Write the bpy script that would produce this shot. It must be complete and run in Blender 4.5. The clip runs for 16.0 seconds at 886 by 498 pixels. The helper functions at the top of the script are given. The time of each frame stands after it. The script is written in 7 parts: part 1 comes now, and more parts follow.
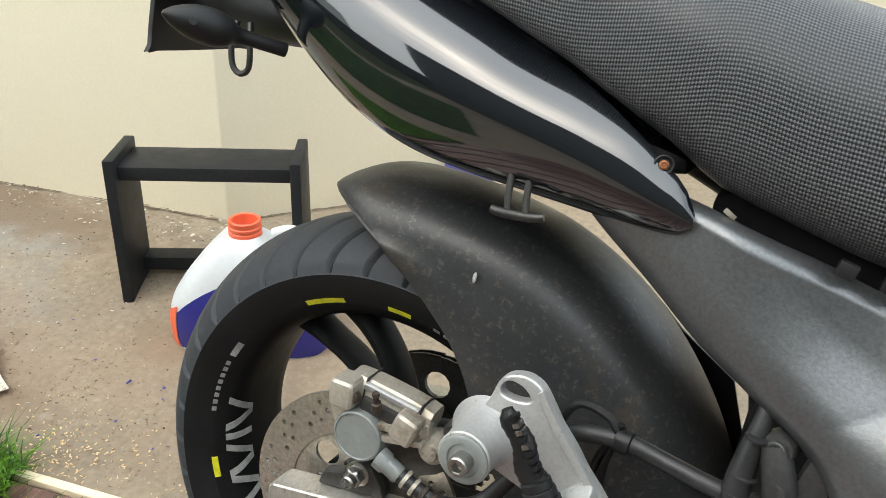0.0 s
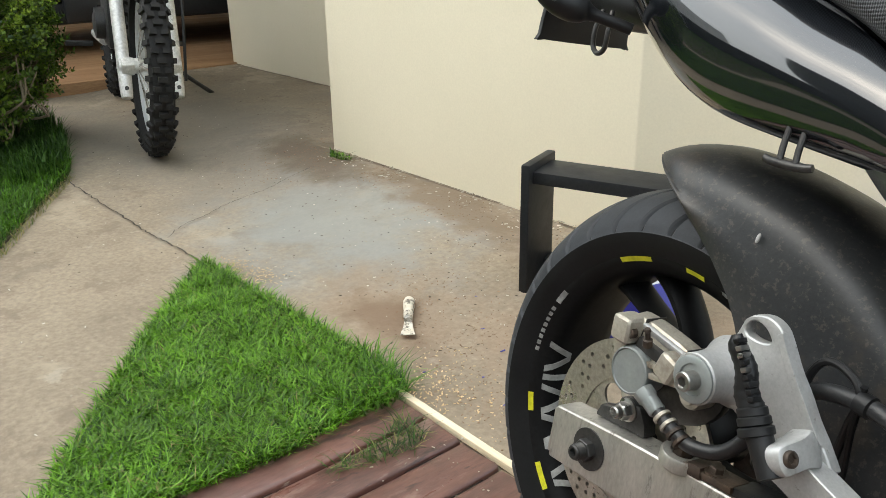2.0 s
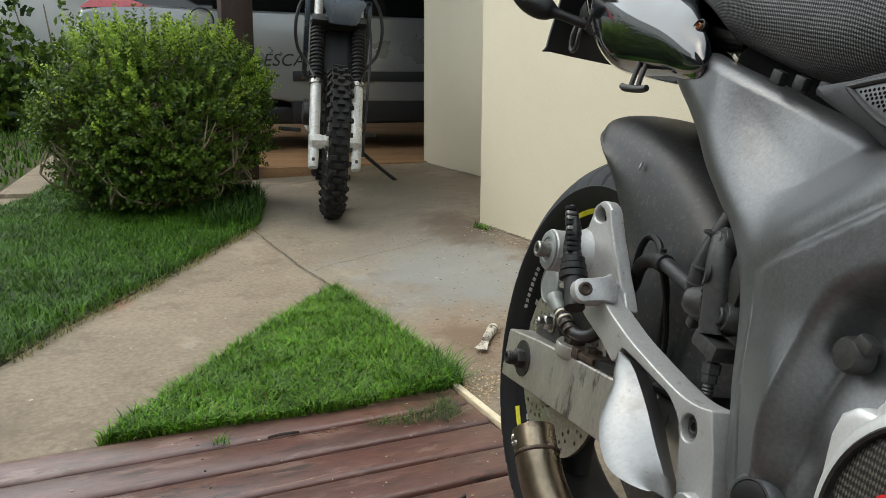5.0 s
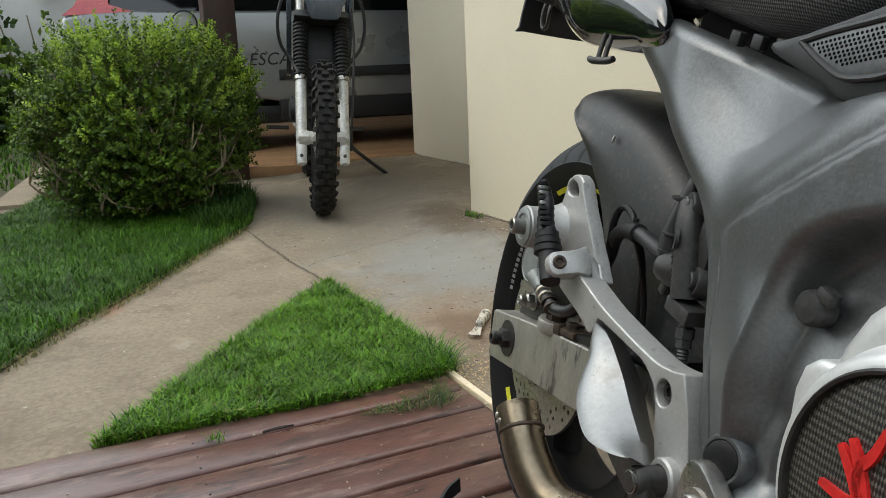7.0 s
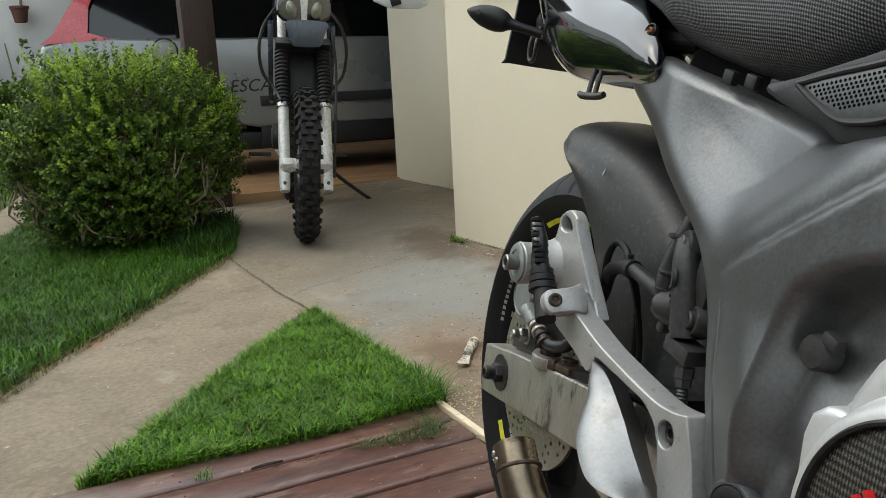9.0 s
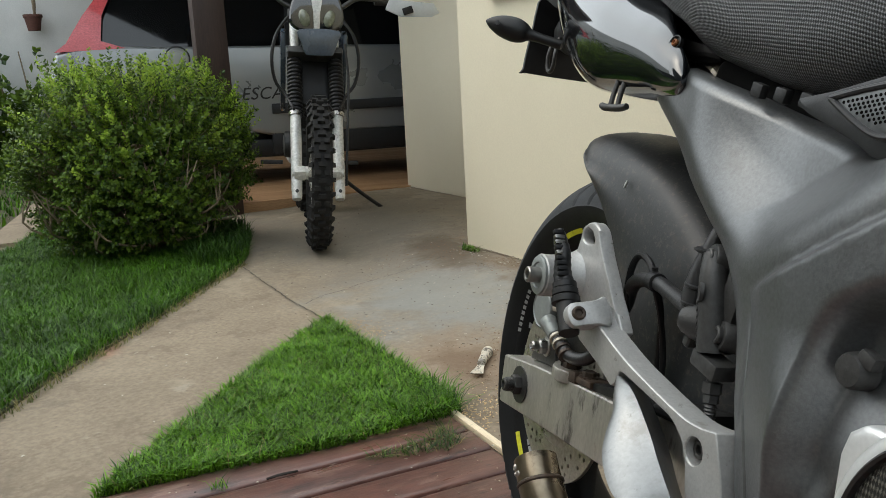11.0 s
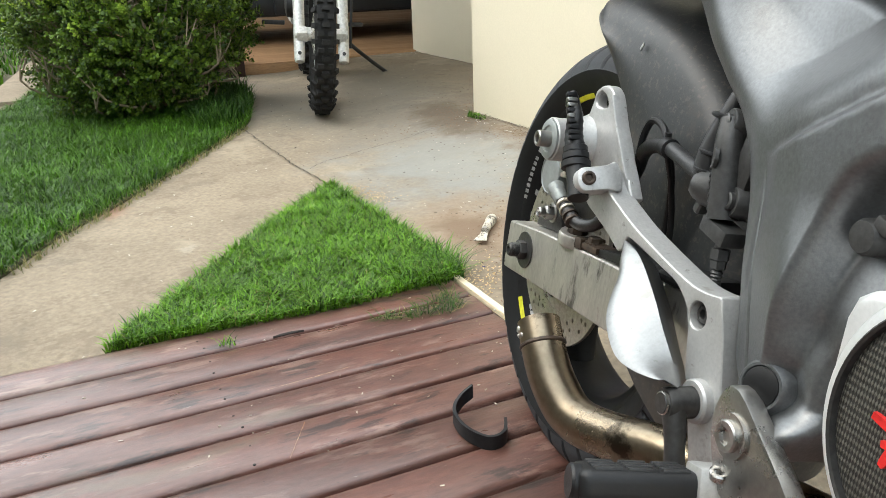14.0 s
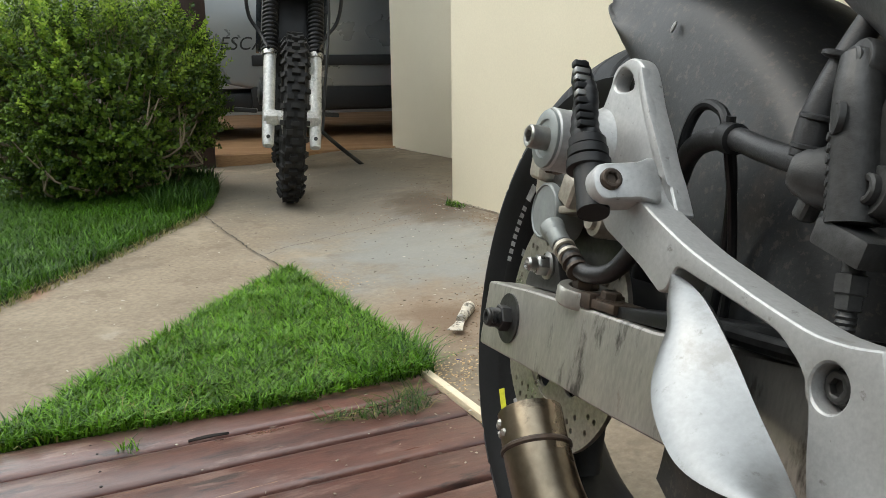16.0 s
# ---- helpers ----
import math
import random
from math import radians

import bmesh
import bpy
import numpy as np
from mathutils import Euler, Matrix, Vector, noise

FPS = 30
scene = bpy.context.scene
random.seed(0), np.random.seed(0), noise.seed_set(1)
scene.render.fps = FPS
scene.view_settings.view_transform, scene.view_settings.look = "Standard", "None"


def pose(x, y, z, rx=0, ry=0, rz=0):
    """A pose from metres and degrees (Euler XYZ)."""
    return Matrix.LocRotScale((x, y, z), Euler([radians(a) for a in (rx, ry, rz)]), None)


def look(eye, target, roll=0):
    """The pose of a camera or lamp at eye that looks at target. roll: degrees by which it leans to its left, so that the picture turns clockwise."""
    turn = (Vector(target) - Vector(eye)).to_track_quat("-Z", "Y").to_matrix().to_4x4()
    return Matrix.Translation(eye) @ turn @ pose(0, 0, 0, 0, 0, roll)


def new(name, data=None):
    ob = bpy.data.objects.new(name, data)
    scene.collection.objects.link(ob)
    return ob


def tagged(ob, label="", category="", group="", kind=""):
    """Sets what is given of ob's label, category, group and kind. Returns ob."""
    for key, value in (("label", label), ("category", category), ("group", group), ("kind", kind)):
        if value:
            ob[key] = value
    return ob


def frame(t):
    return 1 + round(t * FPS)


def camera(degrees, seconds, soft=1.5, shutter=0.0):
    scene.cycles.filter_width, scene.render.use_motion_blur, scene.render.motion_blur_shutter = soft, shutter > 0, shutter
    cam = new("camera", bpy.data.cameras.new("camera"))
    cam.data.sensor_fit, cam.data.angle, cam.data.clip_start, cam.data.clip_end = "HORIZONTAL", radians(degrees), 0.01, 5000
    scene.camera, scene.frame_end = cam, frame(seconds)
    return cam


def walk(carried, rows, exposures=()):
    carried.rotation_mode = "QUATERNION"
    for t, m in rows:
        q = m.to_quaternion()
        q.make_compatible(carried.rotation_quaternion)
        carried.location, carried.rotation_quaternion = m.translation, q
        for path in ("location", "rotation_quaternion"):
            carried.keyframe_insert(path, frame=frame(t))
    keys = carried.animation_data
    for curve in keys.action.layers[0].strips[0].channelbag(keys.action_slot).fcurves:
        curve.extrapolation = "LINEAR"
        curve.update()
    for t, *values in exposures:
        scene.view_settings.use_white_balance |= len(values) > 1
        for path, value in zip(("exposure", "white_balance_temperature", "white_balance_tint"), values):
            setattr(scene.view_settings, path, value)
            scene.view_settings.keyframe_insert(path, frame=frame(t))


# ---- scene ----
cam = camera(56.2, 16.0, soft=0.6)
METRES, EYE, TILT, LEAN, TURN = 1.31, 0.985, -29.0, -1.2, 26.87
X0, Y0, SIDE = 0.3537, -0.5827, 2.1
ROWS = [
    (0.0, 0.0, 0.0, 0.0, 0.0, 0.0, -0.0),
    (0.5, 0.0906, -0.0025, -0.0289, 12.06, 0.88, -10.55),
    (1.0, 0.1559, -0.0192, -0.0534, 23.85, -2.54, -13.22),
    (1.5, 0.163, -0.0399, -0.0824, 28.21, 0.61, -10.48),
    (2.0, 0.143, -0.0586, -0.1016, 30.4, 2.43, -11.63),
    (2.5, 0.1731, -0.072, -0.1092, 34.12, 6.04, -15.29),
    (3.0, 0.2779, -0.0558, -0.1445, 39.42, 6.41, -17.25),
    (3.5, 0.3146, -0.0497, -0.138, 40.2, 8.24, -16.88),
    (4.0, 0.3841, -0.0511, -0.1765, 40.24, 10.33, -19.35),
    (4.5, 0.4575, -0.037, -0.2472, 43.36, 8.79, -19.54),
    (7.0, 0.4825, -0.0068, -0.2554, 45.03, 7.4, -15.87),
    (7.5, 0.4796, -0.0108, -0.251, 44.49, 8.42, -14.84),
    (8.0, 0.4788, -0.0111, -0.2473, 44.24, 8.88, -15.4),
    (8.5, 0.4735, -0.0139, -0.2462, 44.0, 9.09, -14.82),
    (9.0, 0.4711, -0.0133, -0.2441, 43.9, 9.18, -14.85),
    (9.5, 0.465, -0.016, -0.2441, 44.27, 9.14, -14.87),
    (10.0, 0.4656, -0.0178, -0.244, 44.41, 9.38, -14.86),
    (12.5, 0.4535, -0.022, -0.2409, 44.75, 9.24, -15.67),
    (13.0, 0.459, -0.021, -0.246, 44.54, 6.92, -16.11),
    (13.5, 0.4619, -0.0215, -0.2493, 44.26, 1.95, -16.04),
    (14.0, 0.454, -0.0163, -0.2484, 44.58, 0.51, -16.19),
    (14.5, 0.404, 0.057, -0.2543, 44.55, 2.07, -17.79),
    (15.0, 0.3017, 0.1622, -0.2682, 44.58, 8.96, -21.14),
    (15.5, 0.3079, 0.1793, -0.2628, 44.24, 9.14, -18.72),
    (16.0, 0.3105, 0.1712, -0.273, 43.19, 8.59, -17.04),
]
EXPOSURES = [(t, stops + 0.10, 6190, 4.5) for t, stops in ((0.0, 0.95), (1.0, 0.98), (1.5, 0.90), (2.5, 0.78), (3.0, 0.78), (3.5, 0.55), (4.5, 0.45), (7.0, 0.36), (9.0, 0.32), (12.5, 0.32), (13.0, 0.5), (13.5, 0.95), (14.0, 1.15), (14.5, 1.17), (15.0, 0.85), (16.0, 0.64))]
walk(cam, [(t, pose(0, 0, 0, SIDE) @ pose(X0, Y0, EYE, TILT, LEAN, TURN) @ pose(METRES * x, METRES * y, METRES * z, 90 + pitch, roll, yaw)) for t, x, y, z, yaw, pitch, roll in ROWS], exposures=EXPOSURES)

# ---- world, sun and sky ----
world = bpy.data.worlds.new("world")
scene.world = world
world.use_nodes = True
wn = world.node_tree.nodes
sky = wn.new("ShaderNodeTexSky")
sky.sky_type, sky.sun_disc = "NISHITA", False
sky.sun_elevation, sky.sun_rotation = radians(52), radians(210)
sky.air_density, sky.dust_density, sky.ozone_density = 1.0, 9.0, 1.0
wn["Background"].inputs["Strength"].default_value = 0.15
cloud = wn.new("ShaderNodeTexNoise")  # a thin even overcast over the blue
cloud.inputs["Scale"].default_value, cloud.inputs["Detail"].default_value = 3.0, 5.0
cover = wn.new("ShaderNodeMapRange")
cover.inputs[1].default_value, cover.inputs[2].default_value, cover.inputs[3].default_value, cover.inputs[4].default_value = 0.3, 0.7, 0.55, 0.9
overcast = wn.new("ShaderNodeMix")
overcast.data_type = "RGBA"
overcast.inputs[7].default_value = (7.6, 7.9, 8.2, 1)
world.node_tree.links.new(cloud.outputs[0], cover.inputs[0])
world.node_tree.links.new(cover.outputs[0], overcast.inputs[0])
world.node_tree.links.new(sky.outputs[0], overcast.inputs[6])
world.node_tree.links.new(overcast.outputs[2], wn["Background"].inputs["Color"])
sun_data = bpy.data.lights.new("sun", "SUN")
sun_data.energy, sun_data.angle, sun_data.color = 1.0, radians(112), (1.0, 0.97, 0.92)
sun = new("sun", sun_data)
sun.matrix_world = look((-3.5, -6.0, 9.0), (0, 0, 0))


# ---- materials ----
def surface(name, a, b, rough=0.6, metal=0.0, scale=6.0, fine=90.0, bump=0.15, grain=0.25, stain=None, coat=0.0, stretch=(1, 1, 1), vary=0.0, rough_var=0.12, bump_dist=0.002):
    """Two base colours mixed by a broad noise, a fine grain over them, optional stains (colour, scale, edge, amount)."""
    m = bpy.data.materials.new(name)
    m.use_nodes = True
    nt = m.node_tree
    nd, lk = nt.nodes, nt.links.new
    bs = nd["Principled BSDF"]
    tc, mp = nd.new("ShaderNodeTexCoord"), nd.new("ShaderNodeMapping")
    lk(tc.outputs["Object"], mp.inputs["Vector"])
    mp.inputs["Scale"].default_value = stretch
    n1, n2 = nd.new("ShaderNodeTexNoise"), nd.new("ShaderNodeTexNoise")
    for n, s in ((n1, scale), (n2, fine)):
        n.inputs["Scale"].default_value, n.inputs["Detail"].default_value, n.inputs["Roughness"].default_value = s, 6.0, 0.62
        lk(mp.outputs[0], n.inputs["Vector"])
    r1 = nd.new("ShaderNodeMapRange")
    r1.inputs[1].default_value, r1.inputs[2].default_value = 0.32, 0.68
    lk(n1.outputs[0], r1.inputs[0])
    mix = nd.new("ShaderNodeMix")
    mix.data_type = "RGBA"
    mix.inputs[6].default_value, mix.inputs[7].default_value = (*a, 1), (*b, 1)
    lk(r1.outputs[0], mix.inputs[0])
    r2 = nd.new("ShaderNodeMapRange")
    r2.inputs[1].default_value, r2.inputs[2].default_value = 0.3, 0.7
    r2.inputs[3].default_value, r2.inputs[4].default_value = 1 - grain, 1 + grain
    lk(n2.outputs[0], r2.inputs[0])
    mul = nd.new("ShaderNodeMix")
    mul.data_type, mul.blend_type = "RGBA", "MULTIPLY"
    mul.inputs[0].default_value = 1.0
    lk(mix.outputs[2], mul.inputs[6])
    lk(r2.outputs[0], mul.inputs[7])
    out = mul.outputs[2]
    if stain:
        for k, (col, sc, edge, amount) in enumerate(stain):
            n3 = nd.new("ShaderNodeTexNoise")
            n3.inputs["Scale"].default_value, n3.inputs["Detail"].default_value, n3.inputs["Roughness"].default_value = sc, 7.0, 0.68
            off = nd.new("ShaderNodeMapping")
            off.inputs["Location"].default_value = (3.7 * k + 1.3, 5.1, 2.2 * k)
            lk(mp.outputs[0], off.inputs["Vector"])
            lk(off.outputs[0], n3.inputs["Vector"])
            r3 = nd.new("ShaderNodeMapRange")
            r3.inputs[1].default_value, r3.inputs[2].default_value = edge, edge + 0.07
            r3.inputs[4].default_value = amount
            lk(n3.outputs[0], r3.inputs[0])
            ms = nd.new("ShaderNodeMix")
            ms.data_type = "RGBA"
            ms.inputs[7].default_value = (*col, 1)
            lk(out, ms.inputs[6])
            lk(r3.outputs[0], ms.inputs[0])
            out = ms.outputs[2]
    if vary:
        oi = nd.new("ShaderNodeObjectInfo")
        r4 = nd.new("ShaderNodeMapRange")
        r4.inputs[3].default_value, r4.inputs[4].default_value = 1 - vary, 1 + vary
        lk(oi.outputs["Random"], r4.inputs[0])
        mv = nd.new("ShaderNodeMix")
        mv.data_type, mv.blend_type = "RGBA", "MULTIPLY"
        mv.inputs[0].default_value = 1.0
        lk(out, mv.inputs[6])
        lk(r4.outputs[0], mv.inputs[7])
        out = mv.outputs[2]
    lk(out, bs.inputs["Base Color"])
    rr = nd.new("ShaderNodeMapRange")
    rr.inputs[1].default_value, rr.inputs[2].default_value = 0.3, 0.7
    rr.inputs[3].default_value, rr.inputs[4].default_value = max(0.02, rough - rough_var), min(1, rough + rough_var)
    lk(n1.outputs[0], rr.inputs[0])
    lk(rr.outputs[0], bs.inputs["Roughness"])
    bs.inputs["Metallic"].default_value = metal
    bs.inputs["Coat Weight"].default_value = coat
    bs.inputs["Coat Roughness"].default_value = 0.04
    if bump:
        bp = nd.new("ShaderNodeBump")
        bp.inputs["Strength"].default_value, bp.inputs["Distance"].default_value = bump, bump_dist
        lk(n2.outputs[0], bp.inputs["Height"])
        lk(bp.outputs[0], bs.inputs["Normal"])
    return m


def woven(name, base, light, pitch, d1, d2, rough=0.5, bump=0.6, layer=""):
    """Vinyl or mesh with a regular weave: bumps along two directions, of space or of a mesh's own layer."""
    m = surface(name, base, [c * 1.3 for c in base], rough=rough, scale=9, bump=0)
    nd, lk = m.node_tree.nodes, m.node_tree.links.new
    bs = nd["Principled BSDF"]
    tc = nd.new("ShaderNodeAttribute") if layer else nd.new("ShaderNodeTexCoord")
    if layer:
        tc.attribute_name = layer
    waves = []
    for d in (d1, d2):
        dot = nd.new("ShaderNodeVectorMath")
        dot.operation = "DOT_PRODUCT"
        dot.inputs[1].default_value = [v * 2 * math.pi / pitch for v in d]
        lk(tc.outputs["Vector" if layer else "Object"], dot.inputs[0])
        s = nd.new("ShaderNodeMath")
        s.operation = "SINE"
        lk(dot.outputs["Value"], s.inputs[0])
        waves.append(s)
    mul = nd.new("ShaderNodeMath")
    mul.operation = "MULTIPLY"
    lk(waves[0].outputs[0], mul.inputs[0])
    lk(waves[1].outputs[0], mul.inputs[1])
    rg = nd.new("ShaderNodeMapRange")
    rg.inputs[1].default_value, rg.inputs[2].default_value = -0.25, 0.6
    lk(mul.outputs[0], rg.inputs[0])
    mix = nd.new("ShaderNodeMix")
    mix.data_type = "RGBA"
    mix.inputs[6].default_value, mix.inputs[7].default_value = (*base, 1), (*light, 1)
    lk(rg.outputs[0], mix.inputs[0])
    lk(mix.outputs[2], bs.inputs["Base Color"])
    bp = nd.new("ShaderNodeBump")
    bp.inputs["Strength"].default_value, bp.inputs["Distance"].default_value = bump, pitch * 0.25
    lk(rg.outputs[0], bp.inputs["Height"])
    lk(bp.outputs[0], bs.inputs["Normal"])
    return m


def leafy(name, a, b, rough=0.5, trans=0.35):
    """Leaf or blade colour that differs from piece to piece."""
    m = bpy.data.materials.new(name)
    m.use_nodes = True
    nd, lk = m.node_tree.nodes, m.node_tree.links.new
    bs = nd["Principled BSDF"]
    ge = nd.new("ShaderNodeNewGeometry")
    mix = nd.new("ShaderNodeMix")
    mix.data_type = "RGBA"
    mix.inputs[6].default_value, mix.inputs[7].default_value = (*a, 1), (*b, 1)
    lk(ge.outputs["Random Per Island"], mix.inputs[0])
    tc, no = nd.new("ShaderNodeTexCoord"), nd.new("ShaderNodeTexNoise")
    no.inputs["Scale"].default_value = 3.5
    lk(tc.outputs["Object"], no.inputs["Vector"])
    rg = nd.new("ShaderNodeMapRange")
    rg.inputs[1].default_value, rg.inputs[2].default_value, rg.inputs[3].default_value, rg.inputs[4].default_value = 0.3, 0.7, 0.75, 1.25
    lk(no.outputs[0], rg.inputs[0])
    mul = nd.new("ShaderNodeMix")
    mul.data_type, mul.blend_type = "RGBA", "MULTIPLY"
    mul.inputs[0].default_value = 1
    lk(mix.outputs[2], mul.inputs[6])
    lk(rg.outputs[0], mul.inputs[7])
    lk(mul.outputs[2], bs.inputs["Base Color"])
    bs.inputs["Roughness"].default_value = rough
    bs.inputs["Specular IOR Level"].default_value = 0.32
    tr = nd.new("ShaderNodeBsdfTranslucent")
    lk(mul.outputs[2], tr.inputs["Color"])
    ms = nd.new("ShaderNodeMixShader")
    ms.inputs[0].default_value = trans
    lk(bs.outputs[0], ms.inputs[1])
    lk(tr.outputs[0], ms.inputs[2])
    lk(ms.outputs[0], nd["Material Output"].inputs["Surface"])
    return m


CREAM = surface("cream_paint", (0.79, 0.725, 0.56), (0.75, 0.685, 0.525), rough=0.75, scale=1.3, fine=160, bump=0.12, grain=0.035, stain=[((0.55, 0.46, 0.33), 2.2, 0.66, 0.35)])
WHITE_WALL = surface("white_wall", (0.66, 0.66, 0.64), (0.54, 0.54, 0.52), rough=0.8, scale=1.5, fine=80, bump=0.1, grain=0.06, stain=[((0.22, 0.23, 0.2), 1.4, 0.62, 0.6)])
CONCRETE = surface("concrete", (0.305, 0.246, 0.173), (0.220, 0.178, 0.127), rough=0.92, scale=1.7, fine=70, bump=0.55, grain=0.20, bump_dist=0.004,
                   stain=[((0.40, 0.335, 0.245), 2.4, 0.57, 0.5), ((0.165, 0.135, 0.100), 3.2, 0.60, 0.5), ((0.44, 0.40, 0.34), 60, 0.70, 0.45), ((0.105, 0.085, 0.063), 38, 0.66, 0.6), ((0.17, 0.130, 0.090), 7, 0.56, 0.55), ((0.21, 0.165, 0.115), 20, 0.56, 0.5), ((0.10, 0.08, 0.06), 85, 0.65, 0.6), ((0.46, 0.41, 0.33), 14, 0.62, 0.35)])
CONCRETE_PATCHES = (((-1.72, 0.30, 0.0), (0.62, 0.42), (0.255, 0.262, 0.25), 4.0, 0.75), ((-2.6, 0.30, 0.0), (0.8, 0.5), (0.19, 0.172, 0.145), 2.5, 0.6), ((-1.05, 0.16, 0.0), (0.34, 0.20), (0.265, 0.195, 0.135), 6.0, 0.5), ((-2.33, 0.49, 0.0), (0.50, 0.15), (0.125, 0.095, 0.066), 7.0, 0.9),
                    ((-1.50, 0.64, 0.0), (0.66, 0.12), (0.185, 0.135, 0.088), 7.0, 0.85), ((-1.02, 0.14, 0.0), (0.20, 0.10), (0.165, 0.108, 0.066), 9.0, 0.8), ((-3.4, 0.20, 0.0), (0.7, 0.9), (0.20, 0.178, 0.147), 2.0, 0.7), ((-0.62, 0.55, 0.0), (0.30, 0.40), (0.27, 0.185, 0.12), 5.0, 0.5), ((-1.62, -0.80, 0.0), (0.09, 0.06), (0.40, 0.20, 0.13), 9.0, 0.6))


def patched(m, patches):
    """Broad stains of their own colour and outline, at set spots (centre, half sizes, colour, scale of the edge, amount)."""
    nd, lk = m.node_tree.nodes, m.node_tree.links.new
    bs = nd["Principled BSDF"]
    out = bs.inputs["Base Color"].links[0].from_socket
    tc = nd.new("ShaderNodeTexCoord")
    for k, (centre, half, colour, scale, amount) in enumerate(patches):
        mp = nd.new("ShaderNodeMapping")
        mp.inputs["Location"].default_value = (-centre[0] / half[0], -centre[1] / half[1], 0)
        mp.inputs["Scale"].default_value = (1 / half[0], 1 / half[1], 0)
        lk(tc.outputs["Object"], mp.inputs["Vector"])
        ln = nd.new("ShaderNodeVectorMath")
        ln.operation = "LENGTH"
        lk(mp.outputs[0], ln.inputs[0])
        no = nd.new("ShaderNodeTexNoise")
        no.inputs["Scale"].default_value, no.inputs["Detail"].default_value, no.inputs["Roughness"].default_value = scale, 8.0, 0.72
        lk(tc.outputs["Object"], no.inputs["Vector"])
        wide = nd.new("ShaderNodeMath")
        wide.operation, wide.inputs[1].default_value, wide.inputs[2].default_value = "MULTIPLY_ADD", 2.4, -1.2
        lk(no.outputs[0], wide.inputs[0])
        add = nd.new("ShaderNodeMath")
        lk(ln.outputs["Value"], add.inputs[0])
        lk(wide.outputs[0], add.inputs[1])
        rg = nd.new("ShaderNodeMapRange")
        rg.interpolation_type = "SMOOTHSTEP"
        rg.inputs[1].default_value, rg.inputs[2].default_value, rg.inputs[3].default_value, rg.inputs[4].default_value = 0.25, 1.25, amount, 0.0
        lk(add.outputs[0], rg.inputs[0])
        ms = nd.new("ShaderNodeMix")
        ms.data_type = "RGBA"
        ms.inputs[7].default_value = (*colour, 1)
        lk(out, ms.inputs[6])
        lk(rg.outputs[0], ms.inputs[0])
        out = ms.outputs[2]
    lk(out, bs.inputs["Base Color"])


patched(CONCRETE, CONCRETE_PATCHES)
CRACK = surface("crack_dirt", (0.035, 0.030, 0.024), (0.07, 0.058, 0.045), rough=0.95, bump=0.2)

EDGE_DIRT = surface("edge_dirt", (0.26, 0.205, 0.145), (0.16, 0.125, 0.085), rough=0.95, scale=30, bump=0.4, stain=[((0.55, 0.5, 0.42), 60, 0.58, 0.8)])
DECK = surface("deck_paint", (0.142, 0.064, 0.048), (0.080, 0.038, 0.030), rough=0.36, scale=6, fine=45, bump=0.45, grain=0.26, stretch=(2.2, 0.55, 2.2), vary=0.24, coat=0.38,
               stain=[((0.26, 0.17, 0.14), 9, 0.55, 0.55), ((0.025, 0.016, 0.014), 12, 0.57, 0.8), ((0.42, 0.34, 0.27), 30, 0.65, 0.7), ((0.11, 0.085, 0.06), 3, 0.58, 0.55), ((0.035, 0.02, 0.016), 60, 0.62, 0.6)])
DECK.node_tree.nodes["Principled BSDF"].inputs["Coat Roughness"].default_value = 0.22
SHADOW_WOOD = surface("shadow_black", (0.012, 0.009, 0.008), (0.02, 0.014, 0.011), rough=0.9)
RAW_WOOD = surface("raw_wood", (0.80, 0.70, 0.52), (0.72, 0.58, 0.38), rough=0.7, scale=4, fine=50, stretch=(0.6, 6, 6), grain=0.15)
SCRAPE = surface("scraped_wood", (0.40, 0.27, 0.17), (0.26, 0.15, 0.10), rough=0.8, scale=60, fine=120, grain=0.2)
PLANK_WOOD = surface("plank_wood", (0.42, 0.25, 0.12), (0.32, 0.18, 0.09), rough=0.6, scale=3, fine=40, stretch=(4, 0.5, 4), grain=0.2)
POST_WOOD = surface("post_wood", (0.045, 0.022, 0.016), (0.03, 0.016, 0.012), rough=0.5, scale=4, fine=40, stretch=(5, 5, 0.5), grain=0.25)
SOIL = surface("soil", (0.05, 0.06, 0.02), (0.07, 0.05, 0.03), rough=0.95, scale=12, bump=0.6)
GRASS = leafy("grass", (0.009, 0.040, 0.003), (0.205, 0.420, 0.030), rough=0.38, trans=0.25)
LAWN = leafy("lawn_grass", (0.008, 0.034, 0.003), (0.118, 0.262, 0.016), rough=0.42, trans=0.25)
# dark green grass, its colour lowered further for the shade below the bush
DARK_GRASS = leafy("tall_grass", (0.008, 0.028, 0.004), (0.060, 0.130, 0.014), rough=0.5, trans=0.2)
DRY_GRASS = leafy("dry_grass", (0.10, 0.16, 0.04), (0.36, 0.29, 0.13), rough=0.7, trans=0.2)
LEAF = leafy("bush_leaf", (0.016, 0.042, 0.006), (0.150, 0.240, 0.022), rough=0.45, trans=0.22)
YOUNG_LEAF = leafy("young_leaf", (0.15, 0.27, 0.02), (0.42, 0.56, 0.07), rough=0.45, trans=0.4)
BARK = surface("bark", (0.27, 0.215, 0.14), (0.17, 0.135, 0.09), rough=0.9, scale=30, bump=0.5)
GLOSS_BLACK = surface("gloss_black", (0.007, 0.0085, 0.011), (0.010, 0.011, 0.014), rough=0.10, scale=2, fine=300, bump=0.0, grain=0.05, coat=1.0, rough_var=0.03)
GLOSS_BLACK.node_tree.nodes["Principled BSDF"].inputs["Coat IOR"].default_value = 1.75
GLOSS_BLACK.node_tree.nodes["Principled BSDF"].inputs["Specular IOR Level"].default_value = 0.30
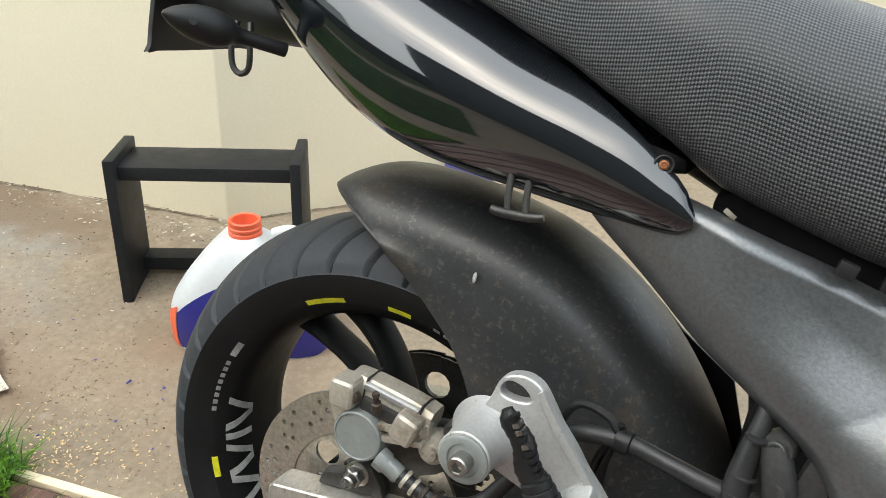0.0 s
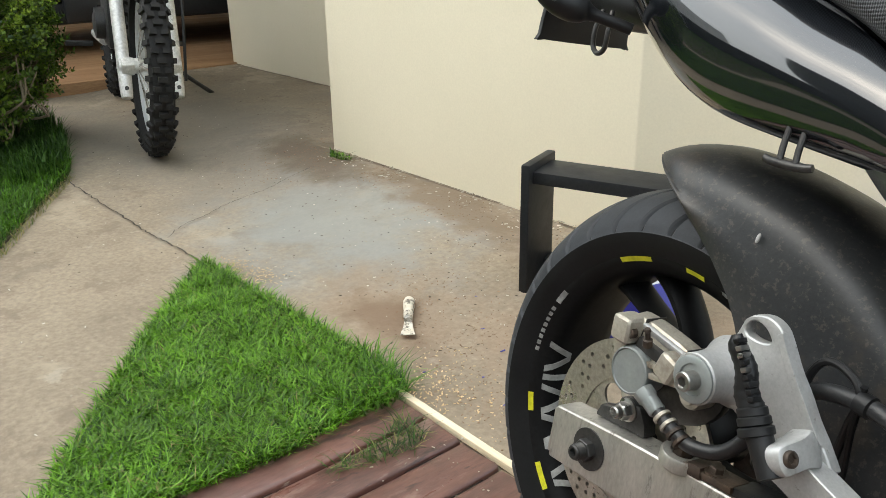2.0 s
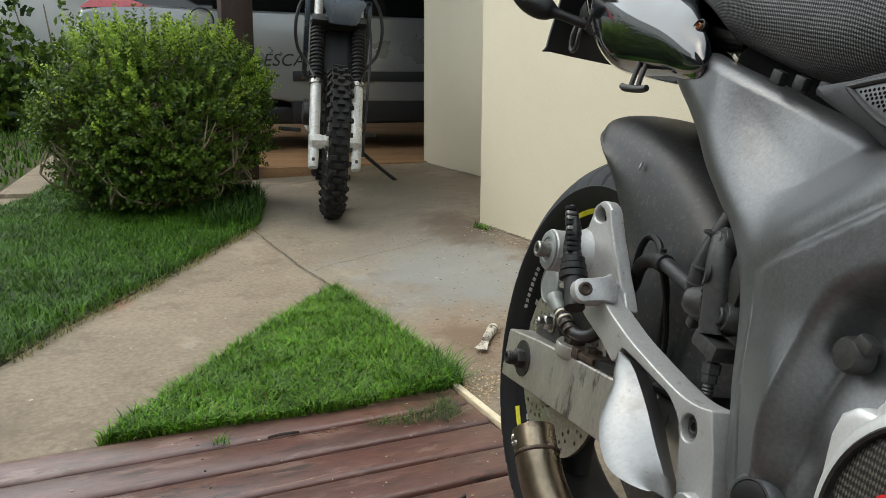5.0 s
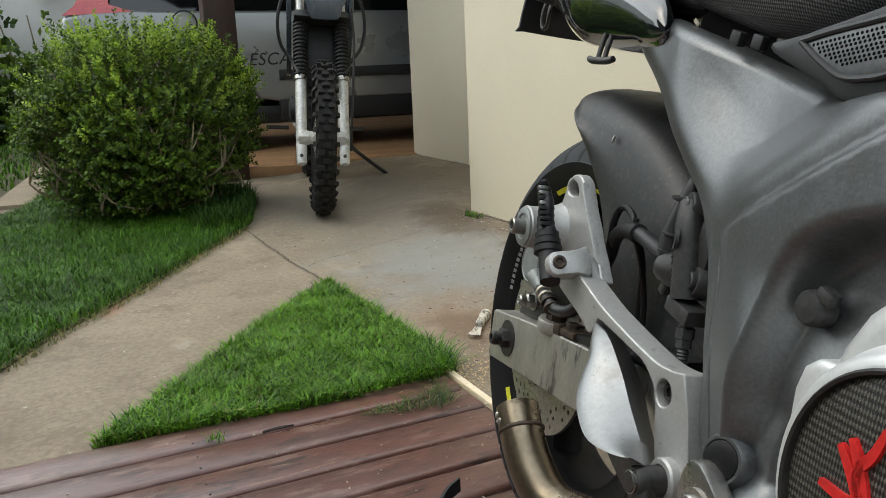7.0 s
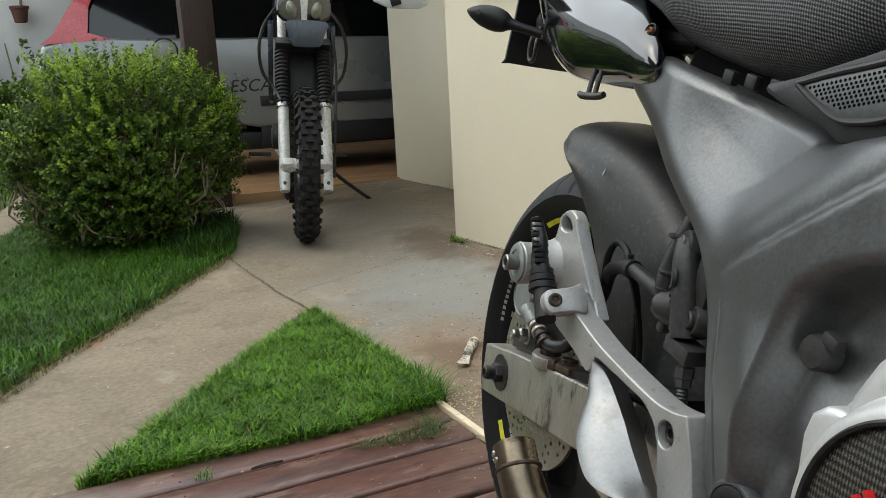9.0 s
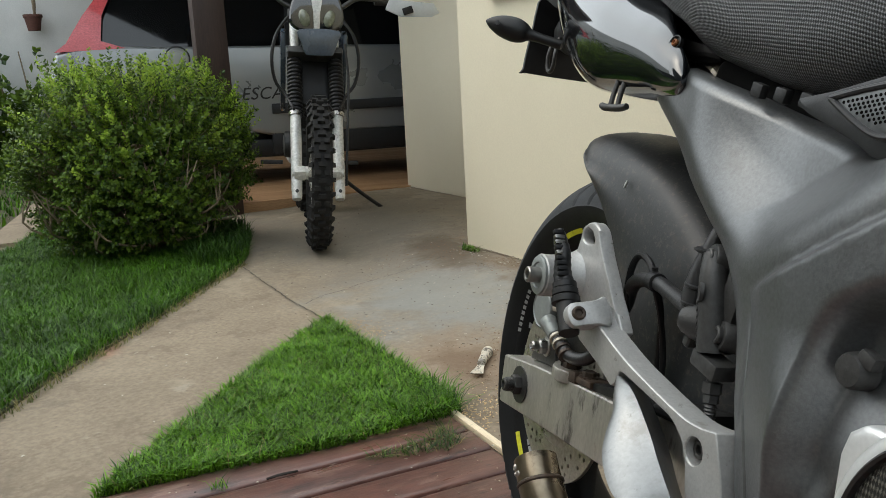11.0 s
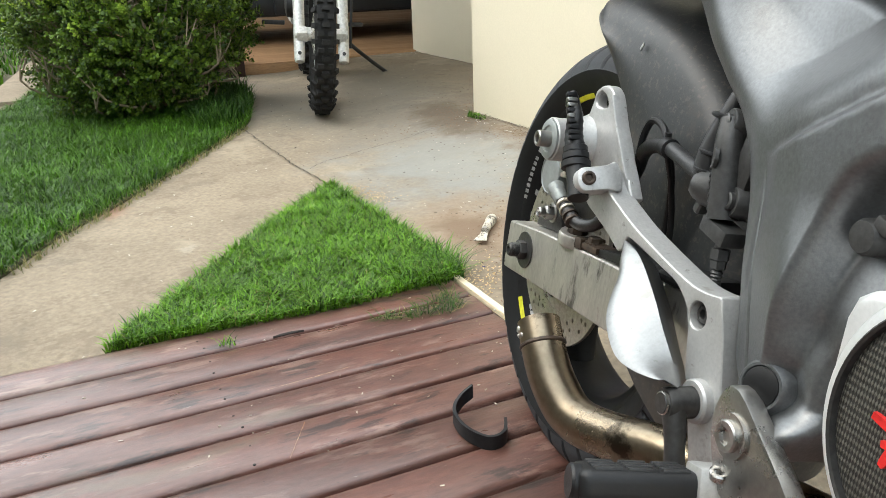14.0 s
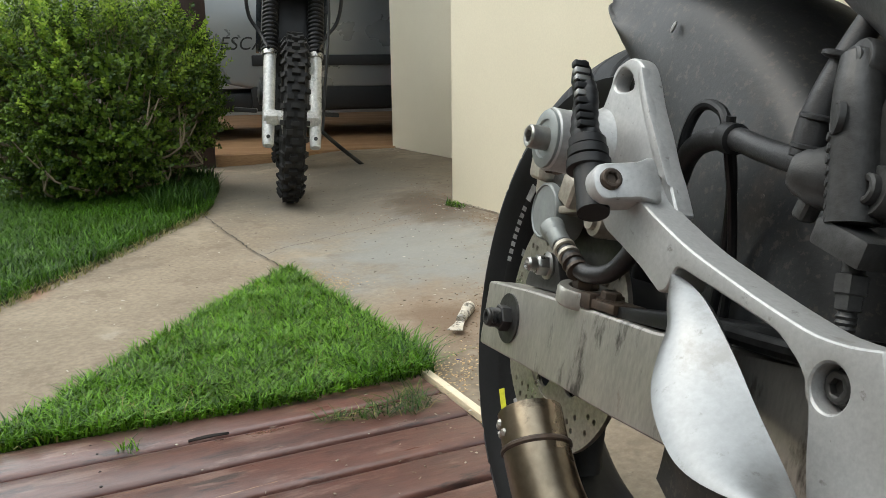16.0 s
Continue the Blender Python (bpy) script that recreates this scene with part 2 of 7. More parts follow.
DUSTY_PLASTIC = surface("dusty_plastic", (0.021, 0.023, 0.025), (0.031, 0.032, 0.033), rough=0.44, scale=7, fine=220, bump=0.12, grain=0.15,
                        stain=[((0.062, 0.050, 0.038), 6, 0.52, 0.55), ((0.095, 0.083, 0.068), 150, 0.55, 0.55), ((0.32, 0.29, 0.24), 130, 0.675, 0.6)])
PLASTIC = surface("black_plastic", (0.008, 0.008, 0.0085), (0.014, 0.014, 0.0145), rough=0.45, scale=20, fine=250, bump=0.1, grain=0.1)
MATT_BLACK = surface("matt_black_paint", (0.011, 0.012, 0.014), (0.017, 0.018, 0.02), rough=0.5, scale=9, fine=120, bump=0.1)
SEAT_VINYL = woven("seat_vinyl", (0.014, 0.015, 0.016), (0.115, 0.120, 0.127), 0.0050, (1.0, 0.8, 0), (1.0, -0.8, 0), rough=0.40, bump=0.6, layer="weave")
SMOOTH_VINYL = surface("smooth_vinyl", (0.016, 0.016, 0.0165), (0.024, 0.024, 0.025), rough=0.45, scale=30, fine=300, bump=0.2)
FRAME_GREY = surface("frame_grey", (0.142, 0.147, 0.151), (0.172, 0.177, 0.181), rough=0.36, metal=0.7, coat=0.12, scale=7, fine=300, bump=0.13, grain=0.16, rough_var=0.04, stain=[((0.32, 0.32, 0.31), 60, 0.72, 0.5), ((0.085, 0.083, 0.078), 5, 0.57, 0.4), ((0.38, 0.37, 0.34), 210, 0.72, 0.5)])
FRAME_GREY.node_tree.nodes["Principled BSDF"].inputs["Coat Roughness"].default_value = 0.24
RUBBER = surface("tyre_rubber", (0.030, 0.033, 0.038), (0.041, 0.044, 0.049), rough=0.6, scale=12, fine=200, bump=0.12, grain=0.12, stain=[((0.085, 0.08, 0.072), 10, 0.6, 0.35)])
SIDEWALL_AND_GROOVE = surface("sidewall_and_groove_shade", (0.010, 0.0102, 0.0105), (0.015, 0.015, 0.0155), rough=0.5, scale=14, fine=200, bump=0.06, grain=0.1)
KNOB_RUBBER = surface("knob_rubber", (0.013, 0.013, 0.013), (0.025, 0.024, 0.023), rough=0.8, scale=14, fine=150, bump=0.2)
RIM_BLACK = surface("rim_black", (0.006, 0.006, 0.0065), (0.010, 0.010, 0.010), rough=0.48, metal=0.0, scale=8, fine=150, bump=0.03)
RIM_BLACK.node_tree.nodes["Principled BSDF"].inputs["Specular IOR Level"].default_value = 0.12
ALU = surface("cast_aluminium", (0.49, 0.488, 0.477), (0.38, 0.378, 0.367), rough=0.42, metal=0.42, scale=11, fine=300, bump=0.06, grain=0.10, rough_var=0.07, stain=[((0.20, 0.175, 0.14), 17, 0.60, 0.6), ((0.17, 0.15, 0.13), 110, 0.63, 0.7)])
# heel guard's copy of ALU, darkened to offset the bright sky light on it
GUARD_ALU = surface("sky_dimmed_aluminium", (0.335, 0.340, 0.342), (0.265, 0.270, 0.270), rough=0.40, metal=0.8, scale=9, fine=240, bump=0.04, grain=0.08, rough_var=0.08, stain=[((0.16, 0.155, 0.145), 90, 0.62, 0.6), ((0.19, 0.18, 0.165), 14, 0.58, 0.5)])
ALU_DIRTY = surface("stained_aluminium", (0.53, 0.51, 0.465), (0.38, 0.36, 0.32), rough=0.40, metal=0.7, scale=9, fine=160, bump=0.1, grain=0.14, stretch=(1.6, 1, 0.55), stain=[((0.035, 0.03, 0.025), 12, 0.60, 0.8), ((0.20, 0.10, 0.05), 15, 0.63, 0.7), ((0.07, 0.06, 0.05), 30, 0.62, 0.55)])
CALIPER = surface("caliper_metal", (0.50, 0.465, 0.395), (0.38, 0.345, 0.28), rough=0.42, metal=0.45, scale=18, fine=260, bump=0.08, grain=0.14, stain=[((0.09, 0.07, 0.05), 30, 0.60, 0.7), ((0.17, 0.12, 0.08), 9, 0.58, 0.5)])
STEEL = surface("steel", (0.42, 0.41, 0.39), (0.33, 0.32, 0.30), rough=0.3, metal=0.95, scale=30, fine=250, bump=0.06, grain=0.1)
ZINC = surface("zinc_disc", (0.30, 0.32, 0.31), (0.24, 0.255, 0.25), rough=0.5, metal=0.4, scale=20, fine=220, bump=0.06, grain=0.06, stain=[((0.2, 0.17, 0.13), 40, 0.68, 0.5)])
DISC_STEEL = surface("brake_disc_steel", (0.47, 0.44, 0.38), (0.36, 0.33, 0.28), rough=0.36, metal=0.8, scale=16, fine=180, bump=0.06, stain=[((0.24, 0.15, 0.08), 20, 0.6, 0.5)])
DARK_METAL = surface("dark_metal", (0.07, 0.068, 0.065), (0.045, 0.044, 0.043), rough=0.42, metal=0.6, scale=20, fine=180, bump=0.12, stain=[((0.2, 0.12, 0.06), 25, 0.66, 0.5)])
RUSTY = surface("rusty_bolt", (0.095, 0.065, 0.045), (0.055, 0.045, 0.038), rough=0.55, metal=0.5, scale=40, bump=0.3)
RUST_ORANGE = surface("orange_rust", (0.30, 0.11, 0.035), (0.16, 0.065, 0.03), rough=0.7, scale=60, bump=0.3)
PIPE_STEEL = surface("heat_tinted_steel", (0.46, 0.39, 0.29), (0.34, 0.28, 0.2), rough=0.28, metal=0.95, scale=7, fine=140, bump=0.06, grain=0.12, stain=[((0.045, 0.035, 0.027), 11, 0.55, 0.85), ((0.16, 0.09, 0.05), 16, 0.60, 0.6)])
GREY_METAL = surface("grey_cast_metal", (0.062, 0.062, 0.061), (0.045, 0.045, 0.044), rough=0.5, metal=0.4, scale=20, fine=200, bump=0.2)
SILVER_CASE = surface("silver_engine_case", (0.72, 0.725, 0.72), (0.64, 0.645, 0.64), rough=0.38, metal=0.4, scale=9, fine=260, bump=0.08, grain=0.05, stain=[((0.2, 0.18, 0.15), 45, 0.70, 0.6)])
CARBON = woven("cover_mesh", (0.014, 0.0135, 0.012), (0.11, 0.105, 0.088), 0.0046, (1.0, 0, 0.5), (1.0, 0, -0.5), rough=0.4, bump=0.5)
UNSEEN_WALL = surface("dark_unseen_wall", (0.095, 0.095, 0.082), (0.07, 0.073, 0.058), rough=0.9, scale=2, fine=60, bump=0.2)
TRIM_BLACK = surface("satin_black_trim", (0.015, 0.016, 0.018), (0.022, 0.023, 0.025), rough=0.42, scale=20, fine=260, bump=0.12, grain=0.12)
# glossless near-black that paints unlit depth: perforations and the gap under the seat
HOLE = surface("dark_hole", (0.004, 0.004, 0.004), (0.006, 0.006, 0.006), rough=0.9, bump=0)
HOLE.node_tree.nodes["Principled BSDF"].inputs["Specular IOR Level"].default_value = 0.05
RED = surface("red_print", (0.62, 0.02, 0.018), (0.55, 0.02, 0.018), rough=0.4, bump=0)
YELLOW = surface("yellow_tape", (0.62, 0.60, 0.015), (0.55, 0.54, 0.015), rough=0.45, bump=0)
WHITE_PRINT = surface("white_print", (0.38, 0.38, 0.365), (0.22, 0.22, 0.21), rough=0.5, scale=40, bump=0)
GREY_PRINT = surface("grey_print", (0.09, 0.09, 0.092), (0.07, 0.07, 0.072), rough=0.6, bump=0)
WHITE_PLASTIC = surface("white_plastic", (0.62, 0.64, 0.65), (0.56, 0.58, 0.59), rough=0.35, scale=10, bump=0.05, grain=0.04)
BLUE_PLASTIC = surface("blue_label", (0.022, 0.022, 0.19), (0.028, 0.028, 0.24), rough=0.4, bump=0, grain=0.05)
ORANGE = surface("orange_plastic", (0.80, 0.14, 0.06), (0.74, 0.12, 0.05), rough=0.4, bump=0, grain=0.05)
SILVER_CAR = surface("silver_car_paint", (0.33, 0.345, 0.35), (0.30, 0.315, 0.32), rough=0.3, metal=0.5, scale=1, fine=300, bump=0.0, grain=0.04, coat=0.5)
DARK_TRIM = surface("dark_trim", (0.012, 0.013, 0.014), (0.017, 0.018, 0.019), rough=0.5)
DARK_GLASS = surface("tinted_glass", (0.006, 0.007, 0.008), (0.008, 0.009, 0.010), rough=0.06, bump=0, coat=0.5, rough_var=0.02)
RED_LENS = surface("red_lens", (0.62, 0.11, 0.12), (0.50, 0.07, 0.08), rough=0.15, bump=0, coat=0.6)
BLUE_DARK = surface("dark_blue_plastic", (0.03, 0.045, 0.065), (0.05, 0.065, 0.085), rough=0.25, bump=0, coat=0.4)
LENS = surface("headlamp_lens", (0.20, 0.215, 0.15), (0.14, 0.15, 0.11), rough=0.12, bump=0, coat=0.7)
FORK_SILVER = surface("fork_silver", (0.66, 0.655, 0.63), (0.58, 0.575, 0.55), rough=0.36, metal=0.25, scale=14, bump=0.04, stain=[((0.25, 0.22, 0.18), 18, 0.68, 0.5)])
TERRACOTTA = surface("terracotta", (0.13, 0.055, 0.04), (0.09, 0.04, 0.03), rough=0.8)
SPLATTER = surface("paint_splattered", (0.70, 0.66, 0.57), (0.50, 0.44, 0.34), rough=0.6, scale=45, bump=0.4, stain=[((0.06, 0.045, 0.03), 55, 0.52, 0.9)])
CHIP = leafy("paint_chip", (0.27, 0.23, 0.17), (0.60, 0.55, 0.47), rough=0.7, trans=0.0)
SHAVING = leafy("wood_shaving", (0.5, 0.34, 0.17), (0.70, 0.54, 0.32), rough=0.8, trans=0.1)
SOIL_CHIP = leafy("soil_crumb", (0.14, 0.085, 0.05), (0.28, 0.185, 0.115), rough=0.9, trans=0.0)
DARK_CHIP = leafy("dark_litter", (0.03, 0.025, 0.02), (0.12, 0.09, 0.06), rough=0.9, trans=0.0)
BLUE_CHIP = leafy("blue_chip", (0.02, 0.02, 0.16), (0.04, 0.04, 0.30), rough=0.5, trans=0.0)


for dull, level in ((RUBBER, 0.3), (SIDEWALL_AND_GROOVE, 0.15), (MATT_BLACK, 0.25), (DUSTY_PLASTIC, 0.5), (KNOB_RUBBER, 0.3), (PLASTIC, 0.35)):
    dull.node_tree.nodes["Principled BSDF"].inputs["Specular IOR Level"].default_value = level


# ---- building helpers ----
def part(name, bm, material, parent=None, label="", sharp=35):
    """Link a bmesh as one mesh object, under a thing or a part."""
    bmesh.ops.recalc_face_normals(bm, faces=bm.faces)
    me = bpy.data.meshes.new(name)
    bm.to_mesh(me)
    bm.free()
    me.materials.append(material)
    me.polygons.foreach_set("use_smooth", [True] * len(me.polygons))
    me.set_sharp_from_angle(angle=radians(sharp))
    ob = new(name, me)
    if parent:
        ob.parent = parent
    if label:
        ob["label"] = label
    return ob


def soup(name, verts, faces, material, parent=None, label="", smooth=False):
    """Link plain lists of corners and faces as one mesh object."""
    me = bpy.data.meshes.new(name)
    me.from_pydata(verts, [], faces)
    me.materials.append(material)
    if smooth:
        me.polygons.foreach_set("use_smooth", [True] * len(me.polygons))
    ob = new(name, me)
    if parent:
        ob.parent = parent
    if label:
        ob["label"] = label
    return ob


def empty(name, m, label, category, group="", kind=""):
    ob = new(name)
    ob.matrix_world = m
    ob.empty_display_size = 0.05
    return tagged(ob, label, category, group, kind)


def spline(points, steps, closed=False):
    """A Catmull-Rom curve through points of any dimension."""
    p = [np.array(q, float) for q in points]
    n = len(p)
    out = []
    for i in range(n if closed else n - 1):
        a, b, c, d = (p[(i + k) % n] if closed else p[min(max(i + k, 0), n - 1)] for k in (-1, 0, 1, 2))
        for s in range(steps):
            t = s / steps
            out.append(0.5 * (2 * b + (c - a) * t + (2 * a - 5 * b + 4 * c - d) * t * t + (3 * b - a - 3 * c + d) * t ** 3))
    if not closed:
        out.append(p[-1])
    return out


def lerp_table(table, x):
    """Smooth value of a small table of (x, value...) rows in rising x."""
    xs = [r[0] for r in table]
    x = min(max(x, xs[0]), xs[-1])
    i = min(max(int(np.searchsorted(xs, x)) - 1, 0), len(xs) - 2)
    t = (x - xs[i]) / (xs[i + 1] - xs[i])
    a, b, c, d = (np.array(table[min(max(i + k, 0), len(xs) - 1)][1:], float) for k in (-1, 0, 1, 2))
    v = 0.5 * (2 * b + (c - a) * t + (2 * a - 5 * b + 4 * c - d) * t * t + (3 * b - a - 3 * c + d) * t ** 3)
    return v if len(v) > 1 else float(v[0])


def add_loft(bm, rings, closed_ring=True, cap=True):
    """Skin over rings of equally many points."""
    rows = [[bm.verts.new(Vector(p)) for p in r] for r in rings]
    n = len(rows[0])
    for a, b in zip(rows, rows[1:]):
        for i in range(n if closed_ring else n - 1):
            j = (i + 1) % n
            bm.faces.new((a[i], a[j], b[j], b[i]))
    if cap and closed_ring:
        bm.faces.new(rows[0])
        bm.faces.new(rows[-1])
    return rows


def add_tube(bm, points, radius, seg=12, smooth=6, cap=True):
    """A round tube along a smooth path; radius is one number or one for each point."""
    rad = list(radius) if hasattr(radius, "__len__") else [radius] * len(points)
    path = spline([(*p, r) for p, r in zip(points, rad)], smooth) if len(points) > 2 else [np.array((*p, r), float) for p, r in zip(points, rad)]
    ps = [Vector(p[:3]) for p in path]
    t0 = (ps[1] - ps[0]).normalized()
    side = t0.orthogonal().normalized()
    rings = []
    for i, p in enumerate(ps):
        t = (ps[min(i + 1, len(ps) - 1)] - ps[max(i - 1, 0)]).normalized()
        side = (side - t * side.dot(t)).normalized()
        up = t.cross(side)
        r = path[i][3]
        rings.append([p + (side * math.cos(a) + up * math.sin(a)) * r for a in (2 * math.pi * k / seg for k in range(seg))])
    add_loft(bm, rings, cap=cap)


def ngon_radius(a, sides):
    w = math.pi / sides
    return math.cos(w) / math.cos((a % (2 * w)) - w)


def add_turned(bm, profile, m=None, seg=32, close=True):
    """Turn a profile of (radius, height[, sides]) about the local z axis; m places it."""
    m = m or Matrix()
    rings = []
    for row in profile:
        r, h, sides = row if len(row) == 3 else (*row, 0)
        rings.append([m @ Vector((r * (ngon_radius(a, sides) if sides else 1) * math.cos(a), r * (ngon_radius(a, sides) if sides else 1) * math.sin(a), h)) for a in (2 * math.pi * k / seg for k in range(seg))])
    add_loft(bm, rings, cap=close)


def toward(p, d):
    """A placement at p whose local z axis points along d."""
    return Matrix.Translation(p) @ Vector(d).to_track_quat("Z", "Y").to_matrix().to_4x4()


def bevel_sharp(bm, width, seg=2, angle=30):
    if width <= 0:
        return
    es = [e for e in bm.edges if len(e.link_faces) == 2 and e.calc_face_angle(0) > radians(angle)]
    bmesh.ops.bevel(bm, geom=es, offset=width, segments=seg, affect="EDGES", profile=0.6)


def add_box(bm, size, m=None, bevel=0.003, seg=2):
    """A bevelled box of its own, centred, placed by m."""
    b2 = bmesh.new()
    bmesh.ops.create_cube(b2, size=1, matrix=Matrix.Diagonal((*size, 1)))
    bevel_sharp(b2, bevel, seg)
    merge(bm, b2, m)


def merge(bm, b2, m=None):
    m = m or Matrix()
    vs = {v: bm.verts.new(m @ v.co) for v in b2.verts}
    for f in b2.faces:
        bm.faces.new([vs[v] for v in f.verts])
    b2.free()


def add_plate(bm, outline, y0, y1, bevel=0.002, holes=(), seg=2, m=None):
    """A flat plate: an outline of (x, z), with holes, from y0 to y1."""
    b2 = bmesh.new()
    for loop in (outline, *holes):
        vs = [b2.verts.new((p[0], y0, p[1])) for p in loop]
        for i in range(len(vs)):
            b2.edges.new((vs[i], vs[(i + 1) % len(vs)]))
    bmesh.ops.triangle_fill(b2, edges=list(b2.edges), use_beauty=True, use_dissolve=False)
    ret = bmesh.ops.extrude_face_region(b2, geom=list(b2.faces))
    bmesh.ops.translate(b2, verts=[v for v in ret["geom"] if isinstance(v, bmesh.types.BMVert)], vec=(0, y1 - y0, 0))
    bmesh.ops.recalc_face_normals(b2, faces=b2.faces)
    bevel_sharp(b2, bevel, seg, 40)
    merge(bm, b2, m)


def circle(cx, cz, r, n=20, rz=None):
    return [(cx + r * math.cos(2 * math.pi * k / n), cz + (rz or r) * math.sin(2 * math.pi * k / n)) for k in range(n)]


def bolt(parent, p, d, r=0.008, h=0.008, material=STEEL, name="bolt", washer=0.0, socket=True, label=""):
    """A socket-head or hexagon bolt that points along d, with an optional washer."""
    bm = bmesh.new()
    m = toward(p, d)
    if washer:
        add_turned(bm, [(washer, -0.001), (washer, 0.0018), (r * 0.6, 0.0022)], m, 28)
    if socket:
        add_turned(bm, [(r, 0.0), (r, h - 0.0012), (r - 0.0012, h), (r * 0.62, h), (r * 0.56, h - 0.0006, 6), (r * 0.52, h * 0.45, 6)], m, 36)
    else:
        add_turned(bm, [(r, 0, 6), (r, h - 0.001, 6), (r - 0.001, h, 6)], m, 36)
    return part(name, bm, material, parent, label)


def prism(name, outline, z0, z1, material, label, category, bevel=0.004):
    """An upright block over a plan outline."""
    bm = bmesh.new()
    lo = [bm.verts.new((x, y, z0)) for x, y in outline]
    hi = [bm.verts.new((x, y, z1)) for x, y in outline]
    bm.faces.new(lo)
    bm.faces.new(hi)
    for i in range(len(lo)):
        j = (i + 1) % len(lo)
        bm.faces.new((lo[i], lo[j], hi[j], hi[i]))
    bmesh.ops.recalc_face_normals(bm, faces=bm.faces)
    bevel_sharp(bm, bevel, 2)
    return tagged(part(name, bm, material), label, category, kind="structure")


# ---- ground and setting ----
def ground_height(x, y):
    t = min(max(y / 0.62, 0), 1)
    return -0.012 + 0.055 * t * t * (3 - 2 * t)


def build_ground():
    xs = sorted({*np.linspace(-60, -9, 8), *np.linspace(-9, 3, 121), *np.linspace(3, 60, 8)})
    ys = sorted({*np.linspace(-60, -3, 8), *np.linspace(-3, 3, 61), *np.linspace(3, 60, 8)})
    verts = [(x, y, ground_height(x, y) + 0.004 * noise.noise((x * 1.3, y * 1.3, 0))) for x in xs for y in ys]
    n = len(ys)
    faces = [(i * n + j, (i + 1) * n + j, (i + 1) * n + j + 1, i * n + j + 1) for i in range(len(xs) - 1) for j in range(n - 1)]
    return tagged(soup("ground", verts, faces, CONCRETE, smooth=True), "worn stained concrete yard sloping up to the house", "ground", kind="structure")


ground = build_ground()


def crack(points, width, seed, name="crack", material=CRACK, lift=0.0055, rag=0.5):
    """A ragged dark seam that lies in the ground."""
    rnd = random.Random(seed)
    path = spline(points, 14)
    verts, faces = [], []
    for i, p in enumerate(path):
        q = path[min(i + 1, len(path) - 1)] - path[max(i - 1, 0)]
        nrm = np.array((-q[1], q[0])) / max(1e-6, np.hypot(*q))
        c = p + nrm * rnd.uniform(-1, 1) * width * rag * 2
        w = width * rnd.uniform(0.35, 1.25)
        for s in (-1, 1):
            e = c + nrm * s * w
            verts.append((e[0], e[1], ground_height(*e) + 0.004 * noise.noise((e[0] * 1.3, e[1] * 1.3, 0)) + lift))
        if i:
            k = 2 * i
            faces.append((k - 2, k - 1, k + 1, k))
    return soup(name, verts, faces, material, ground)


crack([(-2.66, -0.335), (-2.30, -0.270), (-1.99, -0.215), (-1.82, -0.176), (-1.64, -0.135)], 0.0026, 1, rag=0.9)
crack([(-1.87, -0.165), (-1.955, -0.10), (-2.01, -0.01), (-2.065, 0.063), (-2.10, 0.15), (-2.112, 0.234), (-2.16, 0.34), (-2.197, 0.451)], 0.0015, 2, rag=1.0)
crack([(-2.45, 0.57), (-2.1, 0.645), (-1.7, 0.72), (-1.3, 0.80), (-0.99, 0.85)], 0.006, 3, "dirt_line", EDGE_DIRT, 0.0035, 0.25)
crack([(-4.6, 0.93), (-4.2, 0.985), (-3.5, 1.11), (-2.7, 1.24)], 0.008, 4, "dirt_line", EDGE_DIRT, 0.0048, 0.3)
crack([(-0.96, 0.86), (-0.85, 0.99), (-0.74, 1.12), (-0.5, 1.4)], 0.004, 5, "dirt_line", EDGE_DIRT, 0.0035, 0.25)

A1, B1, C1 = (-2.35, 0.60), (-0.97, 0.86), (0.55, 2.66)
prism("wall_house", [A1, B1, C1, (0.4, 4.0), (-2.55, 4.0), (-2.5, 1.32)], -0.05, 2.9, CREAM, "smooth cream-painted house wall with a corner", "wall")
prism("wall_garage_side", [(-4.65, 0.935), (-2.49, 1.295), (-2.51, 1.46), (-4.67, 1.10)], -0.05, 2.9, CREAM, "cream-painted side wall of the garage in shade", "wall")
prism("wall_far", [(-9.2, -7.0), (-9.0, -7.0), (-9.0, 5.0), (-9.2, 5.0)], -0.05, 3.0, WHITE_WALL, "weathered white boundary wall behind the car", "wall")
prism("wall_garage_back", [(-9.0, 3.9), (-2.55, 3.9), (-2.55, 4.1), (-9.0, 4.1)], -0.05, 2.9, WHITE_WALL, "plain rear wall of the garage", "wall")
# three unseen walls added round the yard; the dark two shape the bike's reflections
prism("wall_unseen_south", [(-2.4, -3.4), (6.0, -3.2), (6.0, -3.0), (-2.4, -3.2)], -0.05, 3.0, UNSEEN_WALL, "unseen tall dark wall added for the bike's reflections", "wall")
prism("wall_unseen_west", [(-9.2, -4.4), (-2.4, -4.2), (-2.4, -4.0), (-9.2, -4.2)], -0.05, 1.1, UNSEEN_WALL, "unseen low dark wall added for the bike's reflections", "wall")
prism("wall_unseen_east", [(6.0, -3.4), (6.2, -3.4), (6.2, 4.2), (6.0, 4.2)], -0.05, 2.2, CREAM, "unseen plain cream wall added to close the yard", "wall")
prism("ceiling", [(-9.0, -1.55), (-4.9, -1.35), (-4.3, -0.55), (-4.3, 0.97), (-2.52, 1.3), (-2.55, 3.9), (-9.0, 3.9)], 2.35, 2.5, POST_WOOD, "dark boarded carport ceiling", "ceiling")
prism("roof_eave", [(-4.9, -0.62), (-3.3, -0.10), (-2.75, 0.15), (-2.62, 0.35), (-2.45, 0.58), (-2.5, 1.3), (-4.3, 1.0)], 2.42, 2.52, POST_WOOD, "dark boarded underside of the roof overhang", "roof")
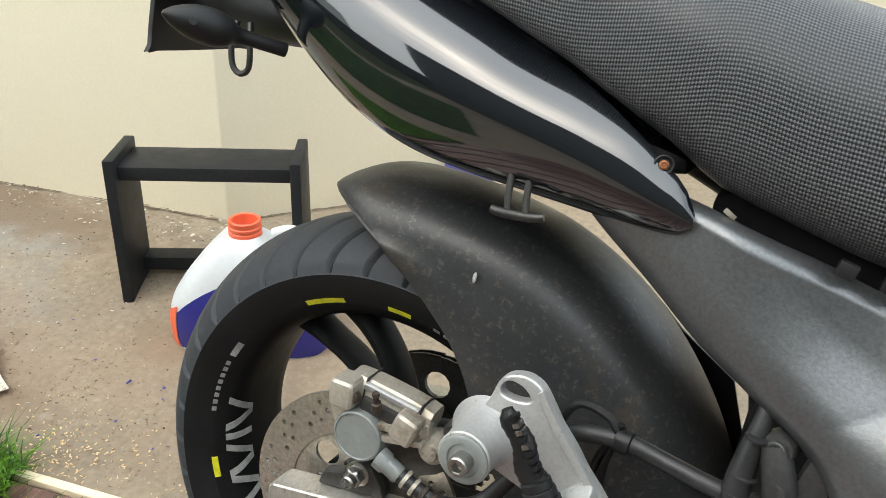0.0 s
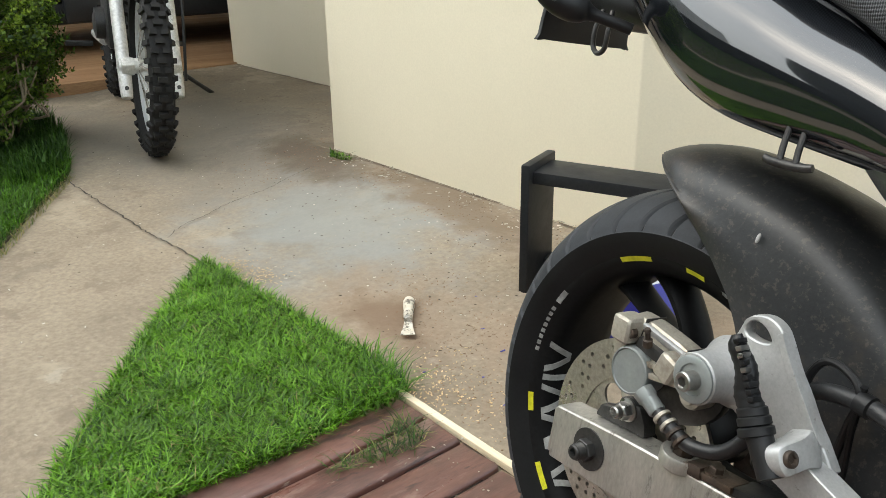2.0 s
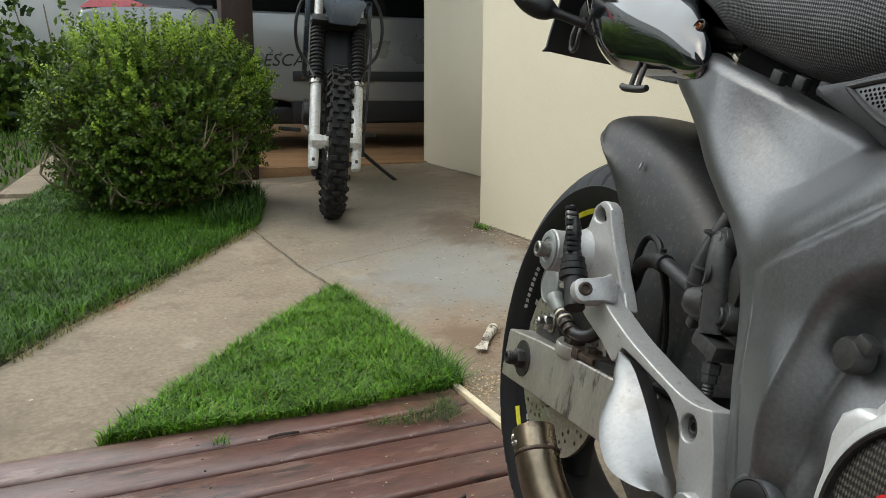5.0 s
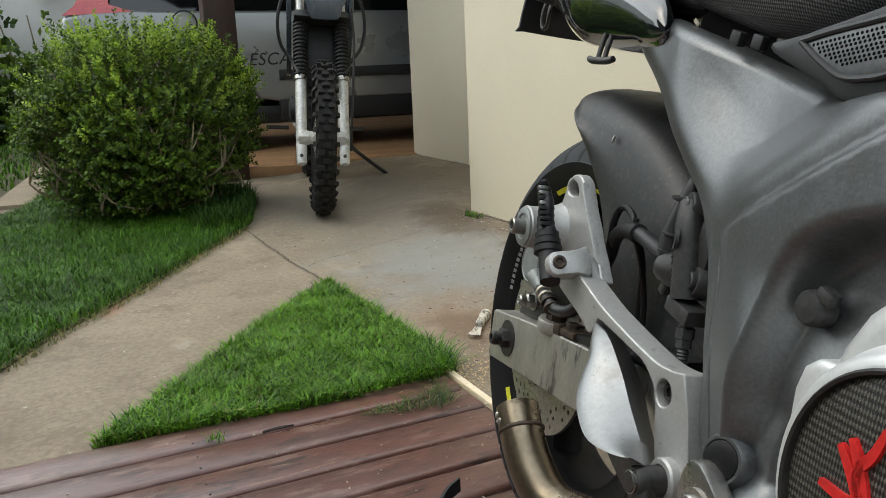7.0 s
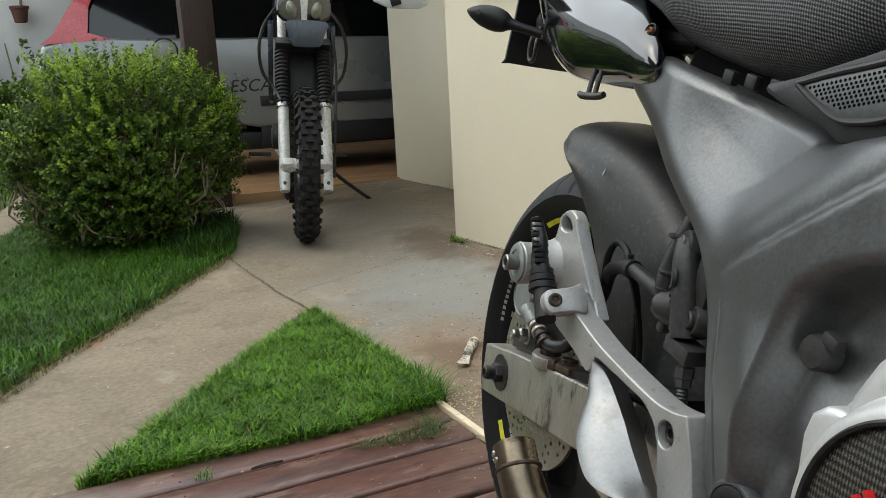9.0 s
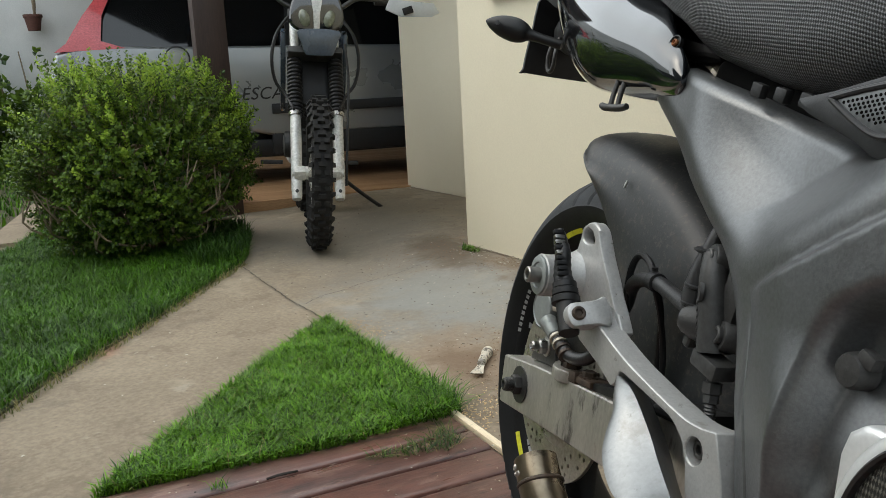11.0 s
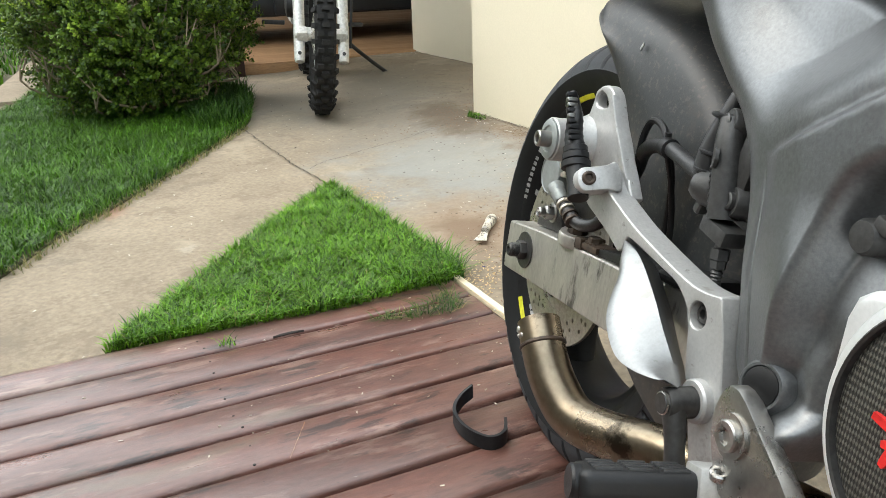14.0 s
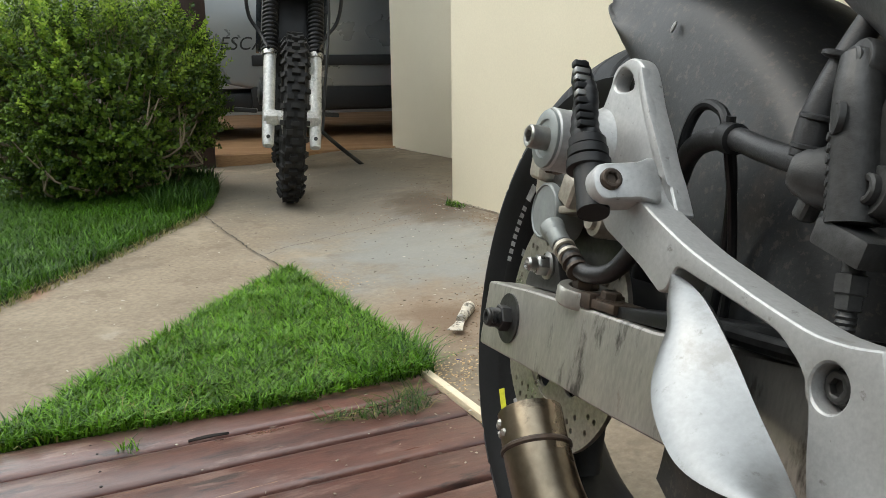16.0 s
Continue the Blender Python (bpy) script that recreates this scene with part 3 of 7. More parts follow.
prism("floor_garage", [(-9.0, -1.6), (-4.42, -0.26), (-4.60, 0.95), (-2.6, 1.35), (-2.6, 3.9), (-9.0, 3.9)], -0.05, 0.052, PLANK_WOOD, "tan timber-look garage floor with a low edge", "floor", 0.006)
prism("path_far", [(-9.0, -1.75), (-3.9, -1.62), (-3.9, -1.42), (-9.0, -1.3)], -0.04, 0.012, CONCRETE, "narrow concrete strip across the lawn", "path", 0.004)

# wooden post at the carport corner
bm = bmesh.new()
add_box(bm, (0.15, 0.19, 2.5), pose(-4.44, -0.315, 1.2, 0, 0, 8), 0.008)
tagged(part("carport_post", bm, POST_WOOD), "dark brown square timber carport post", "post", kind="structure")

# window sill and reveal high in the house wall
wall_dir = Vector((B1[0] - A1[0], B1[1] - A1[1], 0)).normalized()
win = empty("window_1", Matrix.Translation((-1.87, 0.69, 1.035)) @ Matrix.Rotation(math.atan2(wall_dir.y, wall_dir.x), 4, "Z"), "white-framed window with a pale sill", "window", kind="structure")
bm = bmesh.new()
add_box(bm, (0.62, 0.05, 0.03), pose(0.1, -0.015, 0.012), 0.004)
part("window_sill", bm, WHITE_PLASTIC, win)
bm = bmesh.new()
for dx in (-0.2, 0.1, 0.4):
    add_box(bm, (0.04, 0.02, 0.9), pose(dx, -0.008, 0.48), 0.003)
add_box(bm, (0.64, 0.02, 0.04), pose(0.1, -0.008, 0.94), 0.003)
part("window_frame", bm, WHITE_PLASTIC, win)
for dx in (-0.05, 0.25):
    bm = bmesh.new()
    add_box(bm, (0.26, 0.006, 0.88), pose(dx, -0.004, 0.48), 0.001)
    part("pane", bm, DARK_GLASS, win)

# ---- timber deck: boards across, joists and a shadow-dark sheet below ----
BOARD = 0.104
DECK_TURN = 9.2
deck = empty("deck", Matrix.Rotation(radians(DECK_TURN), 4, "Z"), "worn red-brown painted timber deck", "deck", kind="structure")
DECK_X, DECK_END = -0.692, 0.104

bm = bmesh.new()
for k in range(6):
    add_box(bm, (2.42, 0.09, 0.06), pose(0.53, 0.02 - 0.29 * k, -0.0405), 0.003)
# near-black sheet below the boards puts the gaps' shade into its colour
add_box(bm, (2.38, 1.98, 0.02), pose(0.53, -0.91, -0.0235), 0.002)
part("joists_and_gap_shade", bm, SHADOW_WOOD, deck)
rnd = random.Random(4)


def deck_board(x0, width, y0, y1, seed=0):
    """One board with eased edges, a ragged end and slight cupping."""
    cols = [(0.0, -0.006), (0.003, -0.0018), (0.011, 0.0), (width * 0.5, 0.0006), (width - 0.011, 0.0), (width - 0.003, -0.0018), (width, -0.006), (width, -0.026), (0.0, -0.026)]
    r = random.Random(seed)
    end = [r.uniform(-0.004, 0.004) for _ in cols]
    rings = []
    rows = 40
    for i in range(rows + 1):
        t = i / rows
        ring = []
        for (cx, cz), e in zip(cols, end):
            y = y0 + (y1 + e - y0) * t
            dx = 0.0016 * noise.noise((x0 * 9 + (2.0 if cx > 0.5 * width else 0.0), y * 6, 3))
            ring.append((x0 + cx + dx, y, cz + 0.0014 * noise.noise((x0 * 3, y * 2.2, 8))))
        rings.append(ring)
    b = bmesh.new()
    add_loft(b, rings)
    return b


for i in range(23):
    x0 = DECK_X + i * BOARD
    part("board", deck_board(x0, BOARD - rnd.uniform(0.0080, 0.0105), -1.95, DECK_END - rnd.uniform(0.0, 0.008), i), DECK, deck, sharp=50)
for i in range(9):
    for dx in (0.040, 0.084):
        bm = bmesh.new()
        add_turned(bm, [(0.0022, -0.002), (0.0022, 0.0006), (0.0016, 0.0010), (0.0, 0.0009)], pose(DECK_X + i * BOARD + dx + rnd.uniform(-0.006, 0.006), -0.46 + rnd.uniform(-0.006, 0.006), 0.0), 10)
        part("nail", bm, SHADOW_WOOD, deck, "dark rusted nail head")

# shadow-black sliver beside the first joint, painting the darkness of a gap
bm = bmesh.new()
rings = []
for t in range(9):
    u = t / 8
    w = 0.0024 * math.sin(math.pi * min(1.0, 0.08 + 0.92 * u)) ** 0.7
    c = Vector((-0.5905, -0.330 + 0.062 * u, 0.0026 + 0.0015 * math.sin(math.pi * u)))
    rings.append([c + Vector((-w, 0, 0.001)), c + Vector((w, 0, -0.001)), c + Vector((w * 0.8, 0, -0.003)), c + Vector((-w * 0.8, 0, -0.002))])
add_loft(bm, rings)
part("gap_sliver", bm, SHADOW_WOOD, deck, "dark sliver that stands for a shadowed gap in the deck")
# pale scrapes where the paint is rubbed off
for k, (xa, ya, xb, yb, w) in enumerate(((-0.262, -0.365, -0.172, -0.415, 0.0018), (-0.400, -0.24, -0.390, -0.40, 0.0016), (-0.468, -0.36, -0.462, -0.45, 0.0016))):
    verts, faces = [], []
    for i in range(17):
        u = i / 16
        ww = w * max(0.15, abs(noise.noise((k * 7.1, u * 9, 2.0))) * 2.2) * math.sin(math.pi * (0.05 + 0.9 * u)) ** 0.5
        x, y = xa + (xb - xa) * u + 0.003 * noise.noise((u * 4, k, 5)), ya + (yb - ya) * u
        q = Vector((yb - ya, xa - xb)).normalized() * ww
        verts += [(x - q.x, y - q.y, 0.0032), (x + q.x, y + q.y, 0.0032)]
        if i:
            faces.append((2 * i - 2, 2 * i - 1, 2 * i + 1, 2 * i))
    soup("scrape", verts, faces, SCRAPE, deck, "pale rubbed scrape in the paint")

# pale batten along the deck's end
bm = bmesh.new()
add_box(bm, (0.80, 0.016, 0.014), pose(0.395, 0, -0.001), 0.002)
batten = tagged(part("wood_batten", bm, RAW_WOOD), "pale unpainted wooden batten lying along the deck edge", "batten")
batten.matrix_world = pose(-0.70, 0.006, 0.0, 0, 0, 8.9)


# ---- grass ----
def inside(poly, x, y):
    c = False
    for (xa, ya), (xb, yb) in zip(poly, poly[1:] + poly[:1]):
        if (ya > y) != (yb > y) and x < (xb - xa) * (y - ya) / (yb - ya) + xa:
            c = not c
    return c


def turf(name, poly, count, height, material, label, seed, base=0.0, lean=0.6, width=0.0022, clump=1.0):
    """Blades of grass over a plan outline, bent and uneven, in one mesh."""
    r = random.Random(seed)
    x0, x1 = min(p[0] for p in poly), max(p[0] for p in poly)
    y0, y1 = min(p[1] for p in poly), max(p[1] for p in poly)
    verts, faces = [], []
    made = 0
    while made < count:
        x, y = r.uniform(x0, x1), r.uniform(y0, y1)
        if not inside(poly, x, y):
            continue
        made += 1
        tuft = noise.noise((x * 9 * clump, y * 9 * clump, seed))
        h = height * r.uniform(0.5, 1.15) * (1 + 0.22 * tuft)
        a = r.uniform(0, 2 * math.pi)
        l = lean * h * r.uniform(0.2, 1.3)
        dx, dy = math.cos(a) * l, math.sin(a) * l
        wx, wy = -math.sin(a) * width * r.uniform(0.6, 1.2), math.cos(a) * width * r.uniform(0.6, 1.2)
        k = len(verts)
        z = base + ground_height(x, y)
        verts += [(x - wx, y - wy, z), (x + wx, y + wy, z), (x + dx * 0.4 + wx * 0.8, y + dy * 0.4 + wy * 0.8, z + h * 0.62), (x + dx * 0.4 - wx * 0.8, y + dy * 0.4 - wy * 0.8, z + h * 0.62), (x + dx, y + dy, z + h * (0.98 - 0.25 * r.random()))]
        faces += [(k, k + 1, k + 2, k + 3), (k + 3, k + 2, k + 4)]
    return tagged(soup(name, verts, faces, material), label, "grass", kind="stuff")


def sod(name, poly, label, top):
    bm = bmesh.new()
    n = len(poly)
    lo = [bm.verts.new((x, y, -0.06)) for x, y in poly]
    hi = [bm.verts.new((x, y, ground_height(x, y) + top)) for x, y in poly]
    bm.faces.new(hi)
    for i in range(n):
        bm.faces.new((lo[i], lo[(i + 1) % n], hi[(i + 1) % n], hi[i]))
    return tagged(part(name, bm, SOIL), label, "soil", kind="structure")


PATCH = [(-1.60, -0.135), (-1.3, -0.07), (-1.02, -0.015), (-0.79, 0.022), (-0.70, 0.01), (-0.67, -0.10), (-0.625, -0.27), (-0.608, -0.5), (-0.592, -0.735), (-0.72, -0.66), (-0.95, -0.53), (-1.25, -0.36)]
sod("soil_patch", PATCH, "dark soil under a wedge of lawn", 0.006)
turf("grass_patch", PATCH, 44000, 0.037, GRASS, "wedge of short bright green lawn between deck and concrete", 3, 0.002, 1.05, 0.0020, 1.6)
turf("dry_blades", PATCH, 2200, 0.033, DRY_GRASS, "straw-coloured blades in the wedge of lawn", 14, 0.004, 1.3, 0.0013)
turf("corner_blades", [(-0.90, 0.01), (-0.80, 0.035), (-0.70, 0.03), (-0.675, -0.02), (-0.67, -0.14), (-0.74, -0.08)], 520, 0.060, LAWN, "long dark grass blades at the lawn's corner", 15, 0.0, 1.3, 0.0017)
LAWN_POLY = [(-0.75, -1.18), (-1.13, -1.01), (-1.39, -0.92), (-1.63, -0.80), (-1.97, -0.645), (-2.36, -0.485), (-2.70, -0.335), (-2.9, -0.29), (-3.2, -0.27), (-3.9, -0.30), (-4.3, -0.42), (-4.3, -1.42), (-3.8, -1.42), (-3.2, -1.6), (-1.5, -2.2)]
sod("soil_lawn", LAWN_POLY, "dark soil under the lawn", 0.006)
turf("grass_lawn", LAWN_POLY, 90000, 0.046, LAWN, "longer green lawn beside the concrete path", 7, 0.002, 1.2, 0.0019)
FAR_LAWN = [(-9.0, -1.75), (-3.9, -1.65), (-2.5, -2.1), (-2.5, -4.5), (-9.0, -4.5)]
sod("soil_far_lawn", FAR_LAWN, "dark soil under the far lawn", 0.004)
turf("grass_far_lawn", FAR_LAWN, 9000, 0.06, LAWN, "far green lawn", 8, 0.004, 0.7, 0.006)
NEAR_HEDGE = [(-2.70, -0.36), (-3.0, -0.28), (-3.4, -0.24), (-3.75, -0.28), (-3.9, -0.45), (-3.4, -0.52), (-2.95, -0.56), (-2.66, -0.52)]
turf("tall_grass", NEAR_HEDGE, 2300, 0.115, DARK_GRASS, "tall unmown grass round the foot of the bush, darkened for its shade", 9, 0.0, 0.85, 0.0024)
EDGE = [(-1.13, -1.02), (-1.39, -0.93), (-1.63, -0.81), (-1.97, -0.655), (-2.36, -0.495), (-2.72, -0.345), (-2.72, -0.30), (-2.36, -0.45), (-1.97, -0.61), (-1.63, -0.76), (-1.39, -0.88), (-1.13, -0.97)]
turf("dry_fringe", EDGE, 900, 0.024, DRY_GRASS, "dry clippings along the lawn's edge", 10, 0.0, 1.6, 0.0014)
CLUMP = [(-0.630, -0.03), (-0.545, -0.02), (-0.515, -0.06), (-0.520, -0.15), (-0.535, -0.23), (-0.555, -0.22), (-0.560, -0.13), (-0.585, -0.09)]
turf("grass_tuft", CLUMP, 210, 0.020, DARK_GRASS, "torn tuft of grass lying on the deck", 11, 0.012, 2.8, 0.0011)
turf("dry_tuft", CLUMP, 90, 0.012, DRY_GRASS, "dry strands in the torn tuft of grass", 16, 0.012, 3.8, 0.0009)
turf("grass_sprig", [(-0.535, -0.53), (-0.515, -0.50), (-0.53, -0.49), (-0.545, -0.51)], 22, 0.022, GRASS, "thin sprig of grass between deck boards", 12, 0.01, 1.8, 0.0012)
turf("wall_weed", [(-2.28, 0.545), (-2.16, 0.575), (-2.18, 0.60), (-2.30, 0.57)], 90, 0.024, GRASS, "small weed growing at the foot of the wall", 13, 0.0, 1.6, 0.0026)


# ---- litter on the ground ----
def litter(name, count, spots, size, material, label, seed, top=None):
    """Small flat chips scattered round some spots (x, y, spread)."""
    r = random.Random(seed)
    verts, faces = [], []
    for _ in range(count):
        x, y, s = r.choice(spots)
        x, y = r.gauss(x, s), r.gauss(y, s * 0.8)
        z = (ground_height(x, y) + 0.0068) if top is None else top
        a, l, w = r.uniform(0, 6.28), size * r.uniform(0.3, 1.6), size * r.uniform(0.15, 0.7)
        k = len(verts)
        c, s2 = math.cos(a), math.sin(a)
        pts = [(-l, -w * 0.6), (l * 0.7, -w), (l, w * 0.5), (-l * 0.6, w)]
        for h in (0.0, 0.0009):
            for u, v in pts:
                verts.append((x + u * c - v * s2, y + u * s2 + v * c, z + h + r.uniform(0, 0.001)))
        faces += [(k + 4, k + 5, k + 6, k + 7), (k, k + 1, k + 5, k + 4), (k + 1, k + 2, k + 6, k + 5), (k + 2, k + 3, k + 7, k + 6), (k + 3, k, k + 4, k + 7)]
    return tagged(soup(name, verts, faces, material), label, "litter", kind="stuff")


YARD = [(-1.6, 0.25, 0.35), (-1.1, 0.4, 0.3), (-2.0, 0.3, 0.4), (-2.6, 0.1, 0.6), (-0.8, 0.4, 0.25), (-1.2, 0.65, 0.2), (-3.4, 0.5, 0.5)]
litter("paint_chips", 420, YARD, 0.0026, CHIP, "pale paint chips scattered over the concrete", 21)
litter("dark_litter", 420, YARD, 0.0026, DARK_CHIP, "dark crumbs and bits of leaf on the concrete", 22)
litter("path_chips", 36, [(-1.5, -0.5, 0.25), (-1.1, -0.75, 0.2), (-2.2, -0.35, 0.3), (-0.8, -0.95, 0.2)], 0.004, CHIP, "small pale chips on the path", 23)
litter("wood_shavings", 620, [(-0.68, 0.06, 0.05), (-0.72, 0.1, 0.07), (-1.53, -0.06, 0.035), (-1.42, -0.03, 0.04), (-0.55, 0.09, 0.07)], 0.0024, SHAVING, "pale wood shavings beside the deck", 24)
litter("wall_crumbs", 320, [(-2.2, 0.6, 0.06), (-1.9, 0.65, 0.06), (-1.55, 0.72, 0.06), (-1.25, 0.77, 0.06), (-1.0, 0.8, 0.07), (-4.4, 0.93, 0.08)], 0.0055, CHIP, "crumbled plaster along the wall's foot", 25)
litter("soil_crumbs", 1900, [(-1.05, 0.28, 0.10), (-0.85, 0.22, 0.10), (-2.45, 0.55, 0.08), (-2.25, 0.52, 0.08), (-1.9, 0.60, 0.07), (-1.5, 0.62, 0.10), (-1.15, 0.66, 0.10), (-2.9, 0.75, 0.25), (-2.3, 0.35, 0.15), (-0.6, 0.15, 0.08), (-0.75, 0.45, 0.10)], 0.0021, SOIL_CHIP, "reddish brown soil crumbs strewn over the concrete", 29)
litter("blue_chips", 14, [(-0.55, 0.0, 0.05), (-0.45, 0.12, 0.15), (-0.8, 0.35, 0.15)], 0.005, BLUE_CHIP, "blue paint flakes", 26)
litter("deck_chips", 70, [(-0.45, -0.08, 0.08), (-0.3, -0.15, 0.1), (-0.1, -0.3, 0.15), (-0.4, -0.5, 0.25)], 0.0026, CHIP, "paint flecks on the deck boards", 27, 0.0005)

# ---- putty knife ----
knife = empty("putty_knife", pose(-0.957, 0.166, ground_height(-0.957, 0.166) + 0.008, 0, 0, 150.0), "paint-splattered putty knife with a steel blade", "knife")
bm = bmesh.new()
add_tube(bm, [(-0.105, 0, 0.007), (-0.100, 0, 0.007), (-0.080, 0, 0.007), (-0.050, 0, 0.007), (-0.020, 0, 0.007), (0.0, 0, 0.007)], [0.006, 0.0125, 0.0150, 0.0125, 0.0120, 0.0100], 14)
handle = part("handle", bm, SPLATTER, knife, "handle crusted with white paint")
for v in handle.data.vertices:
    v.co.x = -v.co.x
bm = bmesh.new()
add_turned(bm, [(0.0098, -0.004), (0.0104, -0.002), (0.0104, 0.012), (0.0090, 0.014)], toward((0.006, 0, 0.007), (-1, 0, 0)), 16)
part("ferrule", bm, STEEL, knife)
bm = bmesh.new()
add_plate(bm, [(0.002, -0.009), (-0.030, -0.011), (-0.070, -0.017), (-0.072, 0.017), (-0.030, 0.011), (0.002, 0.009)], -0.0008, 0.0008, 0.0003, m=pose(0, 0, 0.003, -90, 0, 0))
part("blade", bm, SPLATTER, knife, "blade crusted with old paint")

# ---- black stool frame by the wall ----
stool = empty("stool_frame", pose(-0.91, 0.445, 0.02, 0, 0, 29.5), "matt black open wooden stool frame", "stool")
for dx in (0.014, 0.378):
    bm = bmesh.new()
    add_box(bm, (0.022, 0.155, 0.333), pose(dx, 0.075, 0.1665), 0.004)
    part("side_panel", bm, MATT_BLACK, stool)
for z, h in ((0.300, 0.029), (0.055, 0.03)):
    bm = bmesh.new()
    add_box(bm, (0.342, 0.12 if z > 0.1 else 0.05, h), pose(0.196, 0.075 if z > 0.1 else 0.12, z), 0.003)
    part("seat_board" if z > 0.1 else "stretcher", bm, MATT_BLACK, stool)


# ---- plastic jug ----
jug = empty("plastic_jug", pose(-0.590, 0.488, 0.024, 0, 0, 22), "open white plastic jug with blue label and orange neck", "jug")


def jug_ring(z, hw, hd, off=0.0):
    return [(off + hw * math.copysign(abs(math.cos(a)) ** 0.55, math.cos(a)), hd * math.copysign(abs(math.sin(a)) ** 0.55, math.sin(a)), z) for a in (2 * math.pi * k / 40 for k in range(40))]


JUG = [(0, 0.140, 0.07, 0), (0.006, 0.152, 0.08, 0), (0.05, 0.156, 0.088, 0), (0.10, 0.150, 0.088, 0), (0.140, 0.130, 0.082, 0), (0.175, 0.102, 0.073, -0.002), (0.205, 0.072, 0.060, -0.006), (0.224, 0.050, 0.048, -0.010), (0.236, 0.036, 0.036, -0.012)]
bm = bmesh.new()
add_loft(bm, [jug_ring(*p) for p in spline(JUG, 5)])
part("body", bm, WHITE_PLASTIC, jug)
def jug_patch(i0, i1, off, z0, top):
    """A label that hugs the jug between two ring stations, with an uneven top edge."""
    rows = []
    for t in range(9):
        row = []
        for i in range(i0, i1 + 1):
            z = z0 + (top(i) - z0) * t / 8
            hw, hd, o = lerp_table(JUG, z)
            row.append(jug_ring(z, hw + off, hd + off, o)[i % 40])
        rows.append(row)
    b = bmesh.new()
    add_loft(b, rows, closed_ring=False)
    return b


bm = jug_patch(25, 44, 0.0012, 0.012, lambda i: 0.092 + 0.088 * math.sin(min(1, (i - 25) / 8) * math.pi / 2))
part("label", bm, BLUE_PLASTIC, jug, "blue label")
bm = jug_patch(21, 25, 0.0022, 0.012, lambda i: 0.075 + 0.008 * (i - 21))
part("stripe", bm, ORANGE, jug, "orange stripe")
bm = bmesh.new()
add_turned(bm, [(0.03, 0.236), (0.034, 0.238), (0.034, 0.246), (0.031, 0.248), (0.034, 0.252), (0.034, 0.256), (0.031, 0.258), (0.033, 0.262), (0.033, 0.268), (0.03, 0.270), (0.026, 0.268), (0.024, 0.238)], Matrix(pose(-0.005, 0, -0.004)) @ Matrix.Diagonal((0.93, 0.93, 1, 1)), 32)
part("neck", bm, ORANGE, jug, "orange threaded neck")
bm = bmesh.new()
add_tube(bm, [(0.05, 0, 0.236), (0.085, 0, 0.245), (0.125, 0, 0.225), (0.145, 0, 0.16)], 0.013, 12)
part("handle", bm, WHITE_PLASTIC, jug)

# ---- small blue and yellow tub by the wall ----
tub = empty("paint_tub", pose(-0.50, 1.30, 0.043), "small blue plastic tub with a yellow band", "tub")
bm = bmesh.new()
add_turned(bm, [(0.06, 0), (0.064, 0.003), (0.068, 0.10), (0.066, 0.104), (0.02, 0.104)], None, 28)
part("body", bm, BLUE_PLASTIC, tub)
bm = bmesh.new()
add_turned(bm, [(0.0672, 0.03), (0.0685, 0.032), (0.0698, 0.06), (0.069, 0.062)], None, 28, close=False)
part("band", bm, YELLOW, tub, "yellow band")

# ---- bent black strap on the deck ----
bm = bmesh.new()
path = spline([(-0.072, -0.110, 0.0125), (-0.038, -0.125, 0.0125), (-0.032, -0.152, 0.0125), (-0.068, -0.176, 0.014), (-0.112, -0.180, 0.018), (-0.132, -0.164, 0.029), (-0.136, -0.142, 0.042)], 8)
rings = []
for i, p in enumerate(path):
    t = Vector(path[min(i + 1, len(path) - 1)]) - Vector(path[max(i - 1, 0)])
    s = Vector((t.y, -t.x, 0)).normalized() * 0.0025
    u = Vector((0, 0, 0.0115))
    v = Vector(p)
    rings.append([v + s + u, v - s + u, v - s - u, v + s - u])
add_loft(bm, rings)
bevel_sharp(bm, 0.001, 1, 50)
tagged(part("metal_strap", bm, MATT_BLACK), "bent black metal strap lying on the deck boards", "strap")


# ---- parked motorcycle, leaning on its stand (x forward, -y its right side, z up) ----
bike = empty("motorcycle", pose(0, 0, 0, -10.04), "black and grey sports motorcycle parked on the deck, tail section bare", "motorcycle")
HUB = Vector((-0.02, 0.0, 0.288))
RIGHT = (0, -1, 0)


def wheel_point(r, a, y):
    return (HUB.x + r * math.cos(a), y, HUB.z + r * math.sin(a))


def tyre_profile():
    half = [(0.216, 0.058), (0.224, 0.066), (0.240, 0.0755), (0.2515, 0.0795), (0.2535, 0.0785), (0.266, 0.0735), (0.279, 0.060), (0.289, 0.041), (0.295, 0.020)]
    return spline([(r, -y) for r, y in half] + [(0.2965, 0.0)] + half[::-1], 7)


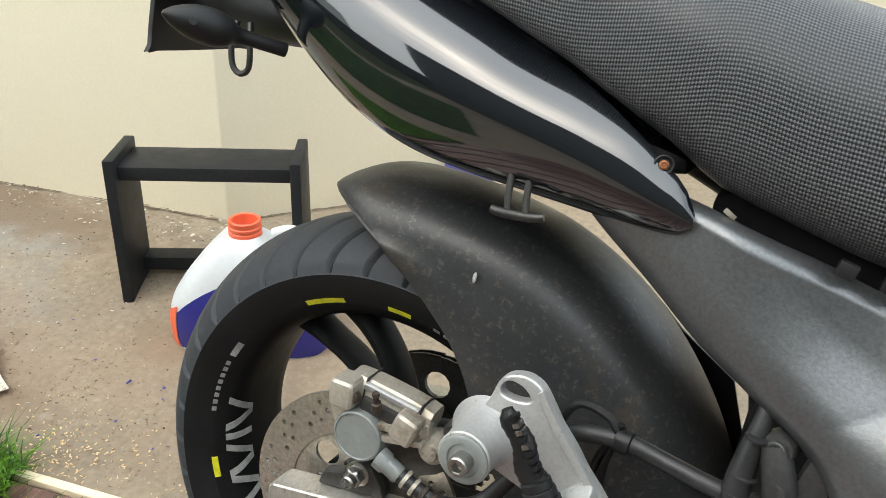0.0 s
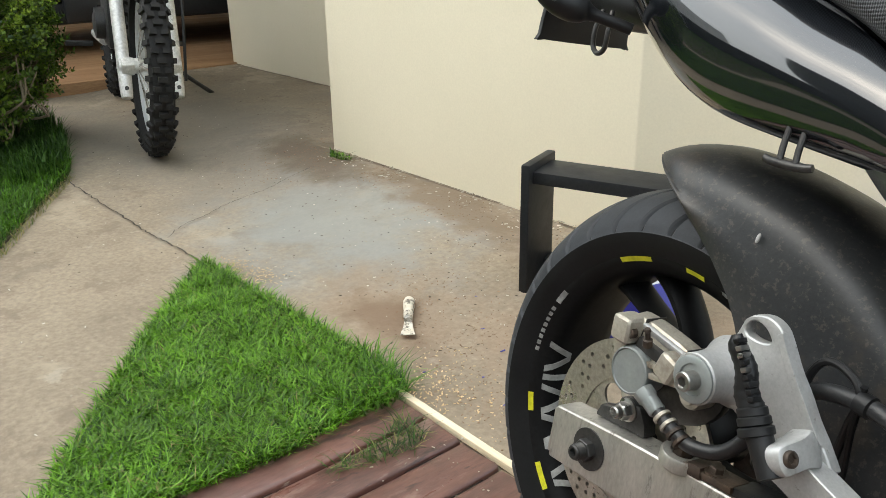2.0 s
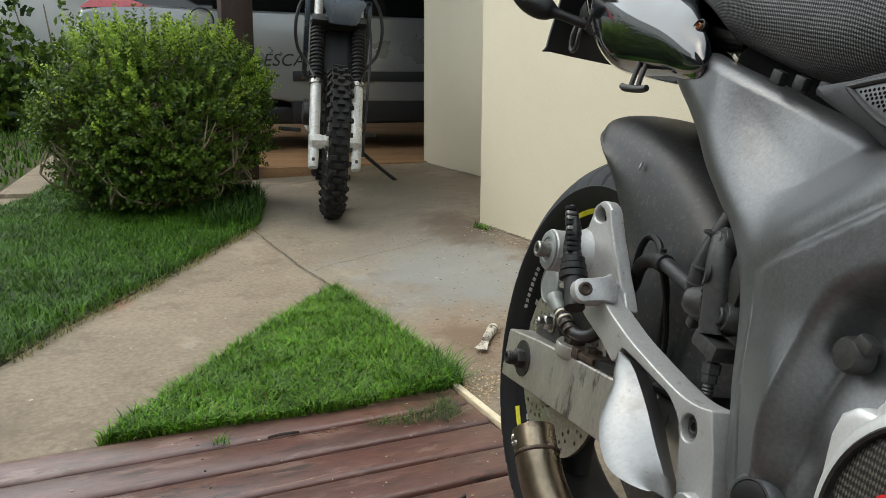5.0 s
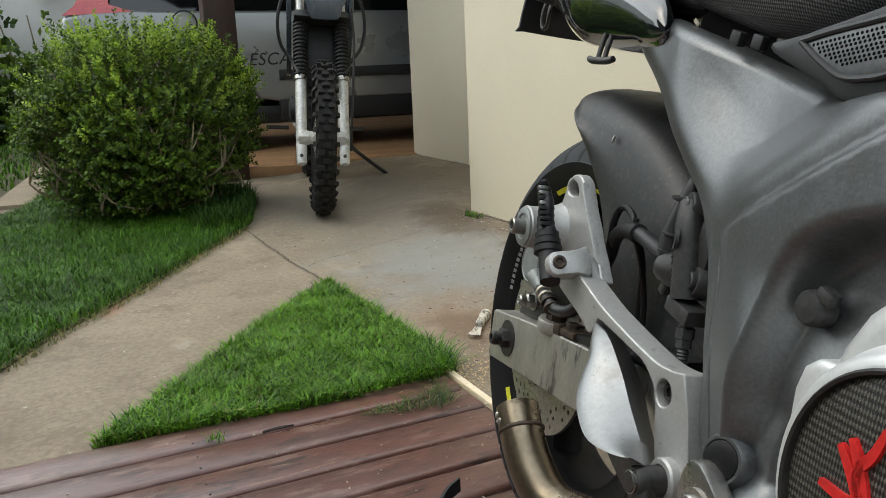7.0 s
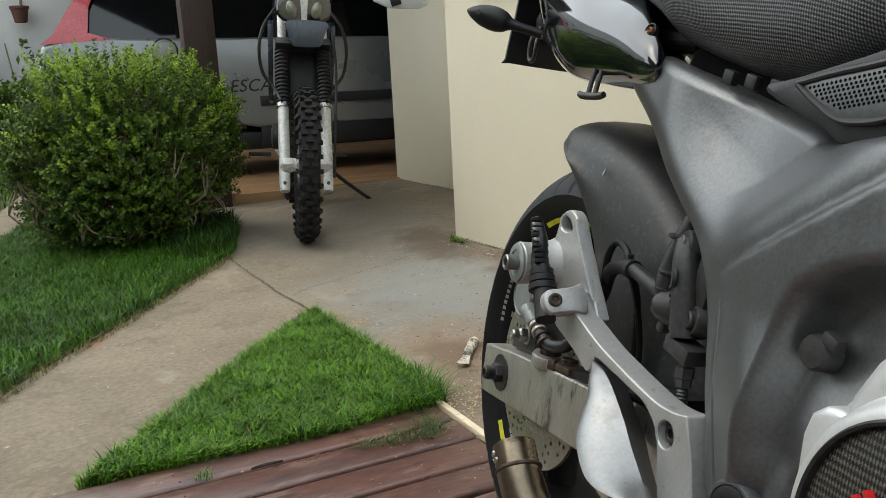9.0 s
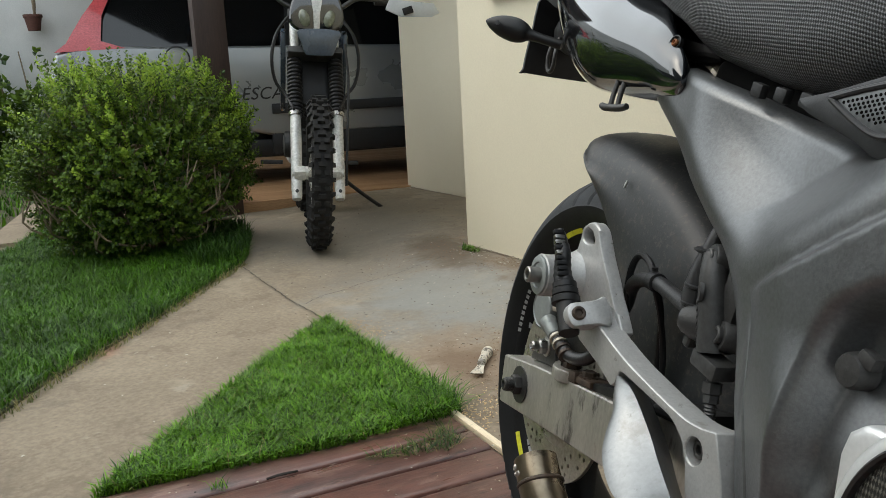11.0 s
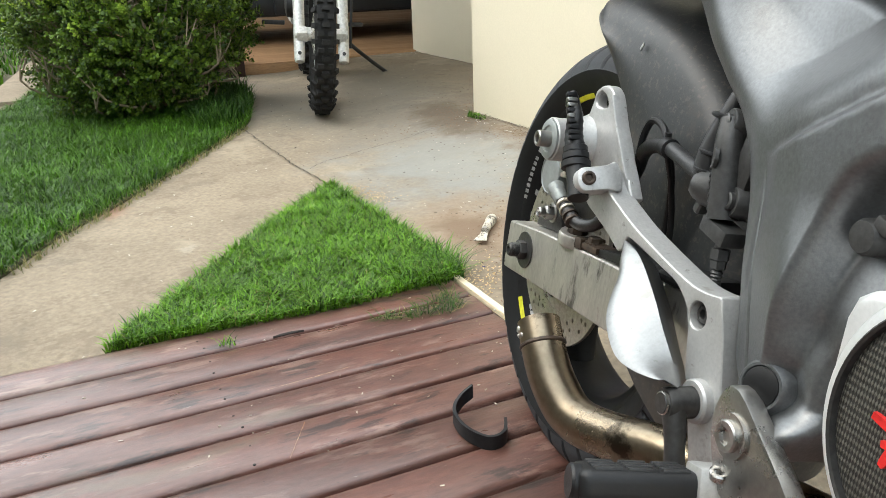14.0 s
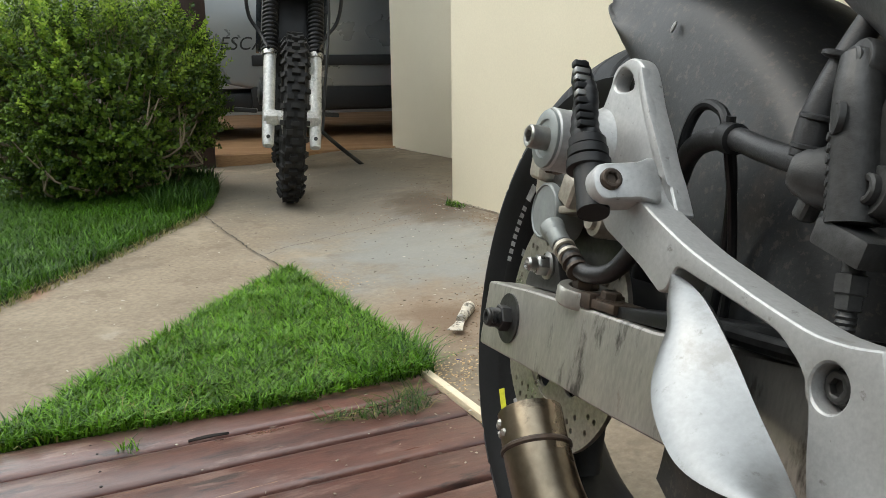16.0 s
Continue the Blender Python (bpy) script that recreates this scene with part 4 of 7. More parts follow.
def build_road_tyre(parent):
    """Sport tyre: smooth sidewalls, and a tread with curved sipes cut into it."""
    prof = tyre_profile()
    per, blocks = 26, 36
    seg, pitch = per * blocks, 2 * math.pi / blocks
    n = len(prof)
    verts = []
    for k in range(seg):
        phase = (k % per) / per * pitch
        groove = max(0.0, 1 - (abs(phase - 0.5 * pitch) * 0.3 / 0.0042) ** 2) ** 0.5
        for r, y in prof:
            w = abs(y) / 0.079
            across = min(max((y + 0.011) / 0.022, 0), 1)
            a = 2 * math.pi * k / seg - 0.26 * max(0.0, 1 - w) ** 1.35 - 0.5 * pitch * across  # the columns follow the curved grooves
            cut = 0.0095 * groove * min(1.0, max(0.0, (w - 0.16) / 0.10)) * min(1.0, max(0.0, (1.0 - w) / 0.03)) if r > 0.2545 else 0.0
            grow = min(max((r - 0.216) / 0.08, 0), 1)  # a soft tyre, sagging a little off the rim's centre
            rr = r - cut + 0.009 * grow + 0.0075 * max(0.0, 1 - w * w) * (1 if r > 0.2545 else 0)
            px, pz = HUB.x + 0.006 * grow + rr * math.cos(a), HUB.z - 0.007 * grow + rr * math.sin(a)
            sink = 0.001 - (0.9847 * pz - 0.1743 * y)
            verts.append((px, y, pz + max(0.0, sink)))
    side, tread, sipes = [], [], []
    for k in range(seg):
        b = ((k + 1) % seg) * n
        deep = abs((k % per + 0.5) / per - 0.5) * pitch * 0.3 < 0.0030
        for i in range(n - 1):
            low, w = min(prof[i][0], prof[i + 1][0]), abs(prof[i][1] + prof[i + 1][1]) / 0.158
            (side if low <= 0.252 else sipes if deep and 0.2 < w < 0.99 else tread).append((k * n + i, k * n + i + 1, b + i + 1, b + i))
    t = soup("tyre", verts, side, SIDEWALL_AND_GROOVE, parent, "black road tyre", True)
    soup("tread", verts, tread, RUBBER, t, "dusty tread with curved grooves", False)
    # groove faces take the darker sidewall colour to paint the shade in them
    soup("groove", verts, sipes, SIDEWALL_AND_GROOVE, t, "tread grooves with their shade painted dark", False)["kind"] = "stuff"
    return t


bm = bmesh.new()
M_HUB = Matrix.Translation(HUB) @ Matrix.Rotation(radians(90), 4, "X")
RIM = [(0.228, -0.060), (0.231, -0.063), (0.229, -0.066), (0.222, -0.066), (0.216, -0.062), (0.207, -0.056), (0.200, -0.046), (0.197, -0.03), (0.196, 0.0), (0.197, 0.03), (0.200, 0.046), (0.207, 0.056), (0.216, 0.062), (0.222, 0.066), (0.229, 0.066), (0.231, 0.063), (0.228, 0.060), (0.21, 0.05), (0.205, 0.0), (0.21, -0.05), (0.228, -0.060)]
add_turned(bm, RIM, M_HUB, 128, close=False)
wheel = part("rear_wheel", bm, RIM_BLACK, bike, "black cast three-spoke wheel")
for k in range(3):
    bm = bmesh.new()
    for branch in (((0.045, 84, 0.020), (0.09, 89, 0.016), (0.13, 96, 0.014), (0.165, 103, 0.015), (0.199, 110, 0.022)), ((0.045, 98, 0.016), (0.09, 108, 0.012), (0.13, 117, 0.009), (0.165, 125, 0.010), (0.199, 131, 0.016))):
        rings = []
        for r, deg, w in spline(branch, 4):
            a0 = radians(deg + 120 * k)
            c, t = Vector((math.cos(a0), 0, math.sin(a0))), Vector((-math.sin(a0), 0, math.cos(a0)))
            rings.append([HUB + c * r + t * (w * math.cos(b)) + Vector((0, 0.026 * math.sin(b), 0)) for b in (2 * math.pi * q / 14 for q in range(14))])
        add_loft(bm, rings)
    part("spoke", bm, RIM_BLACK, wheel)
bm = bmesh.new()
add_turned(bm, [(0.02, -0.085), (0.044, -0.085), (0.05, -0.075), (0.05, -0.04), (0.06, -0.02), (0.06, 0.02), (0.05, 0.05), (0.05, 0.085), (0.02, 0.085)], M_HUB, 48)
part("hub", bm, RIM_BLACK, wheel)
build_road_tyre(wheel)


def rim_mark(a0, a1, material, r0=0.2235, r1=0.2175, y=-0.0672, name="rim_stripe", label=""):
    """A thin tape along the rim's flank."""
    bm = bmesh.new()
    n = max(2, int(abs(a1 - a0) / 2) + 2)
    rings = []
    for i in range(n):
        a = radians(a0 + (a1 - a0) * i / (n - 1))
        rings.append([wheel_point(r0, a, y), wheel_point(r1, a, y + 0.0035), wheel_point(r1 - 0.001, a, y + 0.006), wheel_point(r0 - 0.001, a, y + 0.003)])
    add_loft(bm, rings)
    return part(name, bm, material, wheel, label)


rim_mark(103, 116, YELLOW, label="yellow tape")
rim_mark(82, 89, YELLOW, label="yellow tape")
rim_mark(191, 198, YELLOW, label="yellow tape")
rim_mark(217, 227, YELLOW, label="yellow tape")
rim_mark(146, 152, WHITE_PRINT, name="rim_print", label="pale grey print")
for k in range(8):
    rim_mark(154.5 + 2.6 * k, 156.1 + 2.6 * k, WHITE_PRINT, 0.2228, 0.2185, name="rim_print", label="pale grey print")
for k in range(5):
    rim_mark(60 + 3.2 * k, 62 + 3.2 * k, WHITE_PRINT, 0.2228, 0.2182, name="rim_print", label="pale grey print")
rim_mark(66, 68.5, WHITE_PRINT, 0.2228, 0.2182, name="rim_print", label="pale grey print")
# large pale strokes printed inside the rim's barrel
for k, (a, w, skew) in enumerate(((172, 2.6, 5), (178, 2.6, -5), (184, 2.4, 0), (190, 2.4, 4), (196, 2.6, -4), (202, 2.6, 4), (208, 2.4, -4), (214, 2.6, 5), (221, 2.6, -4), (228, 2.6, 4))):
    bm = bmesh.new()
    rings = []
    for i in range(5):
        y = -0.057 + 0.034 * i / 4
        c = a + skew * (i / 4 - 0.5)
        r = lerp_table([(-0.062, 0.216), (-0.056, 0.207), (-0.046, 0.200), (-0.03, 0.197), (0.0, 0.196)], y) - 0.0012
        rings.append([wheel_point(r, radians(c - w / 2), y), wheel_point(r, radians(c + w / 2), y), wheel_point(r - 0.0008, radians(c + w / 2), y), wheel_point(r - 0.0008, radians(c - w / 2), y)])
    add_loft(bm, rings)
    part("barrel_print", bm, WHITE_PRINT, wheel, "worn white print")
# raised grey strokes on the tyre's sidewall
for k in range(8):
    a = 188 + 3.4 * k
    bm = bmesh.new()
    rings = []
    for i in range(4):
        r = 0.240 + 0.018 * i / 3
        y = -0.0731 - 0.003 * (i / 3)
        rings.append([wheel_point(r, radians(a - 0.55), y), wheel_point(r, radians(a + 0.55), y), wheel_point(r, radians(a + 0.55), y + 0.002), wheel_point(r, radians(a - 0.55), y + 0.002)])
    add_loft(bm, rings)
    part("sidewall_print", bm, GREY_PRINT, wheel, "grey raised print")

# sprocket and chain on the far side
bm = bmesh.new()
outl = []
for k in range(90):
    a = 2 * math.pi * k / 90
    r = 0.098 if k % 2 else 0.091
    outl.append((HUB.x + r * math.cos(a), HUB.z + r * math.sin(a)))
add_plate(bm, outl, 0.098, 0.104, 0.0, [circle(HUB.x + 0.062 * math.cos(a), HUB.z + 0.062 * math.sin(a), 0.018, 12) for a in (radians(30 + 60 * k) for k in range(6))])
part("sprocket", bm, DARK_METAL, wheel)


def build_chain():
    bm = bmesh.new()
    runs = [((-0.02, 0.384), (0.50, 0.375)), ((0.0, 0.195), (0.50, 0.30))]
    for (xa, za), (xb, zb) in runs:
        n = int(math.hypot(xb - xa, zb - za) / 0.0159)
        ang = math.degrees(math.atan2(zb - za, xb - xa))
        for i in range(n):
            x, z = xa + (xb - xa) * (i + 0.5) / n, za + (zb - za) * (i + 0.5) / n
            off = 0.006 if i % 2 else 0.0045
            for s in (-1, 1):
                add_box(bm, (0.0205, 0.002, 0.013), pose(x, 0.101 + s * off, z, 0, -ang, 0), 0)
            add_box(bm, (0.007, 0.012, 0.009), pose(x, 0.101, z, 0, -ang, 0), 0)
    for i in range(20):
        a = radians(90 + 180 * (i + 0.5) / 20)
        p = (HUB.x + 0.097 * math.cos(a), HUB.z + 0.097 * math.sin(a))
        for s in (-1, 1):
            add_box(bm, (0.0205, 0.002, 0.013), pose(p[0], 0.101 + s * 0.0055, p[1], 0, -math.degrees(a) - 90, 0), 0)
    return part("chain", bm, DARK_METAL, bike, "dark oily drive chain")


build_chain()
bm = bmesh.new()
add_plate(bm, [(0.17, 0.52), (0.189, 0.534), (0.211, 0.551), (0.236, 0.531), (0.260, 0.510), (0.322, 0.470), (0.344, 0.409), (0.34, 0.36), (0.25, 0.36), (0.20, 0.45)], 0.096, 0.101, 0.0015, [circle(0.2075, 0.531, 0.0080, 20)])
part("chain_guard", bm, PLASTIC, bike, "black plastic chain guard")

# brake disc with drilled holes
bm = bmesh.new()
holes = []
for k in range(36):
    for j, r in enumerate((0.096, 0.106, 0.116)):
        if (k + j) % 3 != 2:
            a = 2 * math.pi * (k + 0.33 * j) / 36
            holes.append(circle(HUB.x + r * math.cos(a), HUB.z + r * math.sin(a), 0.0031, 7))
add_plate(bm, circle(HUB.x, HUB.z, 0.127, 96), -0.094, -0.089, 0.0, [circle(HUB.x, HUB.z, 0.080, 64), *holes])
disc = part("brake_disc", bm, DISC_STEEL, wheel, "drilled steel brake disc")
bm = bmesh.new()
add_plate(bm, circle(HUB.x, HUB.z, 0.081, 64), -0.0925, -0.0885, 0.0008, [circle(HUB.x + 0.060 * math.cos(a), HUB.z + 0.060 * math.sin(a), 0.015, 18) for a in (radians(10 + 60 * k) for k in range(6))] + [circle(HUB.x, HUB.z, 0.03, 24)])
part("disc_carrier", bm, DISC_STEEL, disc)
for k in range(6):
    a = radians(40 + 60 * k)
    bolt(disc, (HUB.x + 0.045 * math.cos(a), -0.0925, HUB.z + 0.045 * math.sin(a)), RIGHT, 0.006, 0.006, DARK_METAL)

# swingarm: right arm, left arm and the bridge ahead of the tyre
ARM = [(-0.091, 0.3135), (-0.090, 0.2445), (0.0, 0.2545), (0.10, 0.265), (0.18, 0.2725), (0.25, 0.281), (0.40, 0.30), (0.54, 0.315), (0.56, 0.36), (0.54, 0.40), (0.40, 0.383), (0.33, 0.371), (0.22, 0.352), (0.11, 0.3405), (0.01, 0.3285)]
bm = bmesh.new()
add_plate(bm, ARM, -0.150, -0.112, 0.0045, seg=3)
arm = part("swingarm", bm, ALU_DIRTY, bike, "oil-stained aluminium box-section swingarm")
bm = bmesh.new()
add_plate(bm, ARM, 0.112, 0.150, 0.004)
part("left_arm", bm, ALU_DIRTY, arm)
bm = bmesh.new()
add_box(bm, (0.09, 0.24, 0.075), pose(0.385, 0, 0.345, 0, -8, 0), 0.012)
part("bridge", bm, ALU_DIRTY, arm)
bm = bmesh.new()  # plugged end of the box section
add_box(bm, (0.006, 0.034, 0.060), pose(-0.092, -0.131, 0.279), 0.003)
part("end_plug", bm, ALU_DIRTY, arm)
bolt(arm, (-0.0245, -0.150, 0.2905), RIGHT, 0.0135, 0.012, DARK_METAL, "axle_nut", washer=0.0250, socket=False)
bm = bmesh.new()
prof = [(0.0095, 0)]
for k in range(8):
    prof += [(0.0098, 0.010 + 0.0014 * k), (0.0088, 0.0107 + 0.0014 * k)]
add_turned(bm, prof + [(0.0088, 0.0225), (0.0075, 0.0240), (0.005, 0.0240), (0.0045, 0.018, 6)], toward((-0.0245, -0.151, 0.2905), RIGHT), 24)
part("axle_end", bm, DARK_METAL, arm, "threaded dark axle end")
# clamp block with a rusty bolt on top of the arm, and the stay behind it
bm = bmesh.new()
add_turned(bm, [(0.0215, 0), (0.0230, 0.002), (0.0230, 0.0130), (0.0215, 0.0160), (0.0135, 0.0165), (0.013, 0.012), (0.002, 0.012)], toward((0.092, -0.138, 0.3375), (0.08, -0.05, 1)), 36)
part("clamp_ring", bm, ALU_DIRTY, arm, "stained clamp ring")
bolt(arm, (0.093, -0.138, 0.350), (0.08, -0.05, 1), 0.0115, 0.016, RUSTY, socket=False)
bm = bmesh.new()
add_box(bm, (0.052, 0.030, 0.008), pose(0.137, -0.134, 0.3485, 0, -6, 0), 0.002)
add_box(bm, (0.018, 0.034, 0.014), pose(0.118, -0.134, 0.3475, 0, -6, 0), 0.003)
part("hose_bracket", bm, RUSTY, arm, "rusty hose bracket")
bolt(arm, (0.134, -0.136, 0.352), (0, 0, 1), 0.0085, 0.008, RUSTY, washer=0.012, socket=False)
bm = bmesh.new()
add_plate(bm, [(0.160, 0.345), (0.24, 0.357), (0.38, 0.382), (0.38, 0.397), (0.24, 0.371), (0.160, 0.354)], -0.145, -0.112, 0.002)
part("guide_strip", bm, PLASTIC, arm, "black guide strip")
bm = bmesh.new()
add_tube(bm, [(0.30, -0.150, 0.3745), (0.34, -0.151, 0.379), (0.39, -0.152, 0.386)], 0.006, 10)
part("guide_rod", bm, DARK_METAL, arm, "worn dark rod along the arm")

# rear brake caliper: two end blocks on a long body, a bright bridge, piston cap, bleed nipple and hose
CAL = Matrix(pose(0.029, -0.128, 0.4405, 0, 9, 0))
cal = bmesh.new()
rows = []
for i in range(9):
    u = -0.046 + 0.094 * i / 8
    h = 1 - 0.18 * (abs(i - 4) / 4) ** 3
    half = [(-0.012, -0.014), (-0.014, -0.004), (-0.0135, 0.012 * h), (-0.009, 0.0175 * h), (0.006, 0.0195 * h), (0.013, 0.0170 * h), (0.0165, 0.010 * h), (0.0165, -0.012)]
    rows.append([CAL @ Vector((u, 0.006 + y, z)) for y, z in half])
add_loft(cal, rows)
caliper = part("brake_caliper", cal, CALIPER, bike, "dirty cast brake caliper", 40)
for u, w, dz, turn in ((-0.042, 0.027, 0.0, -8), (0.030, 0.026, -0.004, 10)):
    bm = bmesh.new()
    add_box(bm, (w, 0.032, 0.030), CAL @ pose(u, -0.012, dz, 0, turn, 0), 0.007, 3)
    part("end_block", bm, CALIPER, caliper)
bm = bmesh.new()
add_box(bm, (0.062, 0.006, 0.009), CAL @ pose(0.004, -0.0075, 0.0112, 20, 0, 0), 0.0022, 2)
part("bridge", bm, ALU, caliper, "worn bright bridge")
bm = bmesh.new()
add_box(bm, (0.054, 0.014, 0.014), CAL @ pose(0.002, -0.008, -0.006), 0.004, 2)
part("inner_bridge", bm, DARK_METAL, caliper)
for u in (-0.026, 0.036):
    bm = bmesh.new()
    add_box(bm, (0.0016, 0.030, 0.0325), CAL @ pose(u, 0.0065, 0.0035), 0.0006)
    part("seam", bm, DARK_METAL, caliper)
bm = bmesh.new()
add_turned(bm, [(0.0275, 0), (0.0275, 0.026), (0.0265, 0.030), (0.0245, 0.031), (0.0238, 0.0295), (0.002, 0.0300)], toward((0.0065, -0.118, 0.4050), RIGHT), 48)
part("piston_cap", bm, ZINC, caliper, "round grey piston cap")
bm = bmesh.new()
add_plate(bm, [(-0.030, 0.448), (-0.016, 0.446), (-0.006, 0.432), (-0.010, 0.420), (-0.022, 0.408), (-0.028, 0.422)], -0.145, -0.128, 0.004)
part("ear", bm, CALIPER, caliper)
for zz, lean in ((0.0, 0), (-0.013, 3)):
    bm = bmesh.new()
    add_box(bm, (0.052, 0.014, 0.007), pose(0.050, -0.139, 0.427 + zz, 0, -14 + lean, 0), 0.002)
    part("rib", bm, CALIPER, caliper)
bm = bmesh.new()
add_plate(bm, [(0.020, 0.432), (0.058, 0.440), (0.078, 0.436), (0.080, 0.420), (0.050, 0.412), (0.030, 0.404)], -0.138, -0.124, 0.003)
part("web", bm, CALIPER, caliper)
bm = bmesh.new()
add_turned(bm, [(0.015, 0), (0.015, 0.020), (0.0135, 0.024), (0.009, 0.025), (0.008, 0.029), (0.0, 0.030)], toward((0.082, -0.112, 0.410), RIGHT), 28)
part("slide_pin", bm, CALIPER, caliper)
bm = bmesh.new()
add_turned(bm, [(0.013, 0), (0.013, 0.016), (0.010, 0.020), (0.0, 0.021)], toward((0.100, -0.108, 0.430), RIGHT), 24)
part("slide_boot", bm, DARK_METAL, caliper)
bm = bmesh.new()
add_plate(bm, spline([(-0.045, 0.43), (-0.01, 0.44), (0.05, 0.425), (0.10, 0.43), (0.105, 0.40), (0.08, 0.37), (0.03, 0.355), (-0.02, 0.37)], 3, closed=True), -0.112, -0.098, 0.003)
part("carrier", bm, DARK_METAL, caliper)
bm = bmesh.new()
add_turned(bm, [(0.0055, 0), (0.0055, 0.008, 6), (0.003, 0.009), (0.003, 0.018), (0.004, 0.019), (0.003, 0.022)], toward((0.026, -0.149, 0.443), (0.05, -0.35, 1)), 18)
part("bleed_nipple", bm, RUSTY, caliper)
bolt(caliper, (-0.002, -0.143, 0.446), RIGHT, 0.0065, 0.008, RUSTY)
bolt(caliper, (0.050, -0.143, 0.430), RIGHT, 0.0055, 0.005, RUSTY)
bm = bmesh.new()
add_turned(bm, [(0.0135, 0), (0.0135, 0.003), (0.0105, 0.004, 6), (0.0105, 0.013, 6), (0.008, 0.015), (0.007, 0.015), (0.007, 0.022), (0.0055, 0.024), (0.004, 0.019)], toward((0.003, -0.130, 0.3525), RIGHT), 24)
part("adjuster_bolt", bm, STEEL, arm, "steel chain adjuster bolt")
bm = bmesh.new()
add_plate(bm, [(-0.045, 0.322), (-0.040, 0.338), (-0.015, 0.346), (-0.012, 0.362), (0.018, 0.364), (0.030, 0.346), (0.034, 0.332)], -0.131, -0.112, 0.004)
part("adjuster_block", bm, DARK_METAL, arm)
bm = bmesh.new()
add_turned(bm, [(0.0115, 0), (0.0115, 0.010, 6), (0.0095, 0.012), (0.0095, 0.026), (0.0085, 0.028)], toward((0.034, -0.150, 0.394), (0.90, 0, -0.42)), 24)
part("banjo", bm, ZINC, caliper, "zinc hose union")
bm = bmesh.new()
add_tube(bm, [(0.055, -0.150, 0.385), (0.085, -0.15, 0.373), (0.11, -0.146, 0.368), (0.14, -0.14, 0.380), (0.168, -0.135, 0.42), (0.190, -0.135, 0.4543), (0.2045, -0.14, 0.4758), (0.2273, -0.145, 0.4885), (0.2621, -0.147, 0.4930), (0.2947, -0.150, 0.4886), (0.3261, -0.155, 0.4853), (0.352, -0.160, 0.4840)], 0.0078, 14)
part("brake_hose", bm, SMOOTH_VINYL, bike, "black rubber brake hose")
for k in range(4):
    bm = bmesh.new()
    p = Vector((0.066 + 0.010 * k, -0.1500, 0.3805 - 0.0042 * k))
    add_turned(bm, [(0.0078, -0.0026), (0.0100, -0.0018), (0.0100, 0.0018), (0.0078, 0.0026)], toward(p, (0.90, 0, -0.40)), 16)
    part("hose_crimp", bm, CALIPER if k < 2 else RUSTY, caliper)
bm = bmesh.new()
add_turned(bm, [(0.0078, -0.007), (0.0102, -0.006), (0.0102, 0.006), (0.0078, 0.007)], toward((0.259, -0.147, 0.493), (1, -0.1, -0.05)), 18)
part("hose_clip", bm, PLASTIC, bike)
bm = bmesh.new()
add_tube(bm, [(0.196, -0.137, 0.452), (0.2015, -0.143, 0.467), (0.2042, -0.144, 0.4933), (0.2122, -0.144, 0.5095), (0.225, -0.144, 0.5139), (0.2437, -0.146, 0.5088), (0.2530, -0.147, 0.4983), (0.250, -0.140, 0.488), (0.236, -0.120, 0.455), (0.228, -0.110, 0.41), (0.226, -0.108, 0.36)], 0.0038, 10)
part("breather_cable", bm, PLASTIC, bike, "thin black looped cable")
bm = bmesh.new()
add_tube(bm, [(0.254, -0.147, 0.507), (0.252, -0.143, 0.488), (0.243, -0.125, 0.455), (0.240, -0.112, 0.41), (0.240, -0.108, 0.36)], 0.0034, 8)
part("breather_cable", bm, PLASTIC, bike)

# hugger mudguard
def build_hugger():
    rows = []
    n_side = 15
    for i in range(65):
        deg = 103.5 - 121.5 * (i / 64) ** 1.25
        a = radians(deg)
        tip = math.sqrt(max(0.0, 1 - (1 - min(1.0, (103.5 - deg) / 7.0)) ** 2))
        r_top = lerp_table([(-20, 0.40), (10, 0.39), (30, 0.380), (50, 0.373), (65, 0.3665), (75, 0.3605), (85, 0.3590), (95, 0.3590), (103.5, 0.3570)], deg) - 0.010 * (1 - tip)
        half = 0.094 * (0.50 + 0.50 * math.sin(min(1.0, (103.5 - deg) / 14) * math.pi / 2) ** 0.8)
        edge = min(r_top - 0.004, lerp_table([(-20, 0.215), (20, 0.185), (47, 0.180), (55, 0.203), (62, 0.221), (69, 0.238), (77, 0.257), (87, 0.285), (94, 0.312), (98, 0.325), (101, 0.335), (102.7, 0.342), (103.5, 0.348)], deg))
        crown = min(0.055, (r_top - edge) * 0.85)
        ring = []
        for s in (-1, 1):
            side = []
            for j in range(n_side):
                t = j / (n_side - 1)
                if t < 0.45:
                    u = t / 0.45
                    y, r = s * half * (1.0 + 0.05 * math.sin(u * 3.1)), edge + (r_top - crown - edge) * u
                else:
                    u = (t - 0.45) / 0.55 * math.pi / 2
                    y, r = s * half * math.cos(u) ** 0.8, r_top - crown + crown * math.sin(u) ** 0.9
                side.append((r, y))
            ring.append(side)
        line = ring[0] + ring[1][::-1][1:]
        rows.append([wheel_point(r, a, y) for r, y in line])
    bm = bmesh.new()
    add_loft(bm, rows, closed_ring=False)
    bmesh.ops.recalc_face_normals(bm, faces=bm.faces)
    bmesh.ops.solidify(bm, geom=list(bm.faces), thickness=0.0035)
    return part("mudguard", bm, DUSTY_PLASTIC, bike, "dusty black plastic hugger mudguard", 50)


hugger = build_hugger()
bm = bmesh.new()
add_turned(bm, [(0.0035, -0.001), (0.004, 0.0008), (0.002, 0.0016)], toward((0.088, -0.0985, 0.580), (0, -0.9, 0.3)) @ Matrix.Diagonal((0.5, 1.35, 1, 1)), 10)
